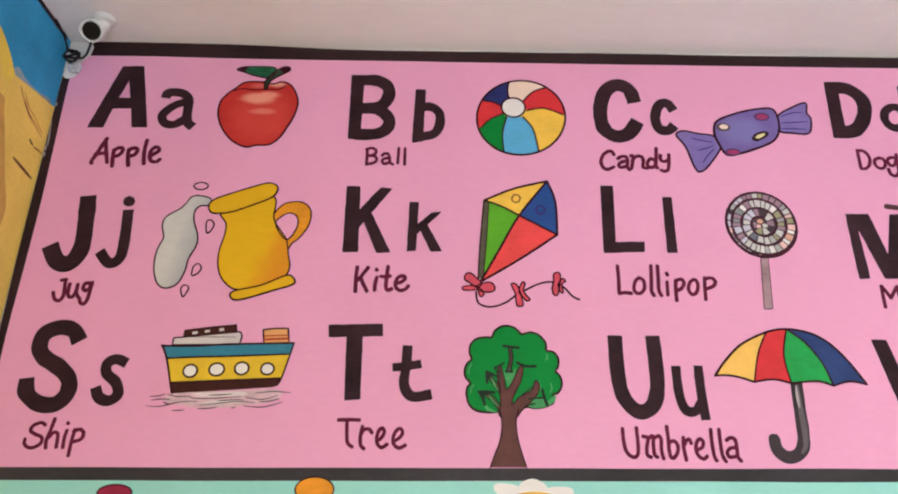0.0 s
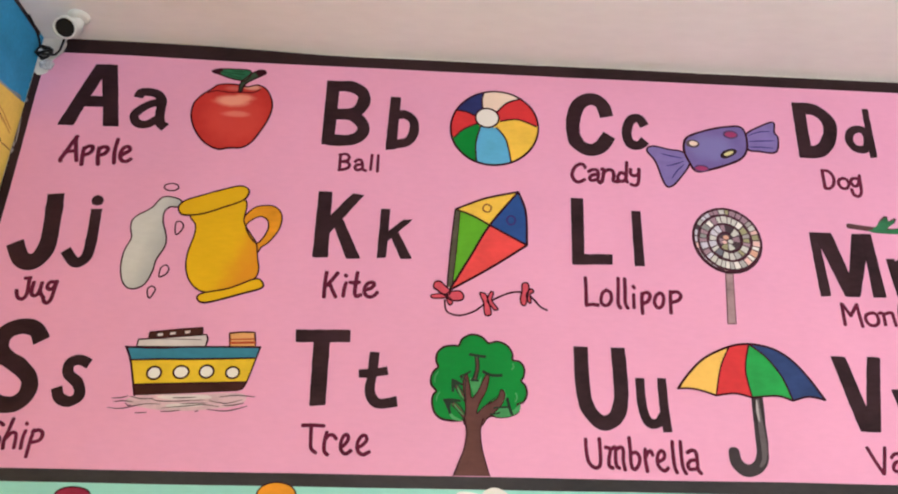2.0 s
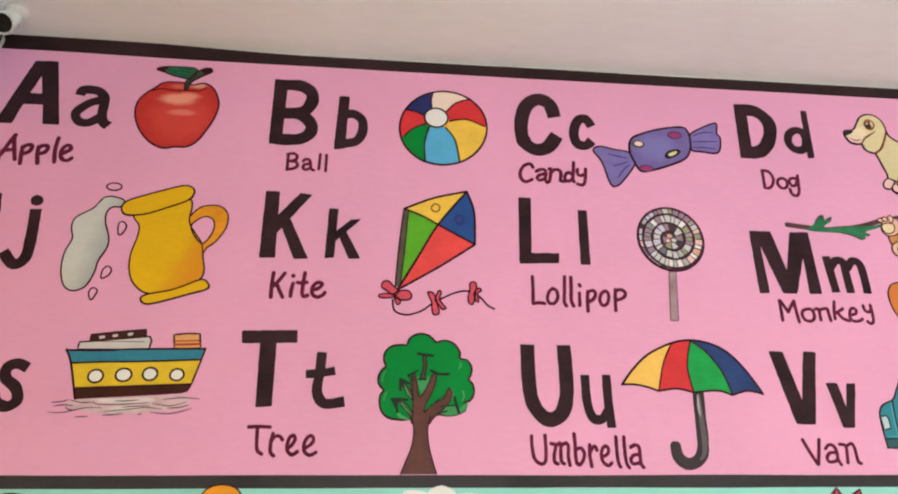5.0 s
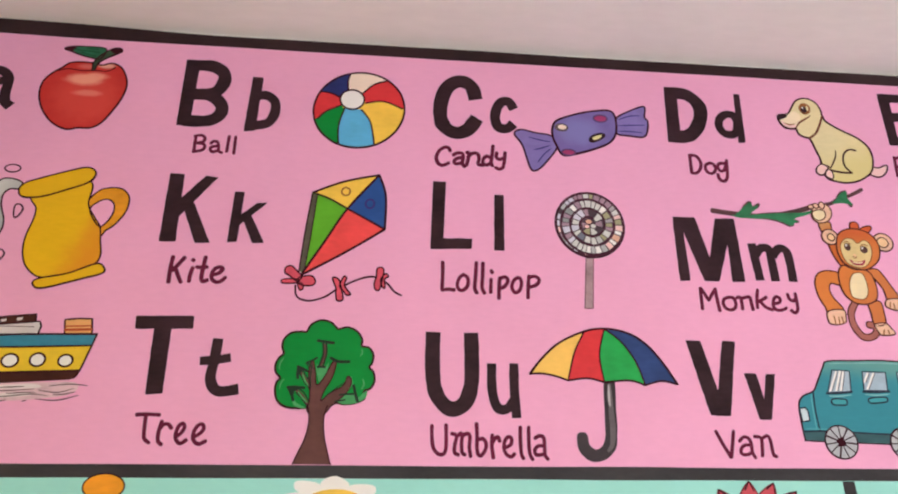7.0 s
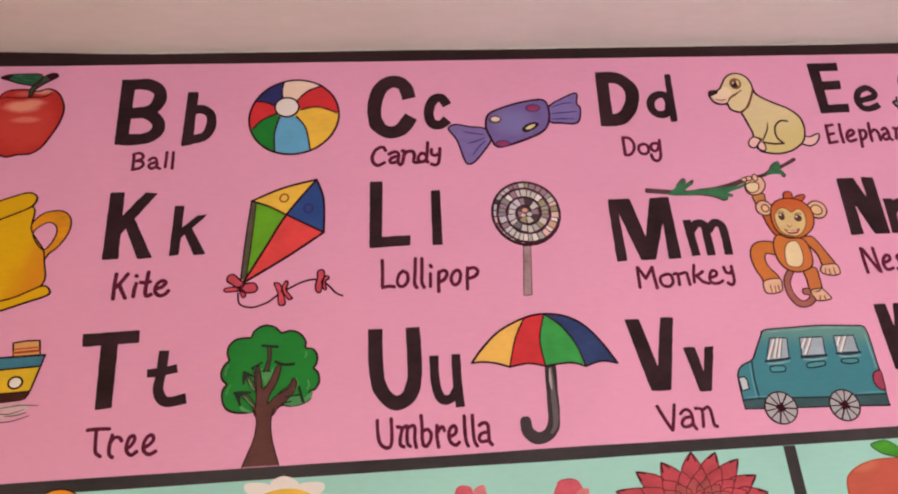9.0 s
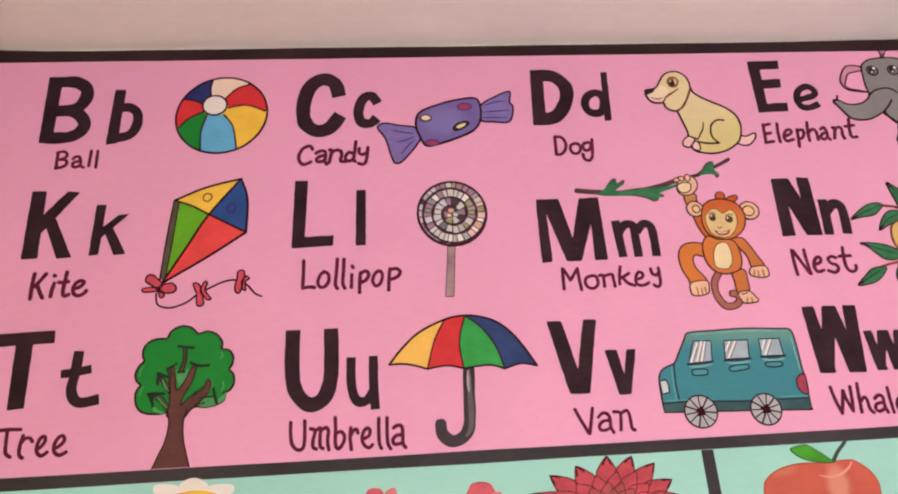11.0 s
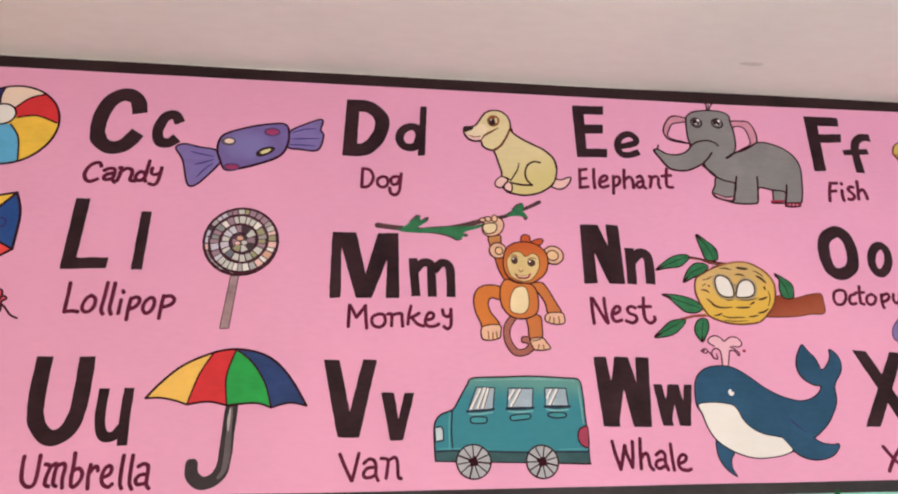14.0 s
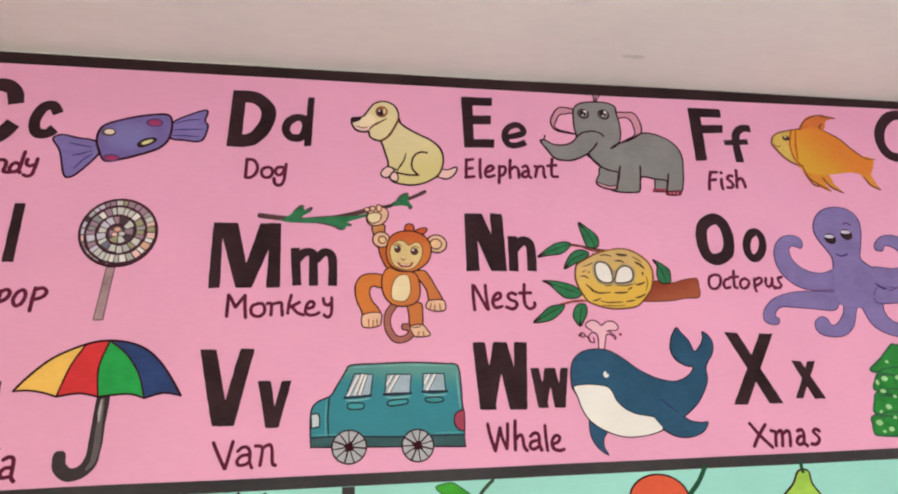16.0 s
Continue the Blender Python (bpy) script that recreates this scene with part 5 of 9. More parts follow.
stroke(painted_ship, "ripple", RIPPLE, [(-2.1, -8.8), (1.2, -8.5), (4.5, -8.4)], 0.29, 2, taper=True)
stroke(painted_ship, "ripple", RIPPLE, [(-18.2, -8.6), (-15.9, -8.3), (-13.5, -8.5)], 0.29, 2, taper=True)
stroke(painted_ship, "ripple", RIPPLE, [(8.4, -8.9), (11.2, -8.7), (13.5, -8.1)], 0.29, 2, taper=True)
fill(painted_ship, "hull_band", SHIPBLUE, [(-17.7, 5.5), (-1, 6), (15.9, 6.3), (15.2, 3.3), (-0.6, 2.6), (-16, 2)], 2, 0, False)
fill(painted_ship, "hull", SHIPYELLOW, [(-16, 2), (-0.6, 2.6), (15.2, 3.3), (13.5, -2.9), (0.2, -3.5), (-14.1, -4.2)], 2, 0, False)
fill(painted_ship, "keel", KEEL, [(-14.1, -4.2), (0.2, -3.5), (13.5, -2.9), (12.8, -4.6), (11.7, -5.2), (0.5, -6), (-13.5, -6.9)], 2, 0, False)
stroke(painted_ship, "hull_line", LINE, [(-17.8, 5.3), (-9.2, 5.3), (-0.9, 5.8), (16, 6.2)], 0.50, 3)
stroke(painted_ship, "hull_line", LINE, [(16, 6.3), (15.1, 2.8), (13.5, -3), (12.5, -4.8)], 0.37, 3.2)
stroke(painted_ship, "hull_line", LINE, [(-17.7, 5.5), (-16, 2), (-14.3, -3.8), (-13.4, -6.9)], 0.50, 3.4)
stroke(painted_ship, "hull_line", LINE, [(-16.1, 2), (-8.3, 2.4), (-0.6, 2.6), (15.2, 3.3)], 0.44, 3.6)
stroke(painted_ship, "hull_line", LINE, [(-14.1, -4.2), (0.2, -3.5), (13.5, -2.9)], 0.39, 3.6)
fill(painted_ship, "deck", DECK, [(-15, 7.4), (-12.5, 7.6), (0.9, 9.1), (1.9, 9.1), (2.4, 8), (2, 5.8), (-15.1, 5.5)], 2, 0.40, False)
stroke(painted_ship, "deck_line", GREYLINE, [(-12.3, 7.6), (-6.1, 7.7), (0.8, 7.7)], 0.20, 2.9)
fill(painted_ship, "bridge", KEEL, [(-12.5, 9.4), (-5.9, 10.3), (0.7, 11), (0.9, 9), (-5.7, 8.3), (-12.5, 7.6)], 2.8, 0.30, False)
fill(painted_ship, "light", DECK, [(-10.5, 9), (-9.1, 9.2), (-9.1, 8.5), (-10.3, 8.3)], 3.6, 0, False)
fill(painted_ship, "light", DECK, [(-7.3, 9.4), (-6, 9.6), (-6, 9), (-7.2, 8.8)], 3.6, 0, False)
fill(painted_ship, "light", DECK, [(-3.7, 9.9), (-2.3, 10.1), (-2.4, 9.4), (-3.5, 9.2)], 3.6, 0, False)
fill(painted_ship, "funnel", TANORANGE, [(7.7, 9.7), (10.9, 10.1), (14.1, 10.1), (14.7, 6.3), (8.3, 6)], 2, 0.45, False)
stroke(painted_ship, "stripe", REDLINE, [(8.1, 8), (14.3, 8.3)], 0.35, 3, smooth=False)
stroke(painted_ship, "stripe", REDLINE, [(8.2, 7.1), (14.5, 7.4)], 0.60, 3, smooth=False)
disc(painted_ship, "porthole", WHITE, -9.6, -1.2, 1.75, 1.61, 3.4, 0.49)
disc(painted_ship, "porthole", WHITE, -3, -0.8, 1.90, 1.61, 3.4, 0.49)
disc(painted_ship, "porthole", WHITE, 3.3, -0.5, 1.76, 1.61, 3.4, 0.49)
disc(painted_ship, "porthole", WHITE, 9.8, -0.6, 1.66, 1.47, 3.4, 0.49)

# ---- tree ----
TREEMARK = paint("tree_mark_paint", (0.014, 0.026, 0.016), 0.5, 0.3, 20)
painted_tree = mural("painted_tree", "painted round green tree with brown trunk", 1.286, 1.889)
fill(painted_tree, "crown", GREEN, [(-3.5, -4.3), (-5.9, -4.5), (-8.8, -4.1), (-10.7, -2.6), (-11.4, -0), (-11.1, 1.9), (-10.4, 2.9), (-11.6, 4.4), (-11.8, 6.3), (-11, 8.1), (-10, 9.1), (-10.5, 10.8), (-10.2, 12.9), (-8.5, 14.5), (-6, 14.9), (-4.7, 14.9), (-3.7, 16.8), (-1.4, 18), (1.1, 17.6), (2.6, 16.3), (3.3, 15.8), (5.6, 16.3), (8, 15.3), (9.4, 13.2), (9.4, 11.5), (11.3, 11), (12.4, 9.2), (12.1, 7), (11.5, 6), (12.6, 4.7), (12.9, 2.5), (11.9, 0.6), (10.4, -0.1), (10.6, -1.8), (8.6, -3), (5.7, -3.4), (3.8, -3.1), (1.3, -3.8)], 1, 0.54)
fill(painted_tree, "light_leaves", MINTGREEN, [(-1.2, 5.2), (0.5, 5.8), (1.3, 6.9), (0.6, 3.7), (-0.8, 2)], 1.8, 0)
fill(painted_tree, "light_leaves", MINTGREEN, [(4, -2.6), (6, -1.1), (7.7, -1), (9.1, -1.6), (11, 0.1), (10.9, -1.6), (8.7, -3), (5.7, -3.4)], 1.8, 0)
fill(painted_tree, "light_leaves", MINTGREEN, [(-3.4, -4.5), (-5.8, -3.3), (-7.3, -1.6), (-6.3, -4)], 1.8, 0)
fill(painted_tree, "branch", TREEBROWN, [(-3.1, -5.4), (-2.9, -2.6), (-3, 0.8), (-3.5, 4.2), (-3.1, 6.9), (-2.5, 7.4), (-1.8, 4.2), (-1.3, 1.3), (0.4, 3.3), (2.3, 7.2), (3.2, 6.8), (2.4, 3.2), (0.6, -0.2), (0, -2.6), (1.9, -0.7), (5.1, 1.2), (6.2, 3.6), (7.2, 2.5), (6.6, 0.2), (4.5, -2.2), (2.4, -4), (0.9, -5.7)], 2.2, 0.28)
stroke(painted_tree, "branch", TREEBROWN, [(-3.2, -3.5), (-4.7, -1.3), (-6.7, 0.3)], 0.62, 2.0)
stroke(painted_tree, "branch", TREEBROWN, [(-2.7, 0.7), (-4.2, 2.7), (-5.8, 5.1)], 0.63, 2.0)
stroke(painted_tree, "branch_line", TREEMARK, [(-3.3, -4), (-5, -1.8), (-6.3, -0.7)], 0.33, 2.1)
stroke(painted_tree, "branch_line", TREEMARK, [(-2.9, -2.9), (-4.4, -0.6), (-6.2, 0.5)], 0.33, 2.1)
stroke(painted_tree, "branch_line", TREEMARK, [(-2.8, 0.1), (-4.4, 2), (-5.7, 4.2)], 0.33, 2.1)
stroke(painted_tree, "branch_line", TREEMARK, [(-2.5, 1.4), (-3.9, 3.3), (-5.1, 5)], 0.33, 2.1)
stroke(painted_tree, "mark", TREEMARK, [(-8.4, 0.6), (-6.5, 0.7), (-4.3, 0.5)], 0.67, 2.7)
stroke(painted_tree, "mark", TREEMARK, [(-7.9, 0.4), (-7.3, -0.9), (-6.8, -2.6)], 0.67, 2.7)
stroke(painted_tree, "mark", TREEMARK, [(-6.3, 5.8), (-5.2, 5.4), (-3.9, 4.7)], 0.68, 2.7)
stroke(painted_tree, "mark", TREEMARK, [(-6.1, 5.7), (-6.2, 4.4), (-6.1, 2.9)], 0.68, 2.7)
stroke(painted_tree, "mark", TREEMARK, [(-1.7, 12.6), (0.4, 12.3), (2.2, 12.1)], 0.75, 2.7)
stroke(painted_tree, "mark", TREEMARK, [(-0.4, 11.9), (-0.2, 9.2), (-1, 6.1)], 0.46, 2.7)
stroke(painted_tree, "mark", TREEMARK, [(0.4, 11.9), (0.6, 9.2), (-0.1, 5.9)], 0.46, 2.7)
stroke(painted_tree, "mark", TREEMARK, [(-1.4, 5.9), (0.4, 5.8)], 0.56, 2.7)
stroke(painted_tree, "mark", TREEMARK, [(-4.2, 6.8), (-2.9, 7.4), (-1.7, 8.1)], 0.51, 2.7)
stroke(painted_tree, "mark", TREEMARK, [(1.7, 8.2), (3.7, 7.3), (6.4, 7.3)], 0.74, 2.7)
stroke(painted_tree, "mark", TREEMARK, [(7.8, 1.3), (8.4, -1.1), (8.9, -2.6)], 0.72, 2.7)
stroke(painted_tree, "mark", TREEMARK, [(4.4, -1.1), (6, -0.9), (7.8, -0.8)], 0.45, 2.7)
stroke(painted_tree, "mark", TREEMARK, [(3.4, -2.7), (4.8, -2.5), (5.8, -2.3)], 0.39, 2.7)
fill(painted_tree, "mark", TREEMARK, [(-8.6, 0.8), (-5.0, 0.6), (-6.6, -0.4), (-7.1, -2.4)], 2.9, 0, False)
fill(painted_tree, "mark", TREEMARK, [(-6.5, 6.0), (-4.1, 4.8), (-5.3, 4.5), (-6.2, 3.0)], 2.9, 0, False)
stroke(painted_tree, "branch_line", TREEMARK, [(-2.7, 0.4), (-3.0, 3.6), (-2.7, 6.8)], 0.30, 3.4, taper=True)
stroke(painted_tree, "branch_line", TREEMARK, [(-2.2, 5.2), (-4.1, 6.8), (-3.4, 5.0)], 0.34, 3.2, taper=True)
stroke(painted_tree, "branch_line", TREEMARK, [(0.1, -2.4), (3.0, 0.2), (5.6, 2.2)], 0.28, 3.4, taper=True)
for shard in ([(-5.0, 4.0), (-4.2, 2.2), (-3.3, 1.0)], [(-5.8, -0.4), (-4.6, -1.9), (-3.4, -3.0)], [(-1.6, 6.6), (-1.4, 4.6), (-1.0, 3.2)],
              [(-10.3, 0.2), (-10.1, 1.6), (-9.4, 2.7)], [(-10.8, 5.0), (-10.7, 6.6), (-9.9, 8.0)], [(9.7, 0.4), (10.3, 1.6), (10.0, 3.0)],
              [(9.0, 8.8), (9.6, 9.6), (9.4, 10.6)], [(7.0, 3.6), (7.4, 1.8), (6.6, 0.4)]):
    stroke(painted_tree, "light_leaves", MINTGREEN, shard, 0.42, 2.3, taper=True)
stroke(painted_tree, "mark", TREEBROWN, [(0, 11.7), (0.2, 9.2), (-0.5, 6.3)], 0.40, 2.5)
fill(painted_tree, "trunk", TREEBROWN, [(-3, -3.7), (-2.7, -5.7), (-2.6, -8), (-2.9, -9.9), (-3.2, -11.3), (-3.7, -12.9), (-4.5, -14.5), (-5.2, -16.3), (-5.8, -17.7), (3.1, -17.7), (2.6, -16), (2.1, -14.4), (1.5, -12.6), (1.2, -10.8), (1, -8.9), (0.9, -6.8), (1.1, -4.7), (1.3, -3.7), (-0.6, -3.3)], 3, 0, False)
stroke(painted_tree, "trunk_line", LINE, [(-3, -4.3), (-2.6, -7.6), (-3.2, -11.3), (-4.5, -14.5), (-5.8, -17.7)], 0.31, 3.6)
stroke(painted_tree, "trunk_line", LINE, [(1.6, -3.8), (0.9, -6.8), (1.2, -10.8), (2.1, -14.4), (3.1, -17.7)], 0.31, 3.6)

# ---- umbrella ----
painted_umbrella = mural("painted_umbrella", "painted umbrella with four coloured gores", 2.004, 1.923)
stroke(painted_umbrella, "handle", HANDLE, [(1.6, 0.2), (1.2, -6.9), (1, -12.1), (0.4, -15.8), (-1.5, -18), (-4.2, -18.5), (-6.3, -16.7), (-6.6, -14.1)], 3.10, 1)
stroke(painted_umbrella, "shine", HANDLEGREY, [(1.6, -0.5), (1.4, -6.9), (1.4, -12.1), (0.9, -15.8), (-0.4, -17.6)], 1.49, 1.6, taper=True)
stroke(painted_umbrella, "shine", STICK, [(1.3, -0.8), (1.1, -4), (1.2, -6.4)], 0.65, 2.2, taper=True)
fill(painted_umbrella, "gore", GOREYELLOW, [(-19.2, 1.7), (-16, 5.6), (-11.1, 10), (-4, 13.3), (-7.1, 7.8), (-9.3, 0.1), (-12.5, 1.2), (-15.9, 1.8)], 2, 0, False)
fill(painted_umbrella, "gore", RED, [(-4, 13.3), (1.5, 14.1), (-0.4, 7.1), (0.3, -0.2), (-4.1, 0.8), (-9.3, 0.1), (-7.1, 7.8)], 2, 0, False)
fill(painted_umbrella, "gore", GREEN2, [(1.5, 14.1), (5.6, 10.8), (9.2, 5.4), (11.1, -0.8), (7.1, 0.4), (0.3, -0.2), (-0.4, 7.1)], 2, 0, False)
fill(painted_umbrella, "gore", GOREBLUE, [(1.5, 14.1), (7.5, 13.2), (12.1, 10.5), (16.1, 5.8), (19.7, -0.2), (15.6, 0.4), (11.1, -0.8), (9.2, 5.4), (5.6, 10.8)], 2, 0, False)
stroke(painted_umbrella, "rib", LINE, [(-4, 13.3), (-7, 7.8), (-9.3, 0.1)], 0.41, 3)
stroke(painted_umbrella, "rib", LINE, [(1.5, 14.1), (-0.4, 7.1), (0.3, -0.2)], 0.41, 3.2)
stroke(painted_umbrella, "rib", LINE, [(1.5, 14.1), (5.6, 10.8), (9.2, 5.4), (11.1, -0.8)], 0.41, 3.4)
stroke(painted_umbrella, "edge", LINE, [(-19.2, 1.7), (-16, 5.6), (-11.1, 10), (-4, 13.3), (1.6, 14.2), (7.5, 13.2), (12.1, 10.5), (16.1, 5.8), (19.8, -0.4)], 0.58, 3.6)
stroke(painted_umbrella, "edge", LINE, [(-19.2, 1.7), (-15.9, 1.8), (-12.5, 1.2), (-9.3, 0.1)], 0.48, 3.8)
stroke(painted_umbrella, "edge", LINE, [(-9.3, 0.1), (-4.1, 0.8), (0.3, -0.2)], 0.48, 3.8)
stroke(painted_umbrella, "edge", LINE, [(0.3, -0.2), (7.1, 0.4), (11.1, -0.8)], 0.48, 3.8)
stroke(painted_umbrella, "edge", LINE, [(11.1, -0.8), (15.6, 0.4), (19.8, -0.4)], 0.48, 3.8)

# ---- dog ----
DOGCOAT = blended("dog_coat_paint", (0.73, 0.60, 0.345), (0.66, 0.54, 0.24), (2.83, 2.70), (2.88, 2.60))

painted_dog = mural("painted_dog", "painted sitting cream dog looking back over a hind leg", 2.796, 2.689)
fill(painted_dog, "tail", PALEPINK, [(10.7, -8.7), (13.4, -9), (15.6, -8.1), (16.6, -8.1), (16.1, -9.8), (14.6, -11.5), (12.8, -12.2), (11, -11.8), (9.8, -10.9)], 1, 0.51)
fill(painted_dog, "body", DOGCOAT, [(-1.1, 8.9), (-0.2, 7), (2.4, 5), (5.6, 3.2), (8.5, 1.7), (10.8, -0.3), (12.1, -2.4), (12.5, -5.1), (11.8, -8.5), (10.5, -10.9), (8.2, -12.7), (5.5, -14), (1.9, -14.7), (-1, -14.4), (-3.3, -13.8), (-4.5, -12.5), (-5.1, -10.4), (-4.8, -7.1), (-5.5, -4.1), (-6.2, -1.2), (-6.5, 0.6), (-4, 3.9)], 1.6, 0.56)
fill(painted_dog, "head", DOG, [(-10.5, 11.5), (-8.9, 13.8), (-6.7, 15), (-4.3, 15), (-2.2, 13.7), (-1.1, 11.4), (-1.1, 8.6), (-2.4, 5.7), (-4.4, 2.5), (-6.3, 0.7), (-8.4, 0.8), (-10.1, 1.9), (-10.6, 3.6), (-12.7, 3.6), (-14.4, 4.2), (-15.6, 6.1), (-15.7, 7.7), (-14.6, 8.5), (-12.2, 9.1)], 3, 0.56)
fill(painted_dog, "muzzle", DOGLIGHT, [(-12.2, 8.8), (-9.7, 9.9), (-8.3, 7.9), (-9.8, 5.3), (-10.9, 4.4), (-12.9, 5.2), (-14.4, 5.6), (-14.8, 6.9)], 4.2, 0)
fill(painted_dog, "chin", PALEPINK, [(-14.9, 6.2), (-13.5, 5.3), (-10.8, 5.1), (-10.7, 4), (-12.7, 3.9), (-14.4, 4.5)], 4.6, 0)
fill(painted_dog, "nose", INK, [(-16, 8.1), (-14.9, 8.8), (-13, 8.6), (-12.9, 7.8), (-14.3, 7), (-15.4, 6.7)], 5, 0)
fill(painted_dog, "eye_patch", OCHRELINE, [(-8.2, 11.6), (-7, 13.1), (-5.2, 13), (-4.3, 11.5), (-5.1, 9.6), (-6.7, 9.1), (-7.9, 9.9)], 4.4, 0)
fill(painted_dog, "eye_rim", DOG, [(-5.6, 12.4), (-5, 11.7), (-5.3, 10.4), (-5.9, 11)], 4.8, 0)
disc(painted_dog, "eye", INK, -6.7, 10.8, 0.99, 1.25, 5.2, 0)
disc(painted_dog, "eye_glint", WHITE, -7, 11.5, 0.26, 0.33, 6, 0)
stroke(painted_dog, "mouth", LINE, [(-15.7, 6.4), (-14.7, 4.5), (-12.7, 3.6), (-10.7, 3.8)], 0.45, 5.6)
stroke(painted_dog, "mouth", OCHRELINE, [(-14.3, 5.6), (-12.5, 5), (-10.5, 5.4)], 0.39, 5.2, taper=True)
stroke(painted_dog, "cheek", BARKLINE, [(-10.7, 3.6), (-9.3, 5.7), (-7.1, 7.2), (-4.8, 8.7)], 0.64, 5, taper=True)
stroke(painted_dog, "ear", BARKLINE, [(-1.1, 8.6), (-2.4, 5.7), (-4.4, 2.3), (-6.7, 0.6)], 0.66, 5.4)
stroke(painted_dog, "back_line", LINE, [(-1, 8.8), (-0.2, 7), (2.4, 5), (5.6, 3.2), (8.5, 1.7), (10.8, -0.3), (12.1, -2.4), (12.5, -5.1)], 0.63, 3.2)
stroke(painted_dog, "leg", LINE, [(7.5, -3.2), (5.4, -3), (3.4, -4.4), (2.5, -6.8), (2.7, -9.2), (4.2, -11.1)], 0.58, 3)
stroke(painted_dog, "leg", LINE, [(4.4, -11.2), (1, -11.2), (-2.2, -10.6)], 0.63, 3.1)
stroke(painted_dog, "leg", LINE, [(0.8, -3.5), (0.2, -5.9), (-1.2, -8.3), (-2.3, -10.1)], 0.51, 3.2, taper=True)
fill(painted_dog, "paw", PALEPINK, [(-4.7, -8.6), (-6.3, -9.5), (-7.1, -11), (-6.6, -12.1), (-5.3, -12.4), (-4.2, -11.4), (-3.1, -9.8)], 3.4, 0.44)
fill(painted_dog, "paw", PALEPINK, [(-3.4, -10.4), (-4.3, -11.7), (-4.1, -13), (-2.4, -13.6), (-1.9, -12), (-2.4, -10.7)], 3.6, 0.44)
stroke(painted_dog, "leg", LINE, [(-4.9, -8.6), (-3.5, -9), (-2.1, -9.8)], 0.50, 4)

# ---- elephant ----
ELEPHANTGREY = paint("elephant_grey_paint", (0.235, 0.222, 0.228), 0.5, 0.12, 9)

painted_elephant = mural("painted_elephant", "painted grey elephant with pink ears", 3.488, 2.715)
fill(painted_elephant, "ear", EARPINK, [(-10.8, 12.7), (-13.3, 13.7), (-16, 13.7), (-17.9, 12.1), (-19.7, 8.7), (-19.5, 6.1), (-17.8, 4.5), (-14.6, 3.9), (-11.7, 3.8), (-11, 6.8), (-11.3, 9.8)], 1, 0.54)
fill(painted_elephant, "ear_hollow", PINK, [(-11.4, 11.1), (-14.4, 11.2), (-16.5, 10.6), (-17.7, 8.7), (-18.7, 6.3), (-17.3, 4.9), (-14.6, 4.3), (-11.6, 4.2)], 2.2, 0.47)
fill(painted_elephant, "ear", EARPINK, [(3.4, 12.4), (7.5, 13.1), (10.2, 12.9), (11.7, 10.5), (12.1, 7.1), (11.2, 4.5), (7.3, 2.5), (2.9, 0.8), (3.1, 3), (4, 7.5)], 1, 0.55)
fill(painted_elephant, "ear_hollow", PINK, [(4, 10), (6.7, 11), (8.5, 10), (9.2, 7.7), (9.2, 4.4), (6.6, 2.6), (3, 1.1), (4, 6)], 2.2, 0.47)
fill(painted_elephant, "leg", ELEPHANTGREY, [(-4.7, -8.6), (-6, -11.6), (-7.3, -14.1), (-6.5, -15.7), (-3.2, -16.8), (-0.3, -17), (1.7, -10.6)], 1, 0.48)
fill(painted_elephant, "toes", EARPINK, [(-7.1, -14.3), (-5.1, -15), (-3, -15.6), (-0.6, -15.4), (-0.6, -16.6), (-3.5, -16.6), (-6.2, -15.7)], 1.8, 0.40)
fill(painted_elephant, "leg", ELEPHANTGREY, [(13.3, -11.7), (12.7, -16), (11.8, -17.1), (16.5, -17.1), (18.3, -11.5)], 1, 0.49, False)
stroke(painted_elephant, "toes", MAROON, [(12, -16.6), (14.3, -16.4), (16.4, -16.4)], 0.82, 1.9)
fill(painted_elephant, "body", ELEPHANTGREY, [(-0.2, -1.5), (2.9, 0.5), (7.2, 2.1), (11.1, 4.7), (14.6, 5.1), (18.5, 4), (21.5, 2.3), (23.9, -0.5), (24.7, -4.2), (24, -9.2), (23.1, -13.5), (21.7, -16.9), (18.9, -17.1), (16.7, -16.8), (17.3, -13.1), (13.3, -12.5), (8.7, -11.9), (7.4, -16.5), (5.7, -17.6), (-0.8, -17.5), (-0.4, -15.5), (1, -10.8), (-2.4, -9.7), (-5.4, -8.1), (-7.5, -5.7), (-8.4, -3.6)], 2.2, 0.53)
fill(painted_elephant, "toes", MAROON, [(16.5, -16.9), (21.8, -16.6), (21.4, -18), (18.9, -18.4), (16.2, -18.2)], 3.2, 0.34, False)
disc(painted_elephant, "toe", EARPINK, 17.7, -17.6, 0.34, 0.27, 4.2, 0)
disc(painted_elephant, "toe", EARPINK, 19, -17.6, 0.34, 0.28, 4.2, 0)
disc(painted_elephant, "toe", EARPINK, 20.2, -17.6, 0.34, 0.28, 4.2, 0)
stroke(painted_elephant, "leg_line", LINE, [(1.9, -8.1), (1.1, -10.6), (-0.4, -15.5)], 0.59, 3.6)
stroke(painted_elephant, "leg_line", LINE, [(8.9, -7.9), (8.3, -11.8), (7.4, -16.3)], 0.59, 3.6)
stroke(painted_elephant, "leg_line", LINE, [(18.4, -10.4), (17.6, -13.6), (16.6, -16.9)], 0.60, 3.6)
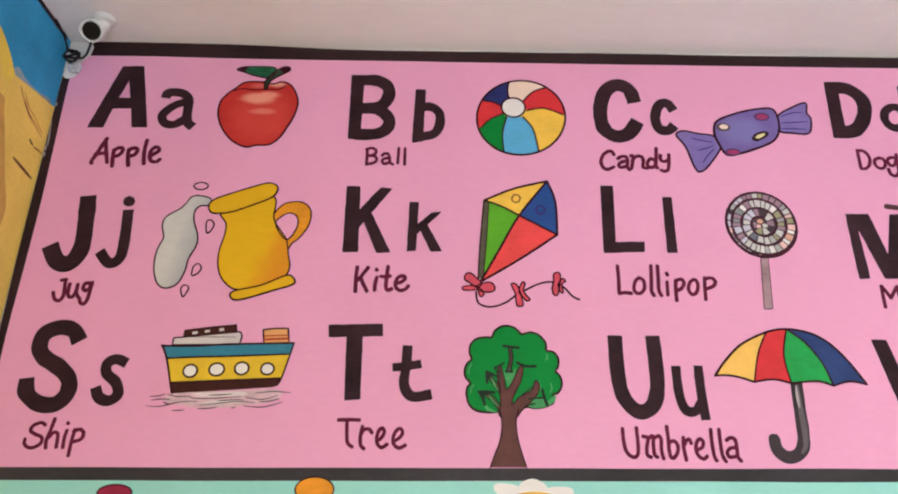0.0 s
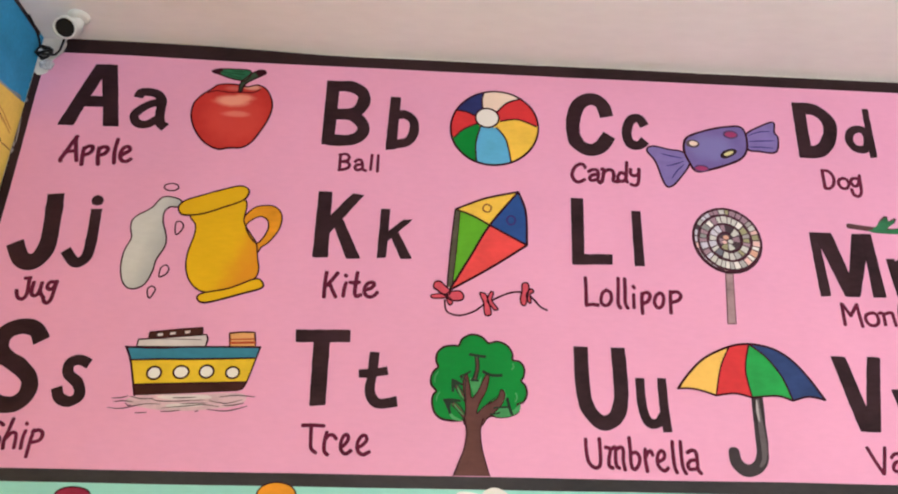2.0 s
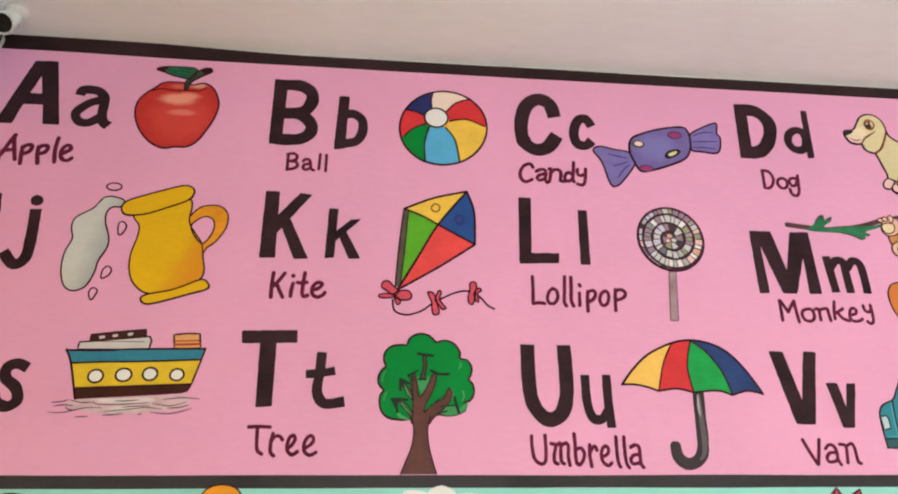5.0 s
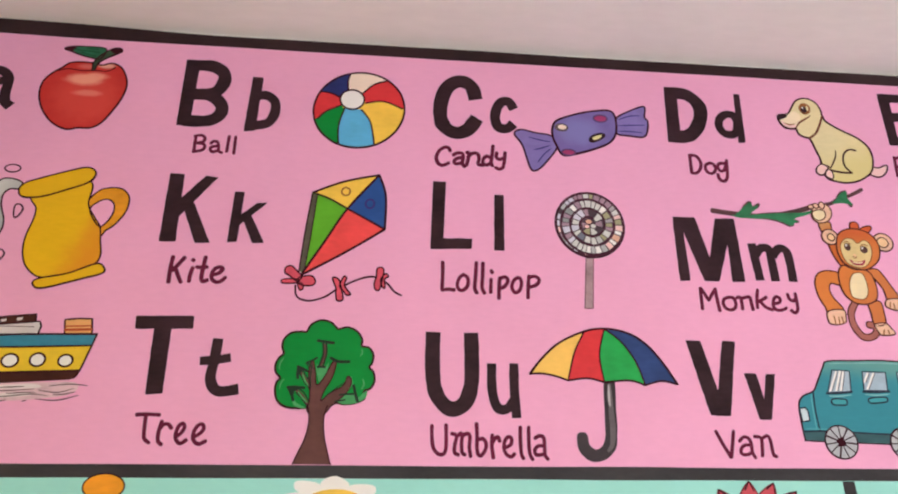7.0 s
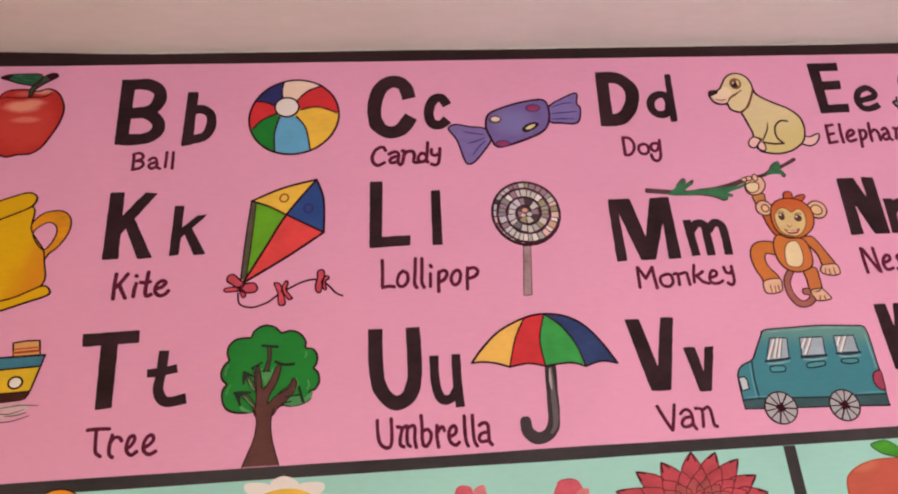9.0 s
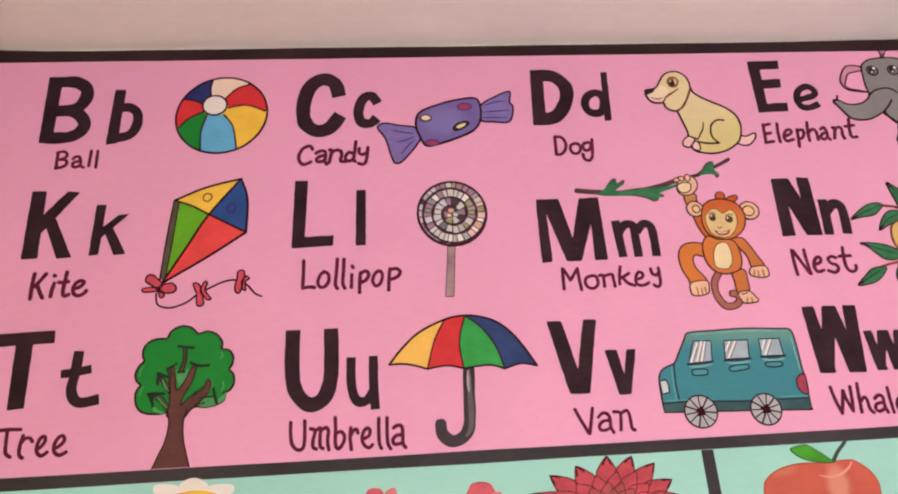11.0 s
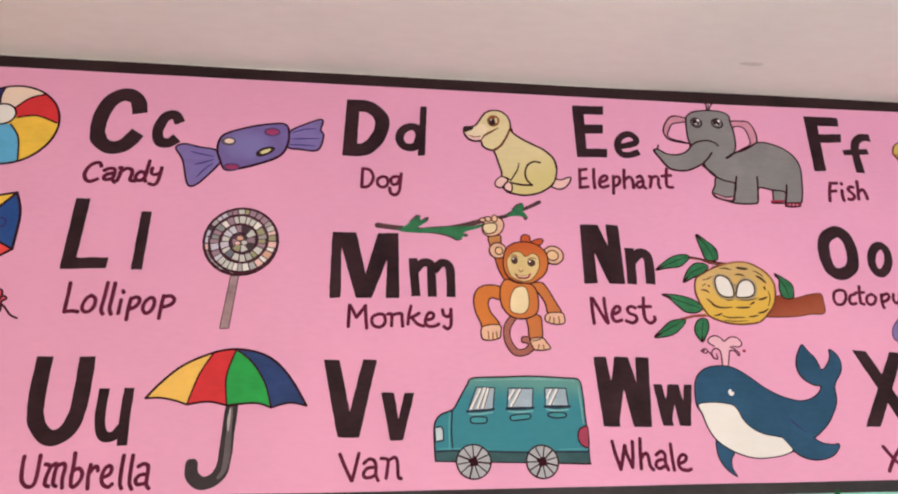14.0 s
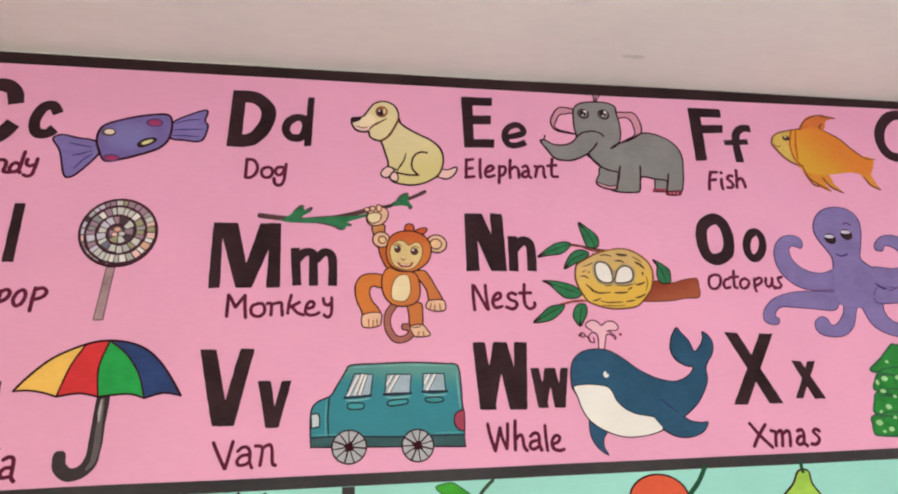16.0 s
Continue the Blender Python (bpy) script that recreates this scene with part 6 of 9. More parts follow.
fill(painted_elephant, "head", ELEPHANTGREY, [(-11.6, 11.3), (-10.9, 13.9), (-8.3, 15.8), (-3.4, 16.6), (1.3, 16.4), (3.8, 15), (3.9, 12.4), (4.3, 9), (4.1, 4.5), (2.9, 0.8), (0.2, -1.5), (-3.9, -3.8), (-8.4, -3.6), (-11.4, -5.4), (-14.8, -6.6), (-18.6, -6.5), (-20.7, -5.4), (-22.7, -2.3), (-24.3, 0.3), (-23.1, 0.8), (-22, 0.3), (-20.1, -0.8), (-17.1, -1), (-14, 0), (-11.7, 2.4), (-12, 6.1)], 4, 0)
stroke(painted_elephant, "head_line", LINE, [(0.2, -1.3), (3, 1), (4.1, 4.5), (4.3, 9), (3.9, 12.4), (3.8, 15), (1.3, 16.4), (-3.4, 16.6), (-8.3, 15.8), (-10.9, 13.9), (-11.6, 11.3), (-12, 6.1), (-11.7, 2.4), (-14, 0), (-17.1, -1), (-20.1, -0.8), (-22, 0.3), (-23.2, 0.8), (-24.3, 0.3), (-22.7, -2.3), (-20.7, -5.4), (-18.6, -6.5), (-14.8, -6.6), (-11.4, -5.4), (-8.3, -3.6)], 0.53, 5)
stroke(painted_elephant, "trunk_tip", LINE, [(-24.2, 0.3), (-22.9, 1.2), (-22.5, 2.4)], 0.48, 5.2)
disc(painted_elephant, "eye_rim", INK, -8, 11.6, 2.09, 2.02, 5, 0)
disc(painted_elephant, "eye", ELEPHANTGREY, -8.1, 11.6, 1.51, 1.44, 5.6, 0)
disc(painted_elephant, "pupil", INK, -8.3, 11.6, 1.15, 1.30, 6.2, 0)
disc(painted_elephant, "eye_glint", WHITE, -7.3, 12.5, 0.51, 0.43, 7, 0)
disc(painted_elephant, "eye_glint", MILK, -8.3, 11, 0.43, 0.29, 7, 0)
disc(painted_elephant, "eye_rim", INK, -0.8, 11.7, 2.11, 2.03, 5, 0)
disc(painted_elephant, "eye", ELEPHANTGREY, -0.9, 11.7, 1.52, 1.45, 5.6, 0)
disc(painted_elephant, "pupil", INK, -1.1, 11.8, 1.16, 1.31, 6.2, 0)
disc(painted_elephant, "eye_glint", WHITE, -0.1, 12.6, 0.51, 0.44, 7, 0)
disc(painted_elephant, "eye_glint", MILK, -1.1, 11.1, 0.43, 0.29, 7, 0)
stroke(painted_elephant, "mouth", LINE, [(-11.7, 2.4), (-9.3, 4.1), (-5.6, 4.9), (-3.2, 4.2), (-2.1, 3.1)], 0.56, 5.4)
stroke(painted_elephant, "jaw", LINE, [(-4.8, 0.4), (-6.4, -1.7), (-8.4, -3.6)], 0.60, 5.4)
stroke(painted_elephant, "jaw", LINE, [(-8.4, -3.6), (-7.5, -5.6), (-5.3, -7.9)], 0.55, 5.5)
stroke(painted_elephant, "cheek", LINE, [(-0.3, -1.5), (2.9, 0.6), (7.2, 2.2), (10.7, 4.4)], 0.63, 5.6)
stroke(painted_elephant, "hair", LINE, [(-3.4, 16.5), (-3.2, 18.4), (-3.5, 19.9)], 0.44, 2)
stroke(painted_elephant, "hair", LINE, [(-2.8, 16.7), (-1.8, 18.4), (-0.8, 19.7)], 0.44, 2.2)
stroke(painted_elephant, "hair", GREYLINE, [(-3.1, 16.7), (-2.5, 18.4), (-2.3, 19.8)], 0.37, 2.4)

# ---- fish ----
FISHFIN = paint("fish_fin_paint", (0.58, 0.15, 0.035), 0.5, 0.2, 14)
FISHFIN2 = paint("fish_tail_paint", (0.66, 0.25, 0.035), 0.5, 0.2, 14)
FISHFACE = paint("fish_face_paint", (0.60, 0.40, 0.10), 0.5, 0.15, 20)
FISHGOLD = blended("fish_gold_paint", (0.66, 0.20, 0.030), (0.64, 0.33, 0.035), (4.344, 2.769), (4.203, 2.654))

painted_fish = mural("painted_fish", "painted orange fish with long fins", 4.277, 2.726)
fill(painted_fish, "fin", FISHFIN, [(-6.3, 8), (-3.3, 12.6), (-0.2, 14.5), (4.6, 15.1), (9.8, 14.1), (5.8, 12.7), (3, 8.5)], 1)
fill(painted_fish, "fin", FISHFIN2, [(-9.2, -6.9), (-8.7, -11.4), (-5.7, -13.9), (-1.2, -16.1), (-3.4, -11.2), (-1.9, -13.4), (1.2, -15.5), (3.8, -16.7), (1.1, -13.3), (-0.8, -8.8)], 1)
fill(painted_fish, "tail", FISHFIN2, [(15.1, -2.1), (20.2, -2.9), (17.3, -8.6), (18, -12.7), (18.9, -15), (15.1, -12.3), (13.1, -9.1)], 1)
fill(painted_fish, "body", FISHGOLD, [(-18.7, 2.7), (-16.7, 4.7), (-13.3, 6.1), (-9, 7.9), (-5, 8.6), (-0.9, 9.5), (2.8, 9), (7.3, 6.3), (11.4, 2.1), (16.2, -2.2), (19.4, -3.1), (18.3, -7), (15.3, -9.4), (9.5, -8.4), (3.2, -9.2), (-3, -9.8), (-8.6, -8.6), (-12.7, -4.9), (-16.2, -1.6), (-18.5, 0.6)], 2.2)
stroke(painted_fish, "fish_line", BARKLINE, [(2.8, 8.7), (6, 7), (9.2, 4.8), (12.6, 1), (16.9, -2.4), (20.8, -2.7)], 0.55, 4, taper=True)
stroke(painted_fish, "fish_line", BARKLINE, [(-9, -8.7), (-7.7, -11.7), (-3.7, -14.5), (-0.9, -16.1)], 0.51, 4, taper=True)
stroke(painted_fish, "fish_line", BARKLINE, [(-2.9, -10.8), (-0.7, -14.4), (3.8, -16.7)], 0.52, 4, taper=True)
stroke(painted_fish, "fish_line", BARKLINE, [(13.9, -10.2), (15.5, -13.2), (18.9, -15)], 0.53, 4, taper=True)
stroke(painted_fish, "fish_line", BARKLINE, [(4.4, 14.5), (7.5, 14.3), (9.9, 13.9)], 0.56, 4, taper=True)
fill(painted_fish, "face", FISHFACE, [(-18.8, 2.7), (-17.4, 5.1), (-14.4, 6.5), (-10.8, 7.5), (-9.9, 7.4), (-11.7, 2.3), (-11.9, -2.8), (-10.6, -5.9), (-12.5, -5.5), (-15.7, -2.6), (-18.5, 1.3)], 3.2, 0)
stroke(painted_fish, "gill", REDLINE, [(-9.9, 7.7), (-11.8, 2.3), (-11.9, -2.8), (-10, -6.6)], 0.63, 4.2)
stroke(painted_fish, "gill", REDLINE, [(-7.9, 8.1), (-9.6, 2), (-10.5, -4.5)], 0.63, 4.2, taper=True)
stroke(painted_fish, "fish_line", BARKLINE, [(-18.9, 2.2), (-17.7, 4.9), (-14.9, 6.7), (-11.1, 7.7), (-5.6, 8.8)], 0.50, 4)
stroke(painted_fish, "fish_line", BARKLINE, [(-5.9, 8.9), (-3.2, 12.2), (1.3, 14.5), (5, 15)], 0.47, 4)
stroke(painted_fish, "fish_line", BARKLINE, [(-18.9, 1.8), (-15.9, -2.8), (-12.5, -5.6), (-9.4, -6.3)], 0.53, 4)
stroke(painted_fish, "fish_line", BARKLINE, [(-9.4, -6.3), (-8.8, -10.1), (-7.3, -13.5), (-5.2, -14.5)], 0.45, 4)
stroke(painted_fish, "mouth", BARKLINE, [(-18.3, 1.9), (-17, 0.9), (-15.6, 1.4)], 0.38, 4, taper=True)
disc(painted_fish, "eye", INK, -12.7, 4.5, 1.47, 1.01, 4.4, 0)
disc(painted_fish, "eye_glint", OLIVE, -13, 4.9, 0.47, 0.31, 5, 0)
stroke(painted_fish, "scale", BARKLINE, [(3.7, 11.2), (2.3, 10.2), (2.3, 9)], 0.48, 4)

# ---- monkey ----
MONKEYCOAT = blended("monkey_coat_paint", (0.64, 0.19, 0.042), (0.54, 0.165, 0.055), (2.70, 2.23), (2.90, 2.14))
MONKEYHEAD = blended("monkey_head_paint", (0.57, 0.115, 0.03), (0.62, 0.18, 0.045), (2.80, 2.385), (2.80, 2.31))
MONKEYARM = blended("monkey_arm_paint", (0.60, 0.27, 0.10), (0.53, 0.12, 0.025), (2.71, 2.42), (2.74, 2.32))
MONKEYLINE = paint("monkey_line_paint", (0.075, 0.014, 0.012), 0.5, 0.3, 20)
MONKEYFACE = paint("monkey_face_paint", (0.70, 0.52, 0.25), 0.5, 0.1, 20)
MONKEYPALE = paint("monkey_pale_paint", (0.78, 0.47, 0.33), 0.5, 0.12, 20)

painted_monkey = mural("painted_monkey", "painted orange monkey hanging from a green branch", 2.784, 2.269)
stroke(painted_monkey, "branch", BRANCH, [(-40.9, 16.1), (-35.9, 15.5), (-30.5, 15), (-25, 15), (-19.4, 15.9), (-13.8, 17.3), (-8.7, 19.2)], 1.57, 1)
stroke(painted_monkey, "branch", BRANCH, [(-5.9, 19.5), (-3.2, 20.2), (-0.7, 21.8), (2.1, 22.6), (5.1, 24), (7.3, 25.2)], 1.14, 1.1)
fill(painted_monkey, "moss", LEAF, [(-35.2, 15), (-30.5, 14.8), (-25, 14.7), (-22.3, 15), (-22.4, 14), (-27.8, 14), (-33.3, 14.2)], 2, 0)
fill(painted_monkey, "leaf", LEAF, [(-33.9, 15.1), (-32.3, 16.6), (-30.8, 18.2), (-29.5, 19.2), (-28.5, 18.8), (-28.3, 18), (-26.5, 18.8), (-26.7, 17.7), (-28.7, 16.2), (-30.5, 14.8)], 2.3, 0)
fill(painted_monkey, "leaf", LEAF, [(-30.8, 15), (-23.7, 15.8), (-17.6, 16.3), (-13.1, 16.6), (-9.6, 17.7), (-9, 17.2), (-12, 15.9), (-14.9, 15), (-16.2, 14.2), (-15.1, 13.6), (-16.4, 13.1), (-16.7, 12.4), (-18.2, 12.1), (-19.8, 12.9), (-22.4, 13.7), (-26.5, 14.3), (-30.8, 14.4)], 2.5, 0)
fill(painted_monkey, "leaf", LEAF, [(-3.1, 20), (-1.5, 21.6), (-0.9, 22.6), (0.2, 23.7), (2, 24.5), (2.3, 23.6), (1.9, 22.3), (2.6, 21.1), (3.2, 20), (2.5, 19.2), (1.7, 20.1), (-0.5, 20.3)], 2.5, 0)
stroke(painted_monkey, "leaf_tip", BRANCH, [(-26.5, 14.3), (-22.4, 13.7), (-19.8, 12.9), (-18.2, 12), (-16.7, 12.3)], 0.40, 3.4, taper=True)
stroke(painted_monkey, "leaf_tip", BRANCH, [(-16.2, 14.2), (-15, 13.6), (-16, 13.1)], 0.35, 3.4, taper=True)
stroke(painted_monkey, "leaf_tip", BRANCH, [(-28.6, 15.4), (-23.7, 16), (-17.6, 16.5), (-13.1, 17.1)], 0.35, 3.4, taper=True)
stroke(painted_monkey, "leaf_tip", BRANCH, [(-1.4, 22.2), (0.1, 23.8), (2, 24.6)], 0.48, 3.4, taper=True)
stroke(painted_monkey, "leaf_tip", BRANCH, [(1.9, 20.2), (2.5, 19.3), (3.3, 20)], 0.54, 3.4, taper=True)
stroke(painted_monkey, "leaf_tip", BRANCH, [(-31.7, 17.4), (-29.5, 19.4), (-28.4, 19.2)], 0.50, 3.4, taper=True)
stroke(painted_monkey, "leaf_tip", BRANCH, [(-28.2, 18), (-26.3, 18.9), (-26.9, 17.4)], 0.51, 3.4, taper=True)
stroke(painted_monkey, "tail_edge", MONKEYLINE, [(-3.3, -11), (-5.2, -14), (-5.2, -17.8), (-3.3, -20.8), (-0.6, -20.8), (1.2, -19.2), (0.8, -17.7), (-0.8, -17.4)], 2.20, 0.8)
stroke(painted_monkey, "tail", TAILBROWN, [(-3.3, -11), (-5.2, -14), (-5.2, -17.8), (-3.3, -20.8), (-0.6, -20.8), (1.2, -19.2), (0.8, -17.7), (-0.7, -17.4)], 1.48, 1.2)
fill(painted_monkey, "leg", MONKEYCOAT, [(-6, -2.4), (-9.7, -1.6), (-12.7, -2.7), (-14.1, -5.6), (-13.8, -9.5), (-12.5, -12.6), (-11.9, -13.9), (-7.6, -13.4), (-7.8, -12), (-9.6, -9.5), (-10.1, -7), (-9.1, -5.4), (-6.4, -5.8)], 1.4, 0.42, True, MONKEYLINE)
fill(painted_monkey, "foot", MONKEYPALE, [(-12, -13.8), (-7.3, -13.3), (-7.1, -15.6), (-7.5, -16.9), (-9.2, -17.5), (-11, -17.6), (-12.4, -16.9)], 2, 0.38, True, MONKEYLINE)
fill(painted_monkey, "leg", MONKEYCOAT, [(0.6, -10.6), (4.2, -10.5), (4.6, -13.4), (4.2, -17), (1, -17.4), (0.7, -14)], 1.5, 0.41, True, MONKEYLINE)
fill(painted_monkey, "foot", MONKEYPALE, [(0.9, -17.3), (4.2, -16.8), (5.7, -18.4), (6.4, -19.8), (4.7, -20.3), (2.3, -20.3), (1.6, -19.6)], 2, 0.38, True, MONKEYLINE)
fill(painted_monkey, "arm", MONKEYCOAT, [(2.1, -1.2), (5.5, -0.6), (7.1, -2.3), (8.7, -5.5), (10.6, -9.6), (8.9, -10.2), (6.7, -9.8), (6.1, -6.7), (4.4, -3.8)], 1.4, 0.42, True, MONKEYLINE)
fill(painted_monkey, "hand", MONKEYPALE, [(6.6, -9.8), (10.6, -9.6), (11.3, -11.3), (10.8, -12.7), (8.1, -12.9), (5.7, -11.8)], 2, 0.39, True, MONKEYLINE)
fill(painted_monkey, "arm", MONKEYARM, [(-9, 12.8), (-8.5, 10.3), (-7.4, 6.7), (-6.5, 3.1), (-4.7, -0.1), (-2.9, 2), (-4.1, 4.9), (-5, 8.5), (-5.3, 11.9), (-5.4, 13.7), (-8.1, 13.8)], 1.7, 0.43, True, MONKEYLINE)
fill(painted_monkey, "hand", MONKEYPALE, [(-10.5, 16.4), (-10.4, 14.8), (-9.2, 13.6), (-7.5, 13.5), (-5.8, 14.2), (-4.6, 15.6), (-4.1, 17.4), (-4.7, 19), (-6.3, 19.8), (-8.1, 19.4), (-10.1, 19), (-10.6, 18.1), (-10, 17.5)], 2.6, 0.41, True, MONKEYLINE)
fill(painted_monkey, "palm", CREAM, [(-10.1, 17), (-8, 17.7), (-6.3, 17.2), (-6.7, 15.1), (-8.8, 14.2), (-10.2, 15.2)], 3.2, 0.36, True, MONKEYLINE)
disc(painted_monkey, "finger", MONKEYPALE, -10.3, 18.6, 0.89, 0.66, 3.6, 0.36, line=MONKEYLINE)
disc(painted_monkey, "finger", MONKEYPALE, -8.7, 19, 0.90, 0.78, 3.6, 0.36, line=MONKEYLINE)
disc(painted_monkey, "finger", MONKEYPALE, -6.8, 19.2, 0.84, 1.14, 3.6, 0.36, line=MONKEYLINE)
stroke(painted_monkey, "crease", OCHRELINE, [(-10.6, -15.2), (-10.5, -17.3)], 0.32, 4, smooth=False)
stroke(painted_monkey, "crease", OCHRELINE, [(-9.3, -15.5), (-9.4, -17.4)], 0.32, 4, smooth=False)
stroke(painted_monkey, "crease", OCHRELINE, [(-8.3, -15.3), (-8.2, -17.1)], 0.32, 4, smooth=False)
stroke(painted_monkey, "crease", OCHRELINE, [(7.2, -10.7), (6.7, -12.5)], 0.33, 4, smooth=False)
stroke(painted_monkey, "crease", OCHRELINE, [(8.2, -11), (8.1, -12.8)], 0.33, 4, smooth=False)
stroke(painted_monkey, "crease", OCHRELINE, [(9.6, -10.7), (9.7, -12.7)], 0.33, 4, smooth=False)
stroke(painted_monkey, "crease", OCHRELINE, [(3.3, -18.8), (2.9, -20.1)], 0.32, 4, smooth=False)
stroke(painted_monkey, "crease", OCHRELINE, [(4.5, -18.9), (4.6, -20.1)], 0.32, 4, smooth=False)
fill(painted_monkey, "torso", MONKEYCOAT, [(-4.4, 0.2), (-1.4, -0.9), (2.4, -1.2), (3.9, -3.2), (4.2, -7.2), (3.1, -10.1), (0, -11.4), (-3.2, -11.1), (-5.5, -9.2), (-6.6, -6.1), (-6.3, -2.1)], 3, 0.42, True, MONKEYLINE)
fill(painted_monkey, "belly", CREAM, [(-1.5, -2.1), (0.7, -2.1), (1.5, -4.4), (1.3, -7.8), (-0.1, -9.8), (-2, -10), (-3.9, -9.1), (-3.9, -6.1), (-3, -3.5)], 4.4, 0.34, True, OCHRELINE)
disc(painted_monkey, "ear", MONKEYPALE, -6.4, 9, 2.50, 2.44, 3, 0.43, line=MONKEYLINE)
disc(painted_monkey, "ear_hollow", TAN, -6.1, 8.9, 1.10, 1.16, 3.8, 0.35, line=MONKEYLINE)
disc(painted_monkey, "ear", MONKEYPALE, 9.8, 7.9, 3.01, 2.84, 3, 0.43, line=MONKEYLINE)
disc(painted_monkey, "ear_hollow", TAN, 9.6, 7.8, 1.71, 1.59, 3.8, 0.35, line=MONKEYLINE)
fill(painted_monkey, "hair", ORANGE3, [(0.7, 11.5), (0.8, 13.6), (2.1, 14.2), (3.3, 13.5), (2.9, 11.6)], 3.6, 0.39, True, MONKEYLINE)
fill(painted_monkey, "hair", ORANGE3, [(3.1, 11.4), (4.7, 12.6), (6.8, 13), (7.1, 12.1), (5.7, 10.9)], 3.8, 0.39, True, MONKEYLINE)
fill(painted_monkey, "head", MONKEYHEAD, [(-3.8, 9.8), (-1.5, 11.4), (1.7, 11.9), (5.1, 11.1), (7.4, 9), (8.1, 6.3), (7.5, 3.3), (6, 1.2), (3.3, -0.6), (0.5, -1), (-2.2, -0.3), (-4.3, 1.4), (-5.1, 4.3), (-4.8, 7.3)], 4.4, 0.43, True, MONKEYLINE)
fill(painted_monkey, "face", MONKEYFACE, [(-3.4, 7.3), (-1.6, 8.7), (0.3, 8.5), (1.6, 7.3), (3.7, 8.3), (5.3, 7.2), (5.4, 4.4), (4, 1.5), (1.7, -0.3), (-0.8, -0.2), (-3.1, 1.1), (-4, 3.8), (-4, 5.8)], 5.6, 0.35, True, OCHRELINE)
disc(painted_monkey, "eye", BROWN, -1.8, 6, 0.98, 1.22, 6.8, 0)
disc(painted_monkey, "eye_glint", WHITE, -2.1, 6.5, 0.29, 0.29, 7.6, 0)
disc(painted_monkey, "eye", BROWN, 3.1, 5.3, 1.16, 1.16, 6.8, 0)
disc(painted_monkey, "eye_glint", WHITE, 2.7, 5.7, 0.29, 0.29, 7.6, 0)
stroke(painted_monkey, "brow", OCHRELINE, [(-3.1, 7), (-1.7, 7.7), (-0.6, 6.8)], 0.35, 6.8, taper=True)
stroke(painted_monkey, "brow", OCHRELINE, [(2, 6.3), (3.3, 6.9), (4.7, 6.5)], 0.35, 6.8, taper=True)
disc(painted_monkey, "nose", TAN, -0.2, 3.3, 0.52, 0.63, 6.6, 0)
stroke(painted_monkey, "nose_line", OCHRELINE, [(-0.7, 3.1), (-0.3, 2.5), (0.3, 2.9)], 0.29, 7)
fill(painted_monkey, "mouth", MAROON, [(-2, 2), (-0.7, 1.4), (1.2, 1.5), (2.7, 2), (1.8, 0.5), (-0.2, 0.3), (-1.4, 0.7)], 6.6, 0)
stroke(painted_monkey, "teeth", CREAM, [(-1.1, 1.2), (0.4, 1), (1.7, 1.3)], 0.34, 7.4)
stroke(painted_monkey, "chin", OCHRELINE, [(-1.4, -0.2), (0.3, -0.6), (1.7, -0.1)], 0.28, 6.8, taper=True)

# ---- nest ----
NESTSTRAW = blended("nest_straw_paint", (0.62, 0.40, 0.16), (0.72, 0.44, 0.075), (3.42, 2.31), (3.44, 2.20), vary=0.16)
STRAWGREY = paint("grey_straw_paint", (0.40, 0.31, 0.20), 0.5, 0.2, 20)
BOUGH = blended("bough_paint", (0.26, 0.045, 0.02), (0.36, 0.09, 0.045), (3.60, 2.24), (3.62, 2.17))

painted_nest = mural("painted_nest", "painted straw nest with two white eggs on a branch", 3.420, 2.241)
fill(painted_nest, "bough", BOUGH, [(12.6, -0.9), (16.1, -1.6), (19.3, -1.3), (22.6, -0.4), (26.2, 0.2), (27.4, -0.1), (27.5, -2.1), (26.8, -5.9), (22.4, -6.3), (17.3, -7.1), (9, -7.3), (7.7, -6.4)], 1, 0.37, True, BARKLINE)
stroke(painted_nest, "twig", BARK, [(-13.4, 10.9), (-9.5, 10.6), (-5.4, 9.7), (0, 9.1)], 0.68, 1)
stroke(painted_nest, "twig_line", LINE, [(-14.7, 11.9), (-12.7, 11.3), (-8.9, 10.7), (-3.6, 9.6), (0, 9.3)], 0.37, 1.6)
stroke(painted_nest, "twig_line", LINE, [(-8.4, 10.2), (-5.5, 9.1), (-1.3, 8.8)], 0.31, 1.7)
stroke(painted_nest, "twig", BARK, [(-18.1, -8.3), (-13.9, -7.3), (-9.4, -7)], 0.76, 1)
stroke(painted_nest, "twig", TAN, [(-12.1, -4.6), (-11, -5.9), (-9.7, -6.9)], 0.59, 1.2)
fill(painted_nest, "leaf", LEAF, [(-23.2, 6.8), (-20.9, 8.9), (-17.3, 11.2), (-13.8, 11.9), (-12.2, 11.2), (-13.7, 9.3), (-16, 7.9), (-19.7, 7.4)], 2, 0.36)
stroke(painted_nest, "vein", DARKGREEN, [(-23.2, 6.8), (-18.2, 9.1), (-12.8, 11.2)], 0.36, 3, taper=True)
stroke(painted_nest, "leaf_tip", LINE, [(-23.2, 6.8), (-22, 7.4), (-20.7, 8)], 0.67, 3.4, taper=True)
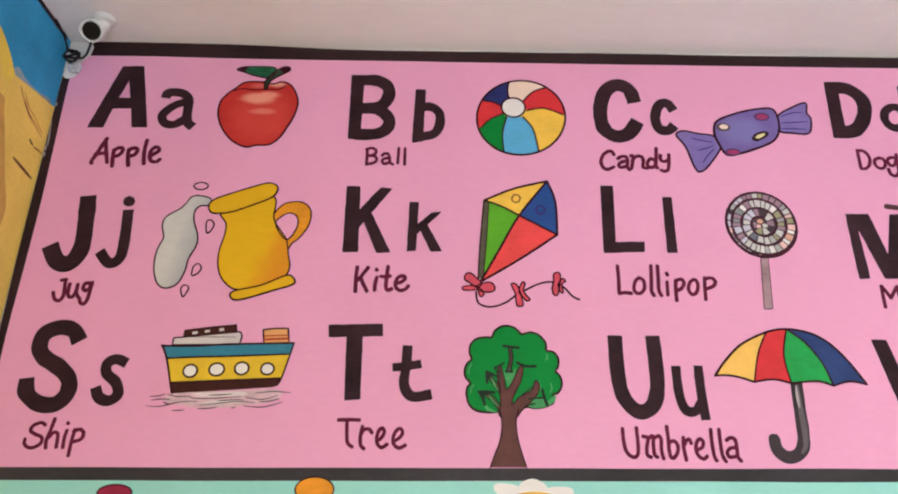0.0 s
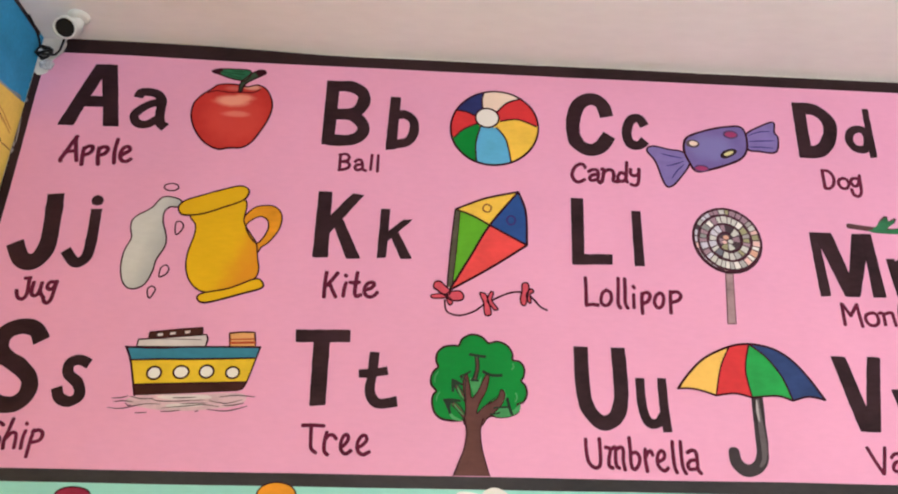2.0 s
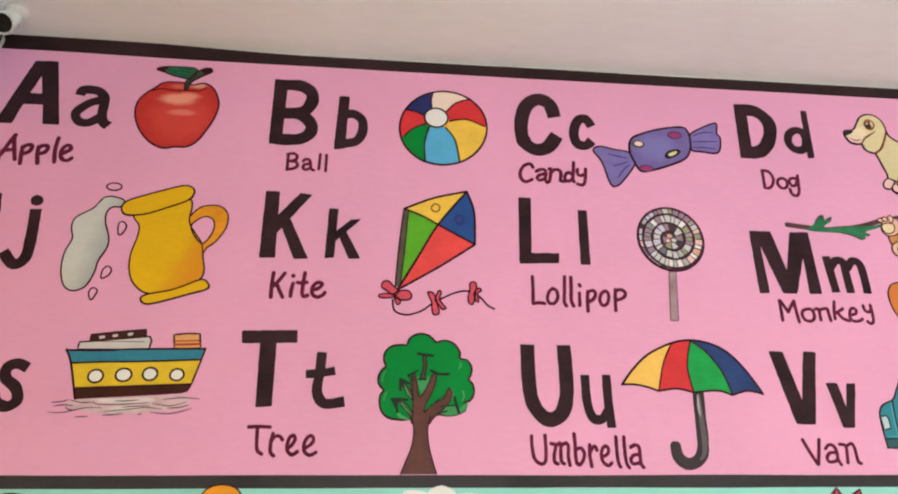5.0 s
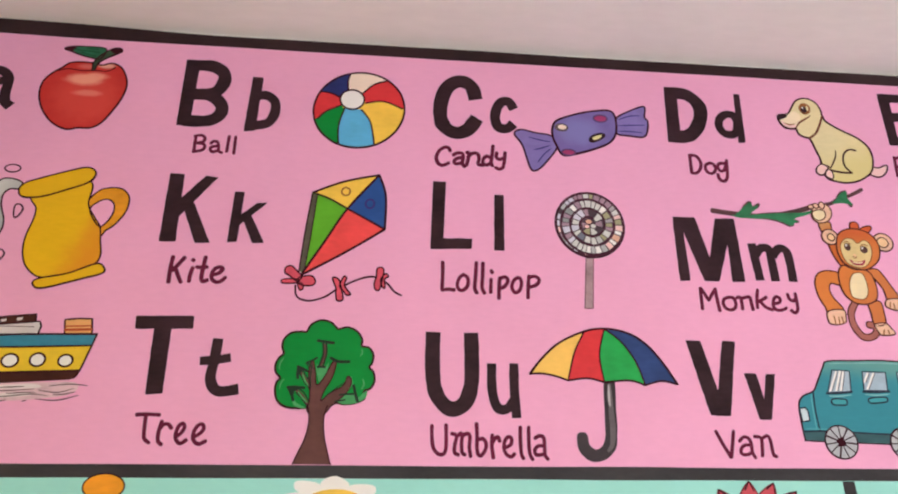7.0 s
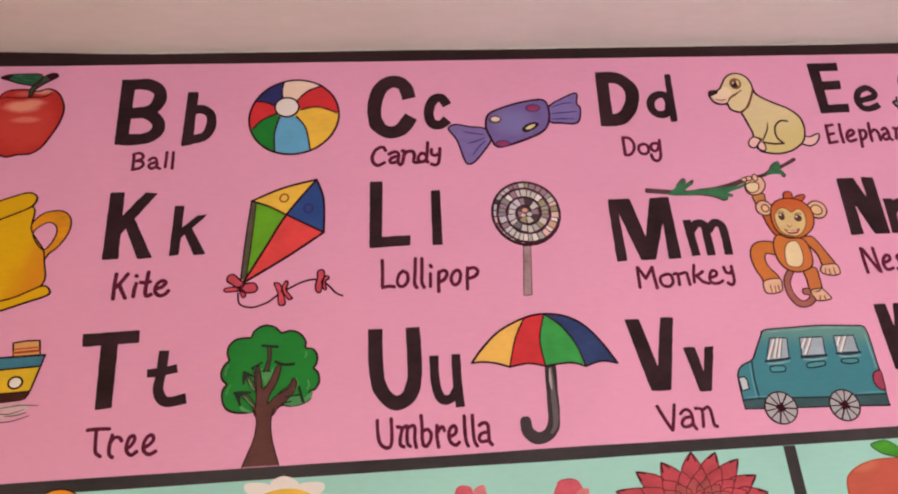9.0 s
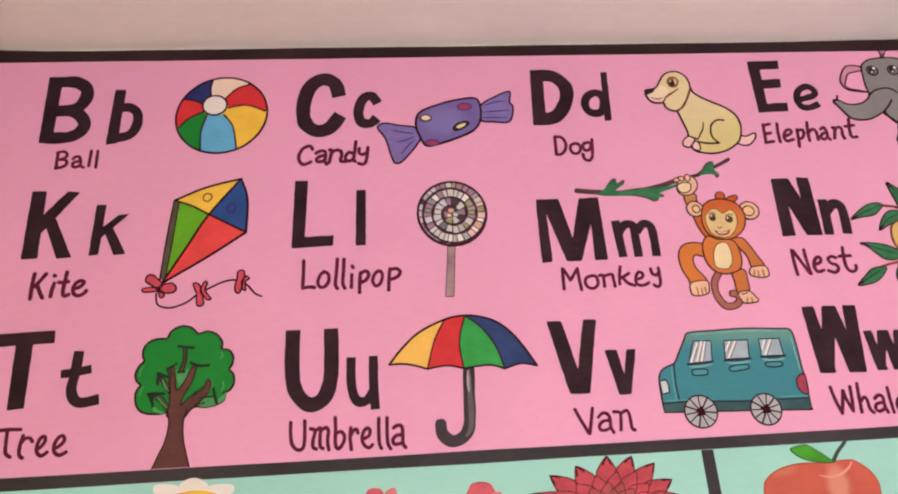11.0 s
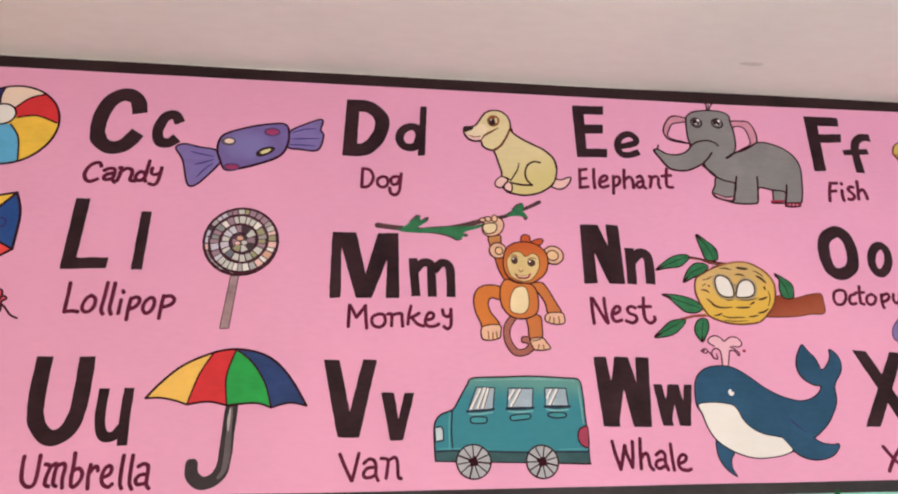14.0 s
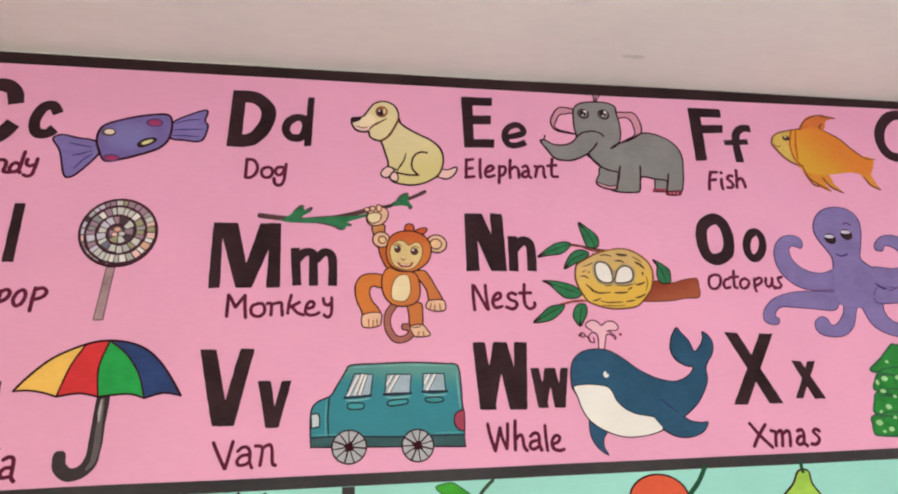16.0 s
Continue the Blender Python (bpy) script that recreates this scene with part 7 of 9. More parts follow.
fill(painted_nest, "leaf", LEAF, [(-8.7, 18.5), (-6, 16.7), (-3.6, 14.5), (-3, 12.2), (-3.8, 10.3), (-6.8, 10.3), (-7.8, 13.1)], 2, 0.38)
stroke(painted_nest, "vein", DARKGREEN, [(-8.7, 18.5), (-6, 14.7), (-4.5, 10.5)], 0.38, 3, taper=True)
stroke(painted_nest, "leaf_tip", LINE, [(-8.7, 18.5), (-8, 17.5), (-7.4, 16.6)], 0.70, 3.4, taper=True)
fill(painted_nest, "leaf", LEAF, [(-15.4, 3.1), (-13.5, 6.8), (-11, 9), (-8.3, 9.2), (-6.8, 8), (-9.1, 5.9), (-12.4, 4.4)], 2, 0.36)
stroke(painted_nest, "vein", DARKGREEN, [(-15.4, 3.1), (-12.1, 6.3), (-7.5, 8.2)], 0.36, 3, taper=True)
stroke(painted_nest, "leaf_tip", LINE, [(-15.4, 3.1), (-14.6, 3.9), (-13.8, 4.7)], 0.67, 3.4, taper=True)
fill(painted_nest, "leaf", LEAF, [(-22.6, -0.8), (-18.1, -1), (-14.1, -2), (-11.7, -3.5), (-11, -5), (-13.1, -6.3), (-16.3, -6.1), (-18.6, -4.1), (-20.6, -2)], 2, 0.36)
stroke(painted_nest, "vein", DARKGREEN, [(-22.6, -0.8), (-17.2, -2.9), (-11.7, -4.9)], 0.36, 3, taper=True)
stroke(painted_nest, "leaf_tip", LINE, [(-22.6, -0.8), (-21.3, -1.3), (-19.9, -1.8)], 0.65, 3.4, taper=True)
fill(painted_nest, "leaf", LEAF, [(-26.9, -13.6), (-24.4, -11.3), (-21.1, -8.8), (-16.9, -8.5), (-18.3, -10.7), (-20.9, -12.7), (-24.2, -13.6)], 2, 0.34)
stroke(painted_nest, "vein", DARKGREEN, [(-26.9, -13.6), (-22.1, -11.1), (-17.3, -8.7)], 0.34, 3, taper=True)
stroke(painted_nest, "leaf_tip", LINE, [(-26.9, -13.6), (-25.7, -13), (-24.5, -12.4)], 0.62, 3.4, taper=True)
fill(painted_nest, "leaf", LEAF, [(-12.9, -14.9), (-14.5, -12.5), (-14.2, -10.2), (-12.6, -8.2), (-10.3, -8.3), (-10.2, -10.8), (-11.6, -13.3)], 2, 0.35)
stroke(painted_nest, "vein", DARKGREEN, [(-12.9, -14.9), (-12.4, -11.6), (-11.4, -8.5)], 0.35, 3, taper=True)
stroke(painted_nest, "leaf_tip", LINE, [(-12.9, -14.9), (-12.8, -14.1), (-12.7, -13.3)], 0.63, 3.4, taper=True)
fill(painted_nest, "leaf", LEAF, [(13.8, 6.3), (16.4, 4.9), (18.5, 3.1), (18.7, 0.9), (17.9, -1.4), (15, -1.3), (14.3, 1.2), (14.9, 4.6)], 2, 0.38)
stroke(painted_nest, "vein", DARKGREEN, [(13.8, 6.3), (16, 2.7), (16.8, -1.3)], 0.38, 3, taper=True)
stroke(painted_nest, "leaf_tip", LINE, [(13.8, 6.3), (14.4, 5.4), (14.9, 4.5)], 0.70, 3.4, taper=True)
fill(painted_nest, "straw", NESTSTRAW, [(-12.1, 1.9), (-11.2, 4.4), (-8.5, 6.1), (-5.2, 7.8), (-1.2, 9.1), (2.6, 9.8), (6.2, 9.5), (9.6, 7.7), (11.6, 5.8), (12.8, 3.3), (12.6, 0.2), (11.4, -3.4), (8.9, -6.4), (6, -8.8), (2.2, -9.5), (-1.9, -9.6), (-5.9, -8.8), (-9.2, -7.3), (-10.6, -5.2), (-11.6, -2.9), (-12.2, -0.5)], 3.4, 0.48, True, BARKLINE)
stroke(painted_nest, "straw_rim", OCHRELINE, [(-5.7, 8), (-1.2, 9.2), (2.6, 9.8), (6.6, 9.5), (9.9, 7.7), (11.9, 5.7), (13, 3), (12.9, -0.1)], 0.31, 4.6)
stroke(painted_nest, "straw_line", NESTLINE, [(1.9, 8), (3.7, 7.7), (5.5, 7.6)], 0.82, 5, taper=True)
stroke(painted_nest, "straw_line", NESTLINE, [(1, 5.7), (2.7, 5.8), (4.1, 5.2)], 0.56, 5, taper=True)
stroke(painted_nest, "straw_line", NESTLINE, [(7.6, 5.5), (9.2, 4.5), (10.4, 3.2)], 0.75, 5, taper=True)
stroke(painted_nest, "straw_line", NESTLINE, [(-3.4, 7.5), (-1.5, 7.7), (0.3, 7.2)], 0.44, 5, taper=True)
stroke(painted_nest, "straw_line", NESTLINE, [(-10.6, 0.7), (-9.2, 0.6), (-8.1, -0.1)], 0.48, 5, taper=True)
stroke(painted_nest, "straw_line", NESTLINE, [(-9.3, -2), (-8.1, -3), (-7.3, -4), (-5.1, -4.7), (-1.8, -4.5)], 0.60, 5, taper=True)
stroke(painted_nest, "straw_line", NESTLINE, [(-0.7, -4.6), (1.8, -4.6), (3.8, -4.4)], 0.60, 5, taper=True)
stroke(painted_nest, "straw_line", NESTLINE, [(3.8, -3.7), (4.8, -3.2), (5.4, -2.7)], 0.49, 5, taper=True)
stroke(painted_nest, "straw_line", NESTLINE, [(-7.9, -7.1), (-6.4, -6.9), (-5.3, -6.3)], 0.47, 5, taper=True)
stroke(painted_nest, "straw_line", NESTLINE, [(-5.5, -7.1), (-3.3, -7.7), (-0.3, -7.6), (1.6, -7.6)], 0.42, 5, taper=True)
stroke(painted_nest, "straw_line", NESTLINE, [(2.7, -7.4), (4.2, -7.2), (5.7, -6.9)], 0.48, 5, taper=True)
stroke(painted_nest, "straw_line", NESTLINE, [(6.7, -2.1), (8.2, -1.8), (9.8, -1.2)], 0.61, 5, taper=True)
stroke(painted_nest, "straw_line", NESTLINE, [(5.8, -6.2), (7.5, -5.9), (9.4, -4.9)], 0.55, 5, taper=True)
stroke(painted_nest, "straw_line", NESTLINE, [(9.7, 2.2), (9.5, 1.6), (9.7, 1)], 0.56, 5, taper=True)
stroke(painted_nest, "straw_line", NESTLINE, [(-8, 2.2), (-7.6, 1.8)], 0.55, 5, taper=True)
stroke(painted_nest, "straw_line", NESTLINE, [(0.1, -2.2), (3.7, -2.3), (7, -1.5)], 0.30, 5, taper=True)
stroke(painted_nest, "straw_line", NESTLINE, [(-9.5, 3.8), (-7.6, 4.3), (-6.1, 5.1)], 0.31, 5, taper=True)
stroke(painted_nest, "straw_line", NESTLINE, [(-3.5, -2.2), (-2.3, -2.4), (-1, -2.1)], 0.30, 5, taper=True)
stroke(painted_nest, "straw_line", NESTLINE, [(-5.3, -8.5), (-1.8, -8.8), (2.4, -8.6)], 0.30, 5, taper=True)
stroke(painted_nest, "straw_line", NESTLINE, [(7, 7.1), (8.7, 6.3), (9.8, 5.2)], 0.32, 5, taper=True)
stroke(painted_nest, "straw_line", NESTLINE, [(-9.9, 1.9), (-8.5, 2.7)], 0.30, 5, taper=True)
stroke(painted_nest, "straw_line", NESTLINE, [(10.5, 0.8), (10.6, -1.6), (9.5, -4)], 0.31, 5, taper=True)
fill(painted_nest, "egg_shade", STRAWGREY, [(-6.4, 3.8), (-5.1, 5.6), (-3, 5.9), (-0.9, 4.7), (0.5, 2.6), (3.1, 4.6), (5.5, 4.6), (7.1, 2.5), (6.6, -0.5), (4.3, -2.1), (-0.4, -2), (-4.6, -1.8), (-6.2, 0.6)], 4.8, 0)
fill(painted_nest, "egg", WHITE, [(-5.6, 3.8), (-4.6, 5.1), (-3.2, 5.3), (-1.5, 4.4), (-0.6, 2.3), (-0.6, -0.7), (-2.1, -1.5), (-4.4, -1), (-5.6, 0.8)], 5.4, 0.49, True, NESTLINE)
fill(painted_nest, "egg", WHITE, [(0.4, 0.2), (1.5, 2.6), (3.2, 3.9), (5.1, 3.9), (6.3, 2.4), (5.9, -0.1), (4, -1.3), (0.9, -1.5), (0.1, -1)], 5.6, 0.49, True, NESTLINE)

# ---- octopus ----

painted_octopus = mural("painted_octopus", "painted purple octopus with curled arms", 4.239, 2.257)
fill(painted_octopus, "arm", LILAC, [(-4.4, 1.7), (-9.7, 0.6), (-13.7, 0.9), (-17.4, 2.6), (-19.7, 5.6), (-19.8, 8.6), (-18.6, 9.9), (-16.7, 9.7), (-15.3, 9.2), (-14.2, 11), (-15.1, 13.1), (-18, 13.8), (-21.4, 13), (-24.5, 9.9), (-25.8, 5.8), (-25.2, 1.5), (-22.8, -2), (-19.4, -4.3), (-14.9, -5.3), (-6.6, -5.3)], 1, 0.31, True, PLUMLINE)
fill(painted_octopus, "arm", LILAC, [(-6.7, -5.6), (-15, -5.6), (-22.6, -6), (-29.2, -7.8), (-32.8, -10.3), (-34.6, -12.8), (-34.8, -15.3), (-32.8, -16.5), (-30.5, -16.4), (-29.7, -14.7), (-30.8, -13.8), (-29.7, -11.9), (-27.3, -10.8), (-23.4, -11), (-16.8, -11.5), (-8.7, -11.7)], 1.3, 0.3, True, PLUMLINE)
fill(painted_octopus, "arm", LILAC, [(-4.6, -8.5), (-6.7, -13), (-9.4, -16), (-11.7, -17), (-12.6, -15.9), (-13.3, -14.5), (-15.2, -14.2), (-17.4, -15.7), (-17.8, -18.2), (-16, -20), (-12.2, -20.7), (-8, -20.1), (-4.4, -17.4), (-2.1, -13), (-0.2, -8.5)], 1.6, 0.3, True, PLUMLINE)
fill(painted_octopus, "arm", LILAC, [(1, -8.5), (1.5, -14.3), (3.2, -17.5), (6.6, -19.7), (11.7, -21), (16.9, -20.1), (20.7, -17.6), (21, -15.1), (17.7, -16.2), (12.6, -16.6), (9.6, -15), (8.4, -12.4), (8.4, -8.5)], 1.9, 0.3, True, PLUMLINE)
fill(painted_octopus, "arm", LILAC, [(8.6, 2.4), (16.5, 2.3), (20.5, 3.2), (22.4, 6), (21.3, 8.4), (19, 10.3), (16.5, 10.4), (15.1, 8.7), (12.7, 9), (12.9, 11.1), (15.7, 13.6), (19.4, 14.5), (22.9, 13.9), (26.9, 10.6), (27.3, 5.7), (24.8, 0.8), (18.9, -3.2), (11, -5.2)], 2.2, 0.31, True, PLUMLINE)
fill(painted_octopus, "arm", LILAC, [(8.3, -4.6), (16.5, -4.6), (22.9, -6.2), (25.2, -10.5), (23, -14.4), (19.5, -15), (20.3, -12.1), (17.7, -10.5), (14.7, -9.7), (6.6, -9.5)], 2.5, 0.31, True, PLUMLINE)
fill(painted_octopus, "head", LILAC, [(-5.5, 2.3), (-4.8, 6), (-6.5, 9.8), (-8.3, 13.2), (-8.5, 16.7), (-6.6, 20.6), (-3, 23.5), (2.1, 24.6), (6.9, 23.6), (9.5, 20.2), (9.2, 15.9), (7.6, 11), (5.7, 5.5), (9.3, 2.4), (14.4, 1.5), (11.1, -7.9), (1.9, -11.1), (-5.6, -10.7), (-8, -7.2)], 3)
stroke(painted_octopus, "head_line", PLUMLINE, [(-5.5, 2.3), (-4.8, 6), (-6.5, 9.8), (-8.3, 13.2), (-8.5, 16.7), (-6.6, 20.6), (-3, 23.5), (2.1, 24.6), (6.9, 23.6), (9.5, 20.2), (9.2, 15.9), (7.6, 11), (5.8, 5.8), (9.3, 2.4)], 0.38, 4)
disc(painted_octopus, "eye", INK, -3.4, 12.8, 2.16, 1.97, 4.2, 0)
disc(painted_octopus, "eye_glint", PALELILAC, -3.5, 13.6, 1.75, 0.62, 5, 0)
disc(painted_octopus, "eye", INK, 3.2, 14.4, 2.19, 2.00, 4.2, 0)
disc(painted_octopus, "eye_glint", PALELILAC, 3.1, 15.3, 1.75, 0.62, 5, 0)
stroke(painted_octopus, "brow", PLUMLINE, [(3.2, 18.3), (4.6, 18.7), (5.8, 18)], 0.5, 4)
stroke(painted_octopus, "mouth", NAVYLINE, [(-2.7, 7.3), (-1.1, 6.6), (1.3, 7.3)], 0.56, 4)
stroke(painted_octopus, "arm_mark", NAVYLINE, [(8.2, -2.9), (10.5, -4.6), (12.2, -4.7)], 0.63, 4, taper=True)

# ---- van ----
VAN = blended("van_teal_paint", (0.046, 0.235, 0.30), (0.125, 0.305, 0.285), (2.731, 1.919), (2.736, 1.993))
VANLIGHT = paint("van_light_paint", (0.20, 0.40, 0.40), 0.5, 0.2, 20)
VANSILL = paint("van_sill_paint", (0.042, 0.098, 0.112), 0.5, 0.25, 12)
VANLINE = paint("van_line_paint", (0.016, 0.024, 0.045), 0.5, 0.25, 20)

painted_van = mural("painted_van", "painted teal van with three windows and spoked wheels", 2.728, 1.864)
fill(painted_van, "body", VAN, [(-9.8, 12.5), (-2.3, 12.8), (6, 13), (15.5, 12.5), (18.4, 12.3), (19.4, 11.1), (19.7, 7.2), (19.7, 2.1), (19.9, -2.4), (19.7, -6.8), (19.6, -9.3), (19.4, -9.8), (13.4, -9.6), (2.4, -9.2), (-11.4, -8.8), (-19.6, -8.5), (-20.2, -8.3), (-20.4, -5.7), (-20.4, -0.5), (-19.8, 1.7), (-18.4, 3.1), (-15.4, 4.4), (-13.8, 6.8), (-11.4, 10.8)], 1, 0.41)
stroke(painted_van, "body_light", VANLIGHT, [(-9.4, 11.9), (-2.3, 12.1), (6, 12.3), (14.9, 11.9), (18, 11.6)], 0.46, 1.8, taper=True)
stroke(painted_van, "body_light", VANLIGHT, [(18.6, 10.3), (18.9, 4.6), (19, 0.3)], 0.42, 1.8, taper=True)
fill(painted_van, "sill", VANSILL, [(-20.3, -6.2), (-13.2, -6.2), (2.5, -6.8), (19.7, -6.9), (19.5, -9.6), (2.4, -9.1), (-20.1, -8.4)], 2, 0, False)
stroke(painted_van, "sill_line", VANLINE, [(-20.3, -6.2), (-13.2, -6.1), (2.6, -6.7), (11.6, -6.7), (19.7, -6.8)], 0.43, 3)
stroke(painted_van, "sill_light", TEAL3, [(-19.5, -5.5), (-13.2, -5.6), (-6.3, -5.8)], 0.24, 2.4, taper=True)
stroke(painted_van, "sill_light", TEAL3, [(11.7, -6.1), (15.8, -6.1), (19.5, -6.1)], 0.35, 2.4, taper=True)
stroke(painted_van, "door_line", VANLINE, [(-15.6, 4.2), (-16, -1.1), (-15.8, -5.9)], 0.40, 2.2)
stroke(painted_van, "door_light", TEAL3, [(-16.3, 3.6), (-16.6, -1), (-16.6, -5.5)], 0.35, 2.1, taper=True)
fill(painted_van, "window", PANE, [(-9, 10.1), (-4.1, 9.9), (-4.9, 4.3), (-11.5, 4)], 2, 0.36, False, VANLINE)
stroke(painted_van, "glint", WHITE, [(-8, 9.6), (-10.7, 4.5)], 0.51, 3, smooth=False)
stroke(painted_van, "glint_line", GREYLINE, [(-7.6, 9.5), (-10.2, 4.5)], 0.20, 3.2, smooth=False)
stroke(painted_van, "glint", WHITE, [(-6.8, 9.8), (-9, 4.6)], 0.51, 3, smooth=False)
stroke(painted_van, "glint_line", GREYLINE, [(-6.3, 9.7), (-8.6, 4.6)], 0.20, 3.2, smooth=False)
stroke(painted_van, "glint", WHITE, [(-6, 9.7), (-7.7, 4.6)], 0.51, 3, smooth=False)
stroke(painted_van, "glint_line", GREYLINE, [(-5.5, 9.5), (-7.3, 4.6)], 0.20, 3.2, smooth=False)
stroke(painted_van, "window_sill", VANLINE, [(-11.8, 3.8), (-8.4, 3.9), (-4.7, 4.3)], 0.60, 3.6)
stroke(painted_van, "sill_strip", PANE2, [(-11.4, 3.1), (-8.4, 3.1), (-5, 3.5)], 0.45, 3, taper=True)
fill(painted_van, "window", PANE, [(-0.5, 9.8), (6.2, 9.7), (5.6, 4.7), (-1.1, 4.7)], 2, 0.36, False, VANLINE)
stroke(painted_van, "glint", WHITE, [(1, 9.4), (-0.5, 7)], 0.51, 3, smooth=False)
stroke(painted_van, "glint_line", GREYLINE, [(1.5, 9.3), (0, 7)], 0.21, 3.2, smooth=False)
stroke(painted_van, "glint", WHITE, [(2.6, 9.4), (-0.1, 5.1)], 0.52, 3, smooth=False)
stroke(painted_van, "glint_line", GREYLINE, [(3, 9.3), (0.4, 5.1)], 0.21, 3.2, smooth=False)
stroke(painted_van, "window_sill", VANLINE, [(-1.4, 4.4), (2.2, 4.3), (6, 4.6)], 0.61, 3.6)
stroke(painted_van, "sill_strip", PANE2, [(-1, 3.7), (2.2, 3.5), (5.8, 3.8)], 0.45, 3, taper=True)
fill(painted_van, "window", PANE, [(9.4, 9.8), (15.2, 9.7), (15.4, 5), (9.2, 5.1)], 2, 0.36, False, VANLINE)
stroke(painted_van, "glint", WHITE, [(11, 9.4), (9.8, 7.2)], 0.52, 3, smooth=False)
stroke(painted_van, "glint_line", GREYLINE, [(11.5, 9.3), (10.2, 7.2)], 0.21, 3.2, smooth=False)
stroke(painted_van, "glint", WHITE, [(12.6, 9.4), (10.3, 5.4)], 0.52, 3, smooth=False)
stroke(painted_van, "glint_line", GREYLINE, [(13, 9.2), (10.8, 5.4)], 0.21, 3.2, smooth=False)
stroke(painted_van, "window_sill", VANLINE, [(8.9, 4.9), (12.1, 4.6), (15.8, 4.9)], 0.61, 3.6)
stroke(painted_van, "sill_strip", PANE2, [(9.3, 4.2), (12.1, 3.8), (15.5, 4.1)], 0.46, 3, taper=True)
fill(painted_van, "handle", TEAL2, [(-10.9, 2), (-9.7, 2.4), (-6.9, 2.2), (-6.7, 1.4), (-7.1, 0.8), (-9, 0.7), (-10.7, 0.9)], 2.4, 0.40, True, VANLINE)
fill(painted_van, "handle", TEAL2, [(-0.4, 2.4), (1.7, 2.9), (4.7, 2.9), (4.7, 1.9), (2.6, 1.5), (0, 1.4)], 2.4, 0.40, True, VANLINE)
fill(painted_van, "handle", TEAL2, [(9.8, 3.1), (12, 3.4), (14.3, 3.1), (14.3, 2.2), (11.9, 1.9), (10, 2.3)], 2.4, 0.41, True, VANLINE)
fill(painted_van, "headlamp", PANE3, [(-20.3, -0.3), (-18.6, 0), (-18.1, -1), (-18.1, -3.4), (-20.1, -3.8)], 2, 0.39, False, VANLINE)
fill(painted_van, "tail_lamp", LAMPRED, [(17.5, -1.5), (18.7, -0.5), (20, -0.5), (20, -2.9), (19.7, -5.6), (18.2, -5.3), (17.2, -3.7)], 2, 0.35)
wheel = disc(painted_van, "wheel", WHEEL, -10.6, -8.8, 4.39, 4.20, 3.4, 0.38)
stroke(wheel, "spoke", LINE, [(-9.7, -8.9), (-6.3, -9.3)], 0.43, 4.6, smooth=False)
stroke(wheel, "spoke", LINE, [(-9.9, -9.4), (-7.4, -11.4)], 0.31, 4.6, smooth=False)
stroke(wheel, "spoke", LINE, [(-10.4, -9.7), (-9.4, -12.6)], 0.31, 4.6, smooth=False)
stroke(wheel, "spoke", LINE, [(-10.9, -9.7), (-11.8, -12.6)], 0.43, 4.6, smooth=False)
stroke(wheel, "spoke", LINE, [(-11.4, -9.4), (-13.9, -11.4)], 0.31, 4.6, smooth=False)
stroke(wheel, "spoke", LINE, [(-11.6, -8.9), (-14.9, -9.4)], 0.31, 4.6, smooth=False)
stroke(wheel, "spoke", LINE, [(-11.5, -8.4), (-14.6, -7.2)], 0.43, 4.6, smooth=False)
stroke(wheel, "spoke", LINE, [(-11.2, -8), (-13, -5.5)], 0.31, 4.6, smooth=False)
stroke(wheel, "spoke", LINE, [(-10.6, -7.9), (-10.7, -4.8)], 0.31, 4.6, smooth=False)
stroke(wheel, "spoke", LINE, [(-10.1, -8), (-8.3, -5.4)], 0.43, 4.6, smooth=False)
stroke(wheel, "spoke", LINE, [(-9.8, -8.4), (-6.7, -7.1)], 0.31, 4.6, smooth=False)
fill(wheel, "hub", LINE, [(-9.6, -8.8), (-9.5, -9.7), (-10.5, -9.8), (-11.5, -10), (-11.6, -9.1), (-12.1, -8.3), (-11.1, -7.9), (-10.3, -7.4), (-9.8, -8.2)], 5.2, 0)
wheel = disc(painted_van, "wheel", WHEEL, 7.1, -9.1, 4.15, 4.10, 3.4, 0.39)
stroke(wheel, "spoke", LINE, [(8.1, -9.4), (11, -10.2)], 0.44, 4.6, smooth=False)
stroke(wheel, "spoke", LINE, [(7.8, -9.8), (9.7, -12)], 0.32, 4.6, smooth=False)
stroke(wheel, "spoke", LINE, [(7.2, -10), (7.6, -12.9)], 0.32, 4.6, smooth=False)
stroke(wheel, "spoke", LINE, [(6.7, -10), (5.3, -12.6)], 0.44, 4.6, smooth=False)
stroke(wheel, "spoke", LINE, [(6.3, -9.6), (3.6, -11.2)], 0.32, 4.6, smooth=False)
stroke(wheel, "spoke", LINE, [(6.1, -9.1), (3, -9.1)], 0.32, 4.6, smooth=False)
stroke(wheel, "spoke", LINE, [(6.3, -8.6), (3.8, -7)], 0.44, 4.6, smooth=False)
stroke(wheel, "spoke", LINE, [(6.8, -8.2), (5.6, -5.6)], 0.32, 4.6, smooth=False)
stroke(wheel, "spoke", LINE, [(7.3, -8.2), (7.9, -5.3)], 0.32, 4.6, smooth=False)
stroke(wheel, "spoke", LINE, [(7.8, -8.4), (10, -6.2)], 0.44, 4.6, smooth=False)
stroke(wheel, "spoke", LINE, [(8.1, -8.8), (11.1, -8)], 0.32, 4.6, smooth=False)
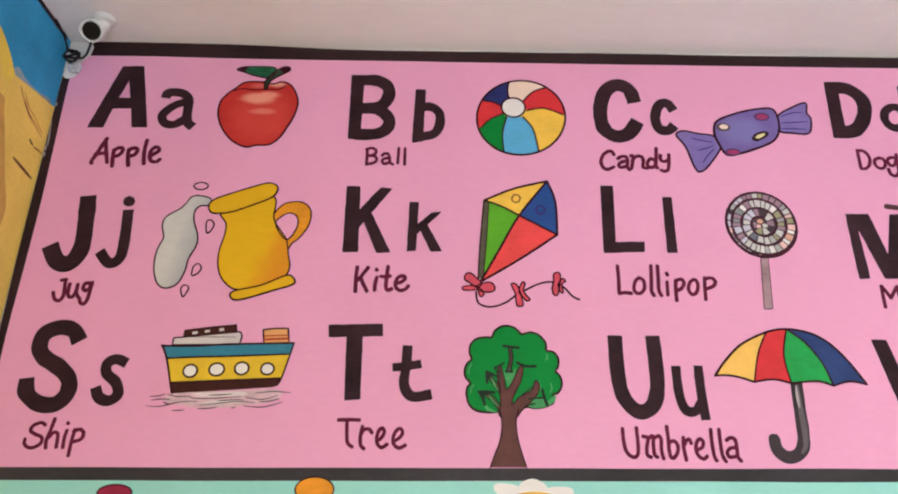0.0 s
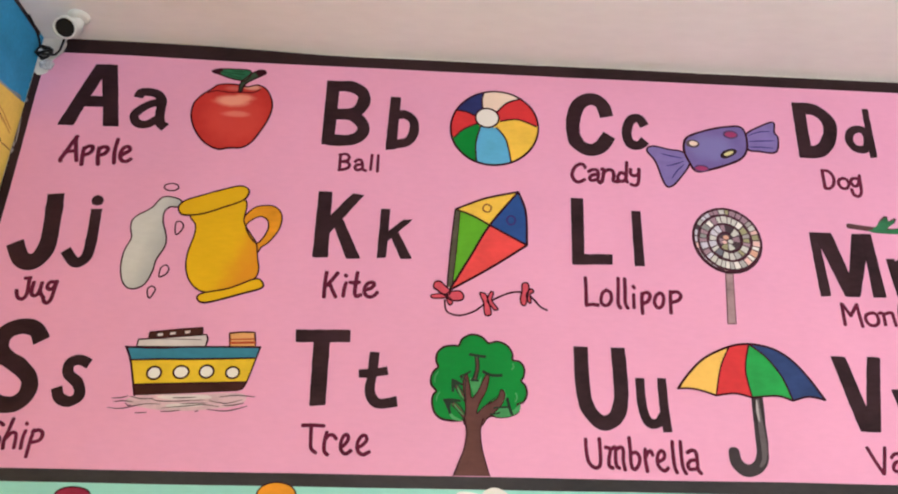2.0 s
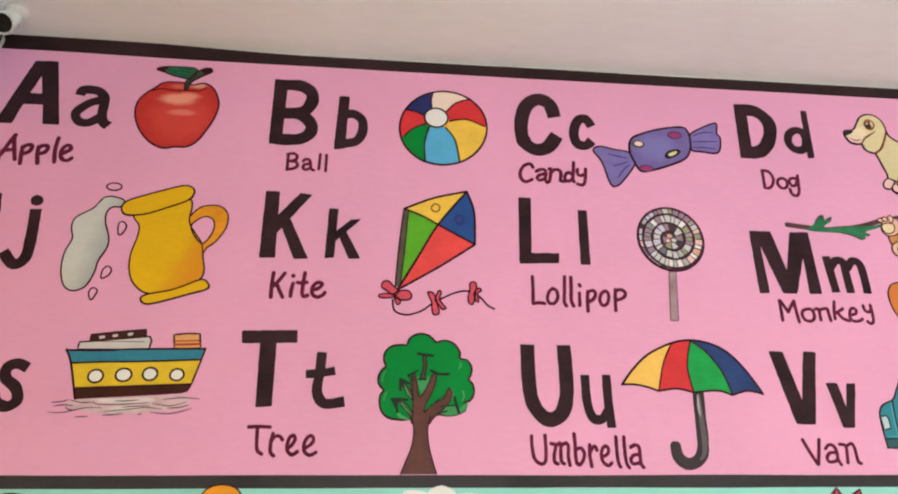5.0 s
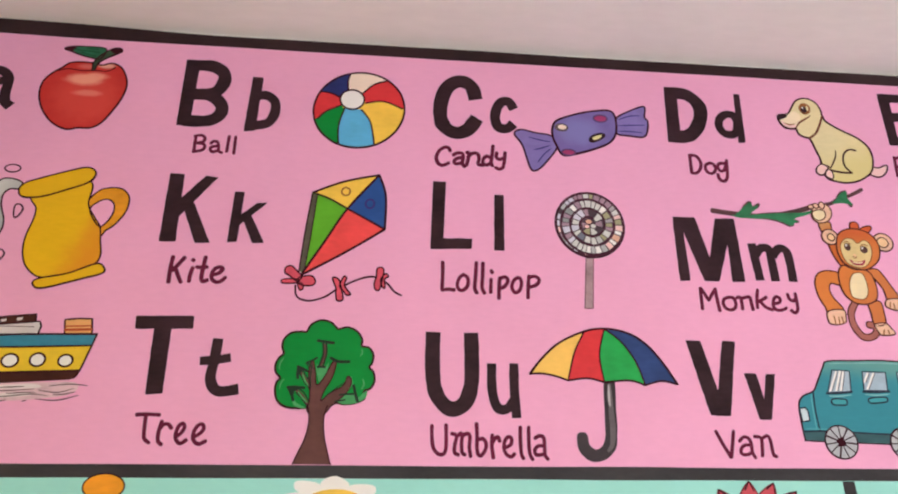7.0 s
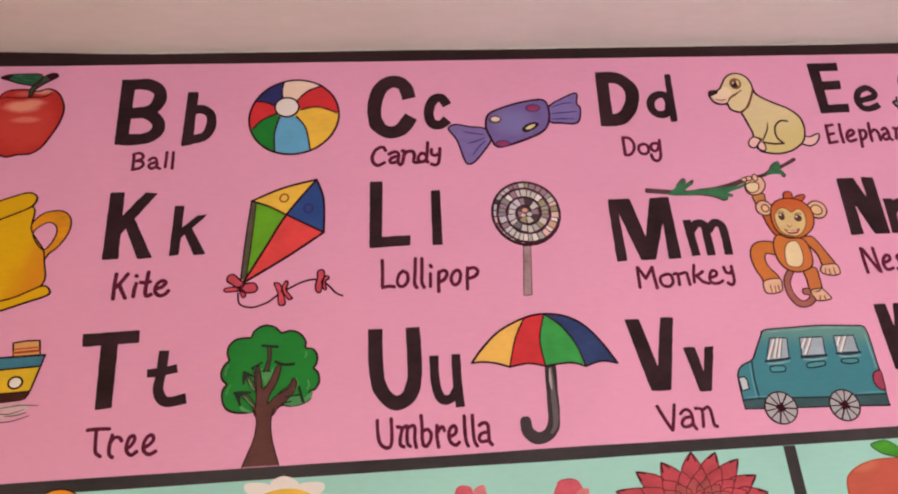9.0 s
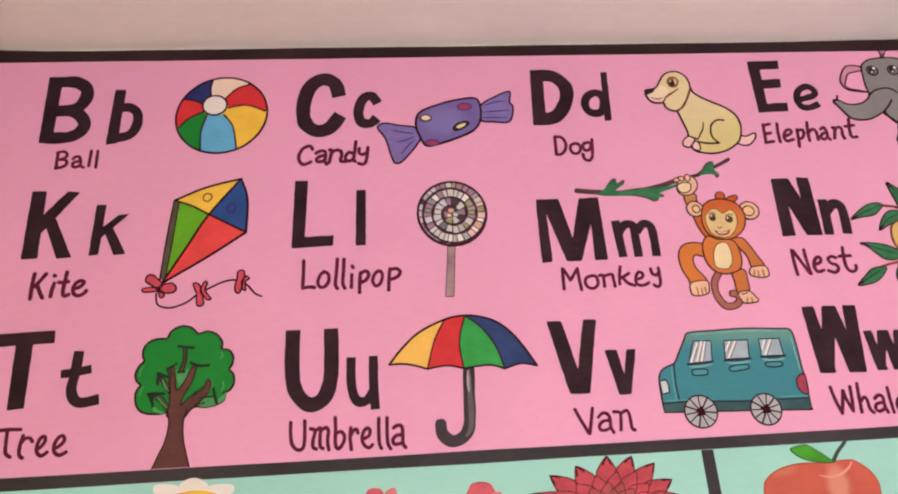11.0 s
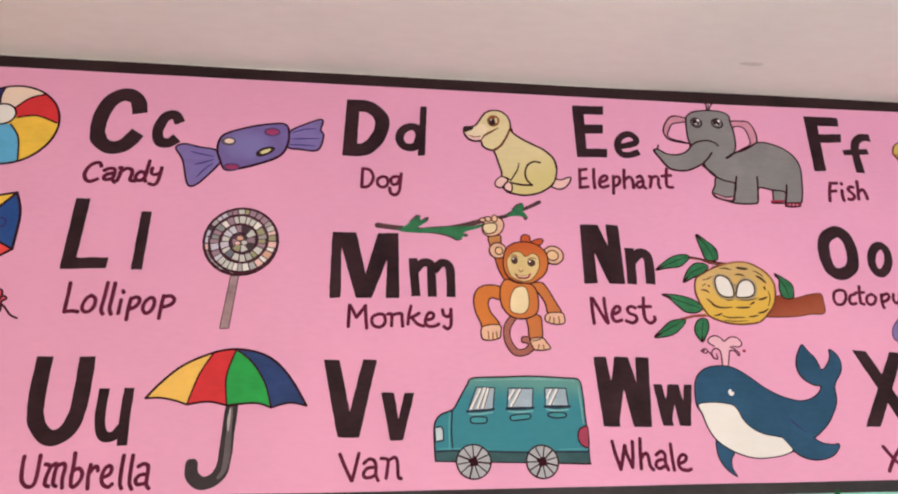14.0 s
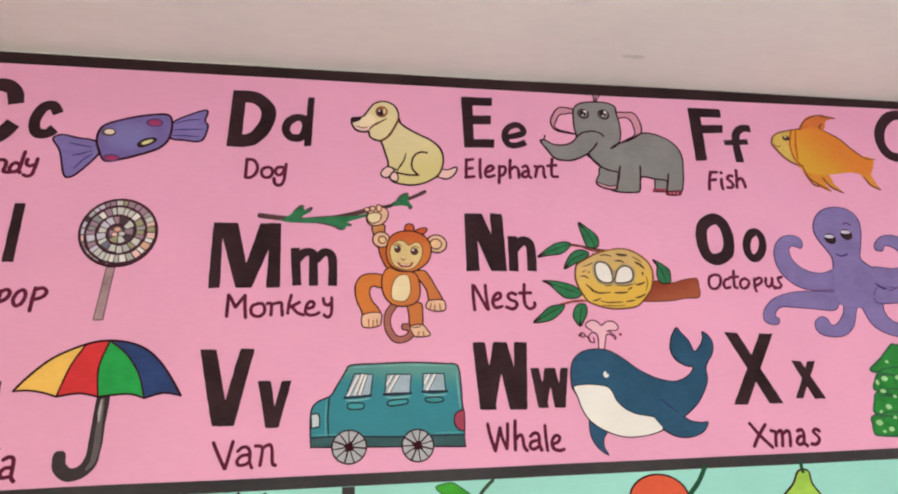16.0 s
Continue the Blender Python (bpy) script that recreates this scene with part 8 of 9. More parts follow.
fill(wheel, "hub", LINE, [(8.2, -9.1), (8.3, -10.1), (7.2, -10.1), (6.2, -10.3), (6.1, -9.4), (5.6, -8.6), (6.7, -8.2), (7.5, -7.7), (8, -8.5)], 5.2, 0)

# ---- whale ----
painted_whale = mural("painted_whale", "painted blue whale with a white belly", 3.433, 1.912)
fill(painted_whale, "fin", WHALE, [(-15, -9.1), (-15.7, -11.4), (-15.4, -14), (-13.9, -16.6), (-11.3, -18.5), (-12.2, -16.4), (-12, -14.1), (-10.9, -11.8)], 1, 0.28)
fill(painted_whale, "body", WHALE, [(-19.2, 0.3), (-19.1, 3.7), (-18.4, 6.8), (-16.9, 9), (-13.9, 10.7), (-9.6, 11.1), (-6.2, 10.4), (-2.5, 8.1), (1.1, 5.2), (4.9, 3), (8.2, 1.8), (11.7, 1.2), (14.9, 1.9), (17.4, 3.4), (18.6, 5.2), (16.5, 5.7), (13.8, 7.5), (12.6, 10.4), (13.3, 13.6), (14.7, 16), (16, 17.3), (17.1, 15.6), (19, 13.2), (19.9, 10.2), (21.1, 10.5), (22.8, 12.3), (23.7, 14.1), (24, 15.9), (25.7, 14.7), (26.6, 12.3), (25.8, 9.3), (23.7, 6.7), (22.7, 4.7), (22.4, 1.3), (20.6, -2), (17.9, -5.3), (14.1, -8.2), (11.1, -9.8), (6, -12.3), (2.9, -13), (-2.8, -12.8), (-11, -10.5), (-16.1, -7.2), (-18, -2.3)], 2.2, 0.32)
fill(painted_whale, "belly", WHITE, [(-18.7, 0.3), (-15.7, 0.9), (-12.2, 0.8), (-8.8, 0.1), (-7.5, -1.5), (-6.7, -3.7), (-4.8, -5.9), (-1.7, -7.6), (1.7, -8.3), (3.9, -8.9), (5, -10.5), (5.8, -12.1), (2.9, -13.3), (-1.3, -13.9), (-5.4, -13.9), (-9.2, -12.9), (-12.8, -11.1), (-15.5, -8.8), (-17.2, -5.6), (-18, -2.3)], 3.4, 0.28)
fill(painted_whale, "fin", WHALE, [(3.7, -8.8), (5, -6.6), (8.2, -5.6), (11.2, -7.9), (14.8, -10.2), (17.7, -10.6), (19.7, -10.5), (19.1, -12.1), (16.8, -13.9), (13.7, -14.6), (9.6, -14.2), (6.6, -12.5), (5.2, -10.7)], 4.6)
stroke(painted_whale, "fin_line", LINE, [(5.8, -12.1), (8.5, -13.9), (11.9, -14.7), (15.5, -14.3), (18.3, -12.9), (19.8, -10.7), (17.7, -10.7), (14.8, -10.2), (12.7, -8.8)], 0.29, 6)
stroke(painted_whale, "fin_line", NAVYLINE, [(6.8, -3.6), (8.3, -5.1), (10.9, -7.3)], 0.32, 6, taper=True)
disc(painted_whale, "eye", WHITE, -8.6, 3.6, 0.82, 0.91, 4, 0)
disc(painted_whale, "pupil", WHALE, -8.1, 4.1, 0.35, 0.40, 5, 0)
fill(painted_whale, "spray", SPRAY, [(-9.4, 10.9), (-9.4, 13.6), (-9.4, 15.6), (-11.3, 16.8), (-12.6, 18), (-11.8, 19.4), (-10, 19.7), (-8.4, 18.9), (-7.7, 18.3), (-5.5, 19.4), (-3.6, 19.1), (-2.6, 17.8), (-3.3, 16.4), (-5.8, 16), (-7, 14.1), (-7.8, 10.9)], 0.6, 0)
stroke(painted_whale, "spout", SPOUT, [(-9.6, 11), (-9.3, 13.6), (-9.5, 15.5), (-10.7, 16.1), (-12, 15), (-11.7, 13.4), (-10.6, 13.1), (-10.7, 14.5)], 0.40, 1)
stroke(painted_whale, "spout", SPOUT, [(-7.8, 11.2), (-7, 14.1), (-6.5, 15.4), (-5, 15.3), (-4.1, 14), (-3.8, 14.7), (-4.9, 15.9), (-6.3, 16.5)], 0.40, 1)
stroke(painted_whale, "spout", SPOUT, [(-10.9, 16.7), (-12.5, 17.9), (-11.9, 19.2), (-10, 19.8), (-8.4, 19), (-7.7, 18.2), (-5.7, 19.4), (-3.6, 19.2), (-2.5, 17.7), (-3.4, 16.6), (-5.6, 16.7)], 0.41, 1)
stroke(painted_whale, "spout", SPOUT, [(-15.1, 15.3), (-13.9, 16), (-13.1, 15.3), (-13.9, 14.7), (-14.9, 15.2)], 0.40, 1)
stroke(painted_whale, "spout", SPOUT, [(-13.1, 15.3), (-12.4, 14.5), (-11.8, 13.2)], 0.35, 1.1)
disc(painted_whale, "drop", SPOUT, -14.5, 15.5, 0.52, 0.35, 1.4, 0)
disc(painted_whale, "drop", MAROON, -2.2, 15.4, 0.53, 0.41, 1.4, 0)

# ---- xmas tree ----
FIREDGE = paint("fir_edge_paint", (0.03, 0.11, 0.05), 0.5, 0.3, 20)

painted_fir = mural("painted_fir", "painted green fir tree with pale dabs", 4.302, 1.864)
fill(painted_fir, "tier", FIR, [(-13, -5.8), (-14.1, -8.3), (-14.4, -10.4), (-13.3, -11.5), (-6.1, -12), (3.3, -12), (5.3, -10.3), (5.9, -6.4), (-3.5, -4.9)], 1, 0.56, True, FIREDGE)
fill(painted_fir, "tier", FIR, [(-9.2, 1.2), (-11.3, -1.7), (-12, -5.2), (-4.1, -6.5), (6.4, -5.8), (8.1, -2.3), (8, 0.7), (-1, 2)], 1.4, 0.50, True, FIREDGE)
fill(painted_fir, "tier", FIR, [(-5.7, 7.9), (-9.1, 4.5), (-9.6, 1.7), (-1.7, -0.1), (8.8, 1.2), (10.4, 4), (9.7, 7.6), (1.5, 8.6)], 1.8, 0.51, True, FIREDGE)
fill(painted_fir, "tier", FIR, [(2.2, 15.7), (1, 16), (-1.1, 14.5), (-4.7, 11.5), (-9.2, 8.4), (-8, 7.3), (-3.5, 6.5), (0.5, 6.1), (4.9, 6.3), (9.8, 6.9), (12.2, 7.9), (8.7, 12.3), (6.7, 15.5)], 2.2, 0.61, True, FIREDGE)
disc(painted_fir, "dab", PALEGREEN, -5.5, 5.2, 1.09, 0.80, 3.6, 0)
disc(painted_fir, "dab", PALEGREEN, -0.7, 5.4, 0.88, 0.74, 3.6, 0)
disc(painted_fir, "dab", PALEGREEN, -7.3, 1.4, 1.01, 0.58, 3.6, 0)
disc(painted_fir, "dab", PALEGREEN, -7, -3.3, 1.00, 0.78, 3.6, 0)
disc(painted_fir, "dab", PALEGREEN, -11.8, -7.9, 1.11, 0.84, 3.6, 0)
disc(painted_fir, "dab", PALEGREEN, -8.3, -9.9, 0.91, 0.70, 3.6, 0)
disc(painted_fir, "dab", PALEGREEN, -8.4, 4.1, 0.58, 0.87, 3.6, 0)
disc(painted_fir, "dab", PALEGREEN, -2.9, 10.4, 0.59, 0.45, 3.6, 0)
disc(painted_fir, "dab", PALEGREEN, -3.8, -0.3, 0.65, 0.50, 3.6, 0)
disc(painted_fir, "dab", PALEGREEN, -10.1, -4.7, 0.56, 0.42, 3.6, 0)
disc(painted_fir, "dab", PALEGREEN, -5.9, -6.5, 0.64, 0.49, 3.6, 0)
disc(painted_fir, "dab", PALEGREEN, -10.9, -10.5, 0.62, 0.42, 3.6, 0)
stroke(painted_fir, "needle_line", FIREDGE, [(-7.5, 6), (-4.4, 6.4), (-0.4, 5.7)], 0.58, 3.4, taper=True)
stroke(painted_fir, "needle_line", FIREDGE, [(-9.4, -0.1), (-5.8, 0), (-2.6, -0.5)], 0.57, 3.4, taper=True)
stroke(painted_fir, "needle_line", FIREDGE, [(-11.8, -6.3), (-8, -6), (-4.9, -6.7)], 0.56, 3.4, taper=True)

# ---- mint panel pictures ----
def petal(parent, mat, base, tip, width, layer, edge, line):
    """One pointed petal from its base to its tip, widest just past its middle."""
    b, t = Vector(base), Vector(tip)
    along = t - b
    side = Vector((-along.y, along.x)).normalized() * width
    spots = [b, b + along * 0.3 + side * 0.36, b + along * 0.56 + side * 0.5, b + along * 0.8 + side * 0.3, b + along * 0.97 + side * 0.06,
             b + along * 0.98 - side * 0.05, b + along * 0.82 - side * 0.27, b + along * 0.56 - side * 0.5, b + along * 0.3 - side * 0.36]
    return fill(parent, "petal", mat, [(p.x, p.y) for p in spots], layer, edge, True, line)


painted_dahlia = mural("painted_dahlia", "painted red flower with dark edged petals", 2.344, 1.579)
DAHLIA_TIPS = [(-19.8, 1.7), (-14, 6.0), (-7.2, 7.9), (1.0, 9.9), (7.4, 9.5), (13.0, 7.5), (16.8, 3.3), (19.0, -0.9),
               (18.2, -7.0), (14.5, -12.5), (8.5, -16.5), (0.8, -18.4), (-7.0, -17.2), (-13.6, -13.4), (-18.2, -7.2)]
dahlia_rng = random.Random(31)
for reach, inner, width, layer, shade, edge, line in ((1.0, 0.30, 5.6, 1.0, DAHLIA, 0.30, DAHLIA_LINE),
                                                      (0.76, 0.2, 4.9, 1.7, DAHLIA, 0.24, DAHLIA_LINE),
                                                      (0.56, 0.12, 4.1, 2.4, DAHLIA2, 0.22, DAHLIA_LINE),
                                                      (0.38, 0.06, 3.1, 3.1, DAHLIA, 0.2, DAHLIA_LINE),
                                                      (0.21, 0.0, 2.0, 3.8, DAHLIA2, 0.18, DAHLIA_LINE)):
    for k, (tx, tz) in enumerate(DAHLIA_TIPS):
        if reach in (0.76, 0.38):
            nx, nz = DAHLIA_TIPS[(k + 1) % len(DAHLIA_TIPS)]
            tx, tz = (tx + nx) / 2, (tz + nz) / 2
        if reach < 0.3 and k % 2:
            continue
        tx, tz = tx + 0.2, tz + 5.0
        slack = dahlia_rng.uniform(0.94, 1.05) if reach < 1 else 1.0
        whole = petal(painted_dahlia, shade, (tx * inner - 0.2, tz * inner - 5.0), (tx * reach * slack - 0.2, tz * reach * slack - 5.0),
                      width * dahlia_rng.uniform(0.9, 1.1), layer + 0.02 * (k % 3), edge, line)
        if reach == 1.0:
            a, c = Vector((tx - 0.2, tz - 5.0)), Vector((-tz, tx)).normalized() * 1.15
            d = a - Vector((tx, tz)).normalized() * 2.2
            stroke(whole, "petal_tip", LINE, [(d.x + c.x, d.y + c.y), (a.x, a.y), (d.x - c.x, d.y - c.y)], 0.62, 2.0, smooth=False, taper=True)


painted_rosebud = mural("painted_rosebud", "small painted coral rosebud", 1.782, 1.614)
fill(painted_rosebud, "petal", BUD, [(-3.9, 0.4), (-3.1, 1.9), (-1.5, 2.2), (0.2, 1.6), (0.7, -0.3), (0.4, -2.1), (-2.5, -2.9), (-3.7, -1.7)], 1, 0)
fill(painted_rosebud, "petal", BUD2, [(0.6, -0.7), (1.1, 1.2), (3.2, 2), (3.9, 0.5), (3.7, -1.9), (1.9, -3), (0.5, -2.1)], 1.6, 0)

painted_rosebud = mural("painted_rosebud", "small painted coral rosebud", 2.027, 1.598)
fill(painted_rosebud, "petal", BUD, [(-4, -0.4), (-2.9, 2.4), (-1.8, 3.5), (2, 3.4), (3.4, 1.7), (4, -0.7), (2.4, -2.6), (-1.9, -2.5)], 1, 0)
fill(painted_rosebud, "petal", BUD2, [(0.6, -1.6), (2.5, 0.8), (5, 1), (4.6, -0.9), (2.9, -2.6), (0.7, -2.6)], 1.6, 0)
stroke(painted_rosebud, "petal_line", MAROON, [(-1.9, 3.4), (0.5, 3.6), (2.2, 3.2)], 0.28, 2, taper=True)

painted_daisy = mural("painted_daisy", "painted white flower with yellow middle", 1.333, 1.630)
fill(painted_daisy, "petal", WHITE, [(2.8, 0.5), (9, 0.9), (12.9, -0.7), (9.1, -2), (2.8, -0.9)], 1)
fill(painted_daisy, "petal", WHITE, [(3.1, -0.6), (8.8, -2.2), (9.2, -4.4), (4.1, -4), (0.9, -1.4)], 1.1)
fill(painted_daisy, "petal", WHITE, [(1.6, -1.3), (3.5, -4.1), (0.2, -5.5), (-3.2, -3.7), (-1.5, -1.2)], 1)
fill(painted_daisy, "petal", WHITE, [(-0.9, -1.3), (-3.8, -3.6), (-8.8, -3.4), (-8.6, -1.3), (-3.1, -0.3)], 1.1)
fill(painted_daisy, "petal", WHITE, [(-2.8, -0.6), (-8.9, -1), (-12.8, 0.6), (-9.1, 1.9), (-2.9, 0.8)], 1)
fill(painted_daisy, "petal", WHITE, [(-3.1, 0.5), (-8.9, 2.1), (-9.3, 4.4), (-4.2, 4), (-1, 1.3)], 1.1)
fill(painted_daisy, "petal", WHITE, [(-1.6, 1.2), (-3.6, 4), (-0.3, 5.6), (3.2, 3.7), (1.4, 1.1)], 1)
fill(painted_daisy, "petal", WHITE, [(0.8, 1.2), (3.8, 3.6), (9, 3.4), (8.7, 1.2), (3, 0.2)], 1.1)
disc(painted_daisy, "middle", YELLOW, -0, -0, 6.50, 2.63, 2.4, 0)

painted_tomato = mural("painted_tomato", "painted red fruit with a green leaf", 2.891, 1.572)
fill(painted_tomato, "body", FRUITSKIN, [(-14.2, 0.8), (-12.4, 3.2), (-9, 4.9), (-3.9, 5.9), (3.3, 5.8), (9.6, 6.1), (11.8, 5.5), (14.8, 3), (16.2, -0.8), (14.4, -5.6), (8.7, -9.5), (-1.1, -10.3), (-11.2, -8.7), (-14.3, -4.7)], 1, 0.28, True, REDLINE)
stroke(painted_tomato, "hollow", FRUITPALE, [(1.1, 2.7), (4.2, 2.2), (7.1, 2.9), (9.3, 4.3), (10.5, 5.7)], 0.63, 2.4, taper=True)
fill(painted_tomato, "leaf", FRUITGREEN, [(-5.1, 9.4), (-3.4, 10.2), (-0.7, 10.4), (1.8, 8.9), (4.9, 6.5), (5.6, 5.7), (1.6, 6), (-2.7, 7.3)], 3.2, 0.23, True, DARKGREEN)
stroke(painted_tomato, "stalk", STALK, [(5.7, 6.1), (7.3, 8.2), (10, 10.6)], 0.88, 3)

painted_marigold = mural("painted_marigold", "painted orange flower at the panel edge", 0.806, 1.660)
disc(painted_marigold, "head", AMBER, 0, -0, 4.62, 2.87, 1, 0.32)

painted_bud = mural("painted_bud", "painted dark red bud at the panel edge", 0.333, 1.654)
disc(painted_bud, "head", MAROON, 0.1, -0.2, 4.04, 1.83, 1, 0.33)

painted_cherry = mural("painted_cherry", "painted red fruit with dark stalk", 3.446, 1.621)
disc(painted_cherry, "body", FRUITRED, 0, -1.4, 8.55, 6.44, 1, 0.49)
stroke(painted_cherry, "stalk", DARKGREEN, [(9.1, -0.4), (12.3, 2.7), (14.9, 6.4)], 1.26, 1)

painted_pear = mural("painted_pear", "painted green pear under the border line", 3.872, 1.600)
fill(painted_pear, "body", FRUITGREEN2, [(0.5, 6.1), (3.6, 6), (4, 2.4), (6.5, -2.3), (4.9, -7.4), (-2.9, -9.9), (-8.6, -6.7), (-7.2, -1.6), (-2.1, 2.7)], 1, 0.53)
stroke(painted_pear, "stalk", DARKGREEN, [(1.9, 5.8), (1.8, 8.6)], 0.96, 2.4)
part("divider", box(2.603, 2.635, -0.0012, 0.0, 0.6, BOT0 - 0.001), BORDERGREY, mint_panel, "black painted dividing line")
part("divider", box(4.569, 4.599, -0.0012, 0.0, 0.6, BOT0 - 0.001), BORDERGREY, mint_panel, "black painted dividing line")

# ---- side wall picture ----

side_wall_picture = mural("side_wall_picture", "blue and yellow painted picture with dark brush lines", -0.097, 2.546, "mural", side=True)
fill(side_wall_picture, "sky", SIDEBLUE, [(-340, -180), (9.5, -180), (9.5, 42.0), (-340, 42.0)], 0.2, 0, False)
fill(side_wall_picture, "figure", SIDEYELLOW, [(-53.6, 20.3), (-26.6, 23), (-21.1, 22.3), (-17.3, 19.8), (-13.2, 16.9), (-10.6, 14.8), (-6.8, 15.4), (-0.5, 16.5), (7.5, 17.7), (9.5, 18.3), (9.5, -180), (-340, -180), (-340, 20)], 1, 0, False)
stroke(side_wall_picture, "top_line", BORDER, [(-340, 41.3), (6.7, 41.3)], 1.6, 1.4, smooth=False)
stroke(side_wall_picture, "brush_line", OCHRE2, [(-7.4, 13.5), (-4.4, 11.2), (-0.8, 8.7), (2.7, 7.8), (7.1, 6.2)], 1.07, 2, taper=True)
stroke(side_wall_picture, "brush_line", OCHRE2, [(-4.9, 13.4), (-1.7, 10.6), (2.4, 9.6)], 0.58, 2, taper=True)
stroke(side_wall_picture, "brush_line", OCHRE2, [(0.6, 10.2), (4.5, 8.4), (7.1, 7.5)], 0.69, 2, taper=True)
stroke(side_wall_picture, "brush_line", BARKLINE, [(-4.2, 10.7), (-0.8, 8.7), (0.8, 8.5)], 0.5, 2.4, taper=True)
stroke(side_wall_picture, "brush_line", LINE, [(2, 2.8), (2.8, 2.3), (4.2, 2)], 0.58, 2, taper=True)
stroke(side_wall_picture, "brush_line", OCHRELINE, [(4.3, 1.7), (6.8, 2), (9.3, 2)], 0.43, 2.2, taper=True)
stroke(side_wall_picture, "brush_line", BARKLINE, [(-2.8, -5.8), (1.8, -6.3), (7.3, -6.9)], 0.96, 2, taper=True)
fill(side_wall_picture, "pale_edge", SIDEPALE, [(-12.3, 14.8), (-10.2, 17.6), (-5.4, 16.8), (0.6, 17.3), (6.7, 18.9), (7.3, 16.6), (1.5, 15.3), (-6.3, 14.3), (-10.6, 13)], 0.8)
fill(side_wall_picture, "pale_edge", SIDELEMON, [(-20.8, 21.6), (-18.9, 21.3), (-14.3, 18.2), (-11.6, 15.3), (-11.3, 12.5), (-13.4, 11), (-17.8, 14.9)], 1.3)
fill(side_wall_picture, "shade", OCHRE2, [(-25.6, -1.1), (-13.7, 6.6), (-10.6, 2.2), (-4.4, -11.2), (-0.3, -22.5), (-8, -41.3)], 1.6)

# ---- worn spots of the border ----
fill(pink_panel, "worn_spot", STICK, [(-4, 274.2), (-3.3, 274.7), (-2.7, 273.9), (-3.2, 273.1)], 0.9)
fill(pink_panel, "worn_spot", STICK, [(-3.5, 256.8), (-3.2, 257.7), (-2.6, 257), (-3, 256)], 0.9)
fill(pink_panel, "worn_spot", STICK, [(-3.3, 267.6), (-3.1, 267.9), (-2.6, 262.4), (-2.5, 259.9), (-2.8, 260.4)], 0.9)
fill(pink_panel, "worn_spot", STICK, [(-3.3, 259.2), (-2.8, 259.6), (-2.8, 258)], 0.9)

# ---- corner by the ceiling ----
bm = bmesh.new()
area_mesh(bm, glide([(-3, 84), (0.1, 83.6), (0.8, 86), (1.2, 88.5), (2.8, 90.8), (3.6, 92), (3.4, 95.5), (-3, 95.5)], True), 0.1)
bare = part("bare_plaster", bm, WHITEWASH, pink_panel, "patch of bare plaster in the corner")
bare.matrix_world = pose(0, 0, 2.0)


def tube(path, radius, sides=8):
    """A round cable along a path in metres."""
    bm, rings = bmesh.new(), []
    for i, p in enumerate(path):
        d = (path[min(i + 1, len(path) - 1)] - path[max(i - 1, 0)]).normalized()
        q = d.to_track_quat("Z", "Y").to_matrix()
        rings.append([bm.verts.new(p + q @ Vector((radius * math.cos(a), radius * math.sin(a), 0)))
                      for a in (2 * math.pi * k / sides for k in range(sides))])
    for a, b in zip(rings, rings[1:]):
        for k in range(sides):
            bm.faces.new((a[k], a[(k + 1) % sides], b[(k + 1) % sides], b[k]))
    bm.faces.new(rings[0])
    bm.faces.new(rings[-1])
    bmesh.ops.recalc_face_normals(bm, faces=bm.faces)
    for f in bm.faces:
        f.smooth = True
    return bm


def lathe(profile, sides=40):
    """A turned body round the z axis: radius and height, in metres."""
    bm = bmesh.new()
    rings = [[bm.verts.new((r * math.cos(a), r * math.sin(a), z)) for a in (2 * math.pi * k / sides for k in range(sides))] for r, z in profile]
    for a, b in zip(rings, rings[1:]):
        for k in range(sides):
            bm.faces.new((a[k], a[(k + 1) % sides], b[(k + 1) % sides], b[k]))
    bm.faces.new(rings[0])
    bm.faces.new(rings[-1])
    bmesh.ops.recalc_face_normals(bm, faces=bm.faces)
    return bm


corner_camera = tagged(new("security_camera"), "white plastic security camera with round black face under the ceiling", "security camera")
corner_camera.matrix_world = look((0.083, -0.106, 2.923), (0.30, -1.75, 1.48)) @ Matrix.Scale(0.82, 4)
# the body looks along its own -z
part("housing", lathe([(0.030, 0.075), (0.036, 0.07), (0.0395, 0.05), (0.0405, 0.0), (0.0395, -0.008), (0.0365, -0.0105), (0.0335, -0.009), (0.0325, -0.002), (0.0320, 0.004)]), PLASTIC, corner_camera)
part("face", lathe([(0.0322, -0.0015), (0.031, -0.0035), (0.006, -0.0045), (0.002, -0.0046)]), BLACKPLASTIC, corner_camera, "glossy black front plate")
inv = corner_camera.matrix_world.inverted()
foot = [inv @ Vector(p) for p in ((0.092, -0.082, 2.935), (0.104, -0.094, 2.947), (0.112, -0.104, CEIL + corner_rise(0.112)))]
part("bracket", tube(foot, 0.023, 18), PLASTIC, corner_camera)
base = lathe([(0.030, 0.0), (0.031, -0.006), (0.027, -0.012), (0.018, -0.014)], 28)
bmesh.ops.transform(base, matrix=inv @ pose(0.114, -0.106, CEIL + corner_rise(0.114)), verts=base.verts)
part("mounting_plate", base, PLASTIC, corner_camera)

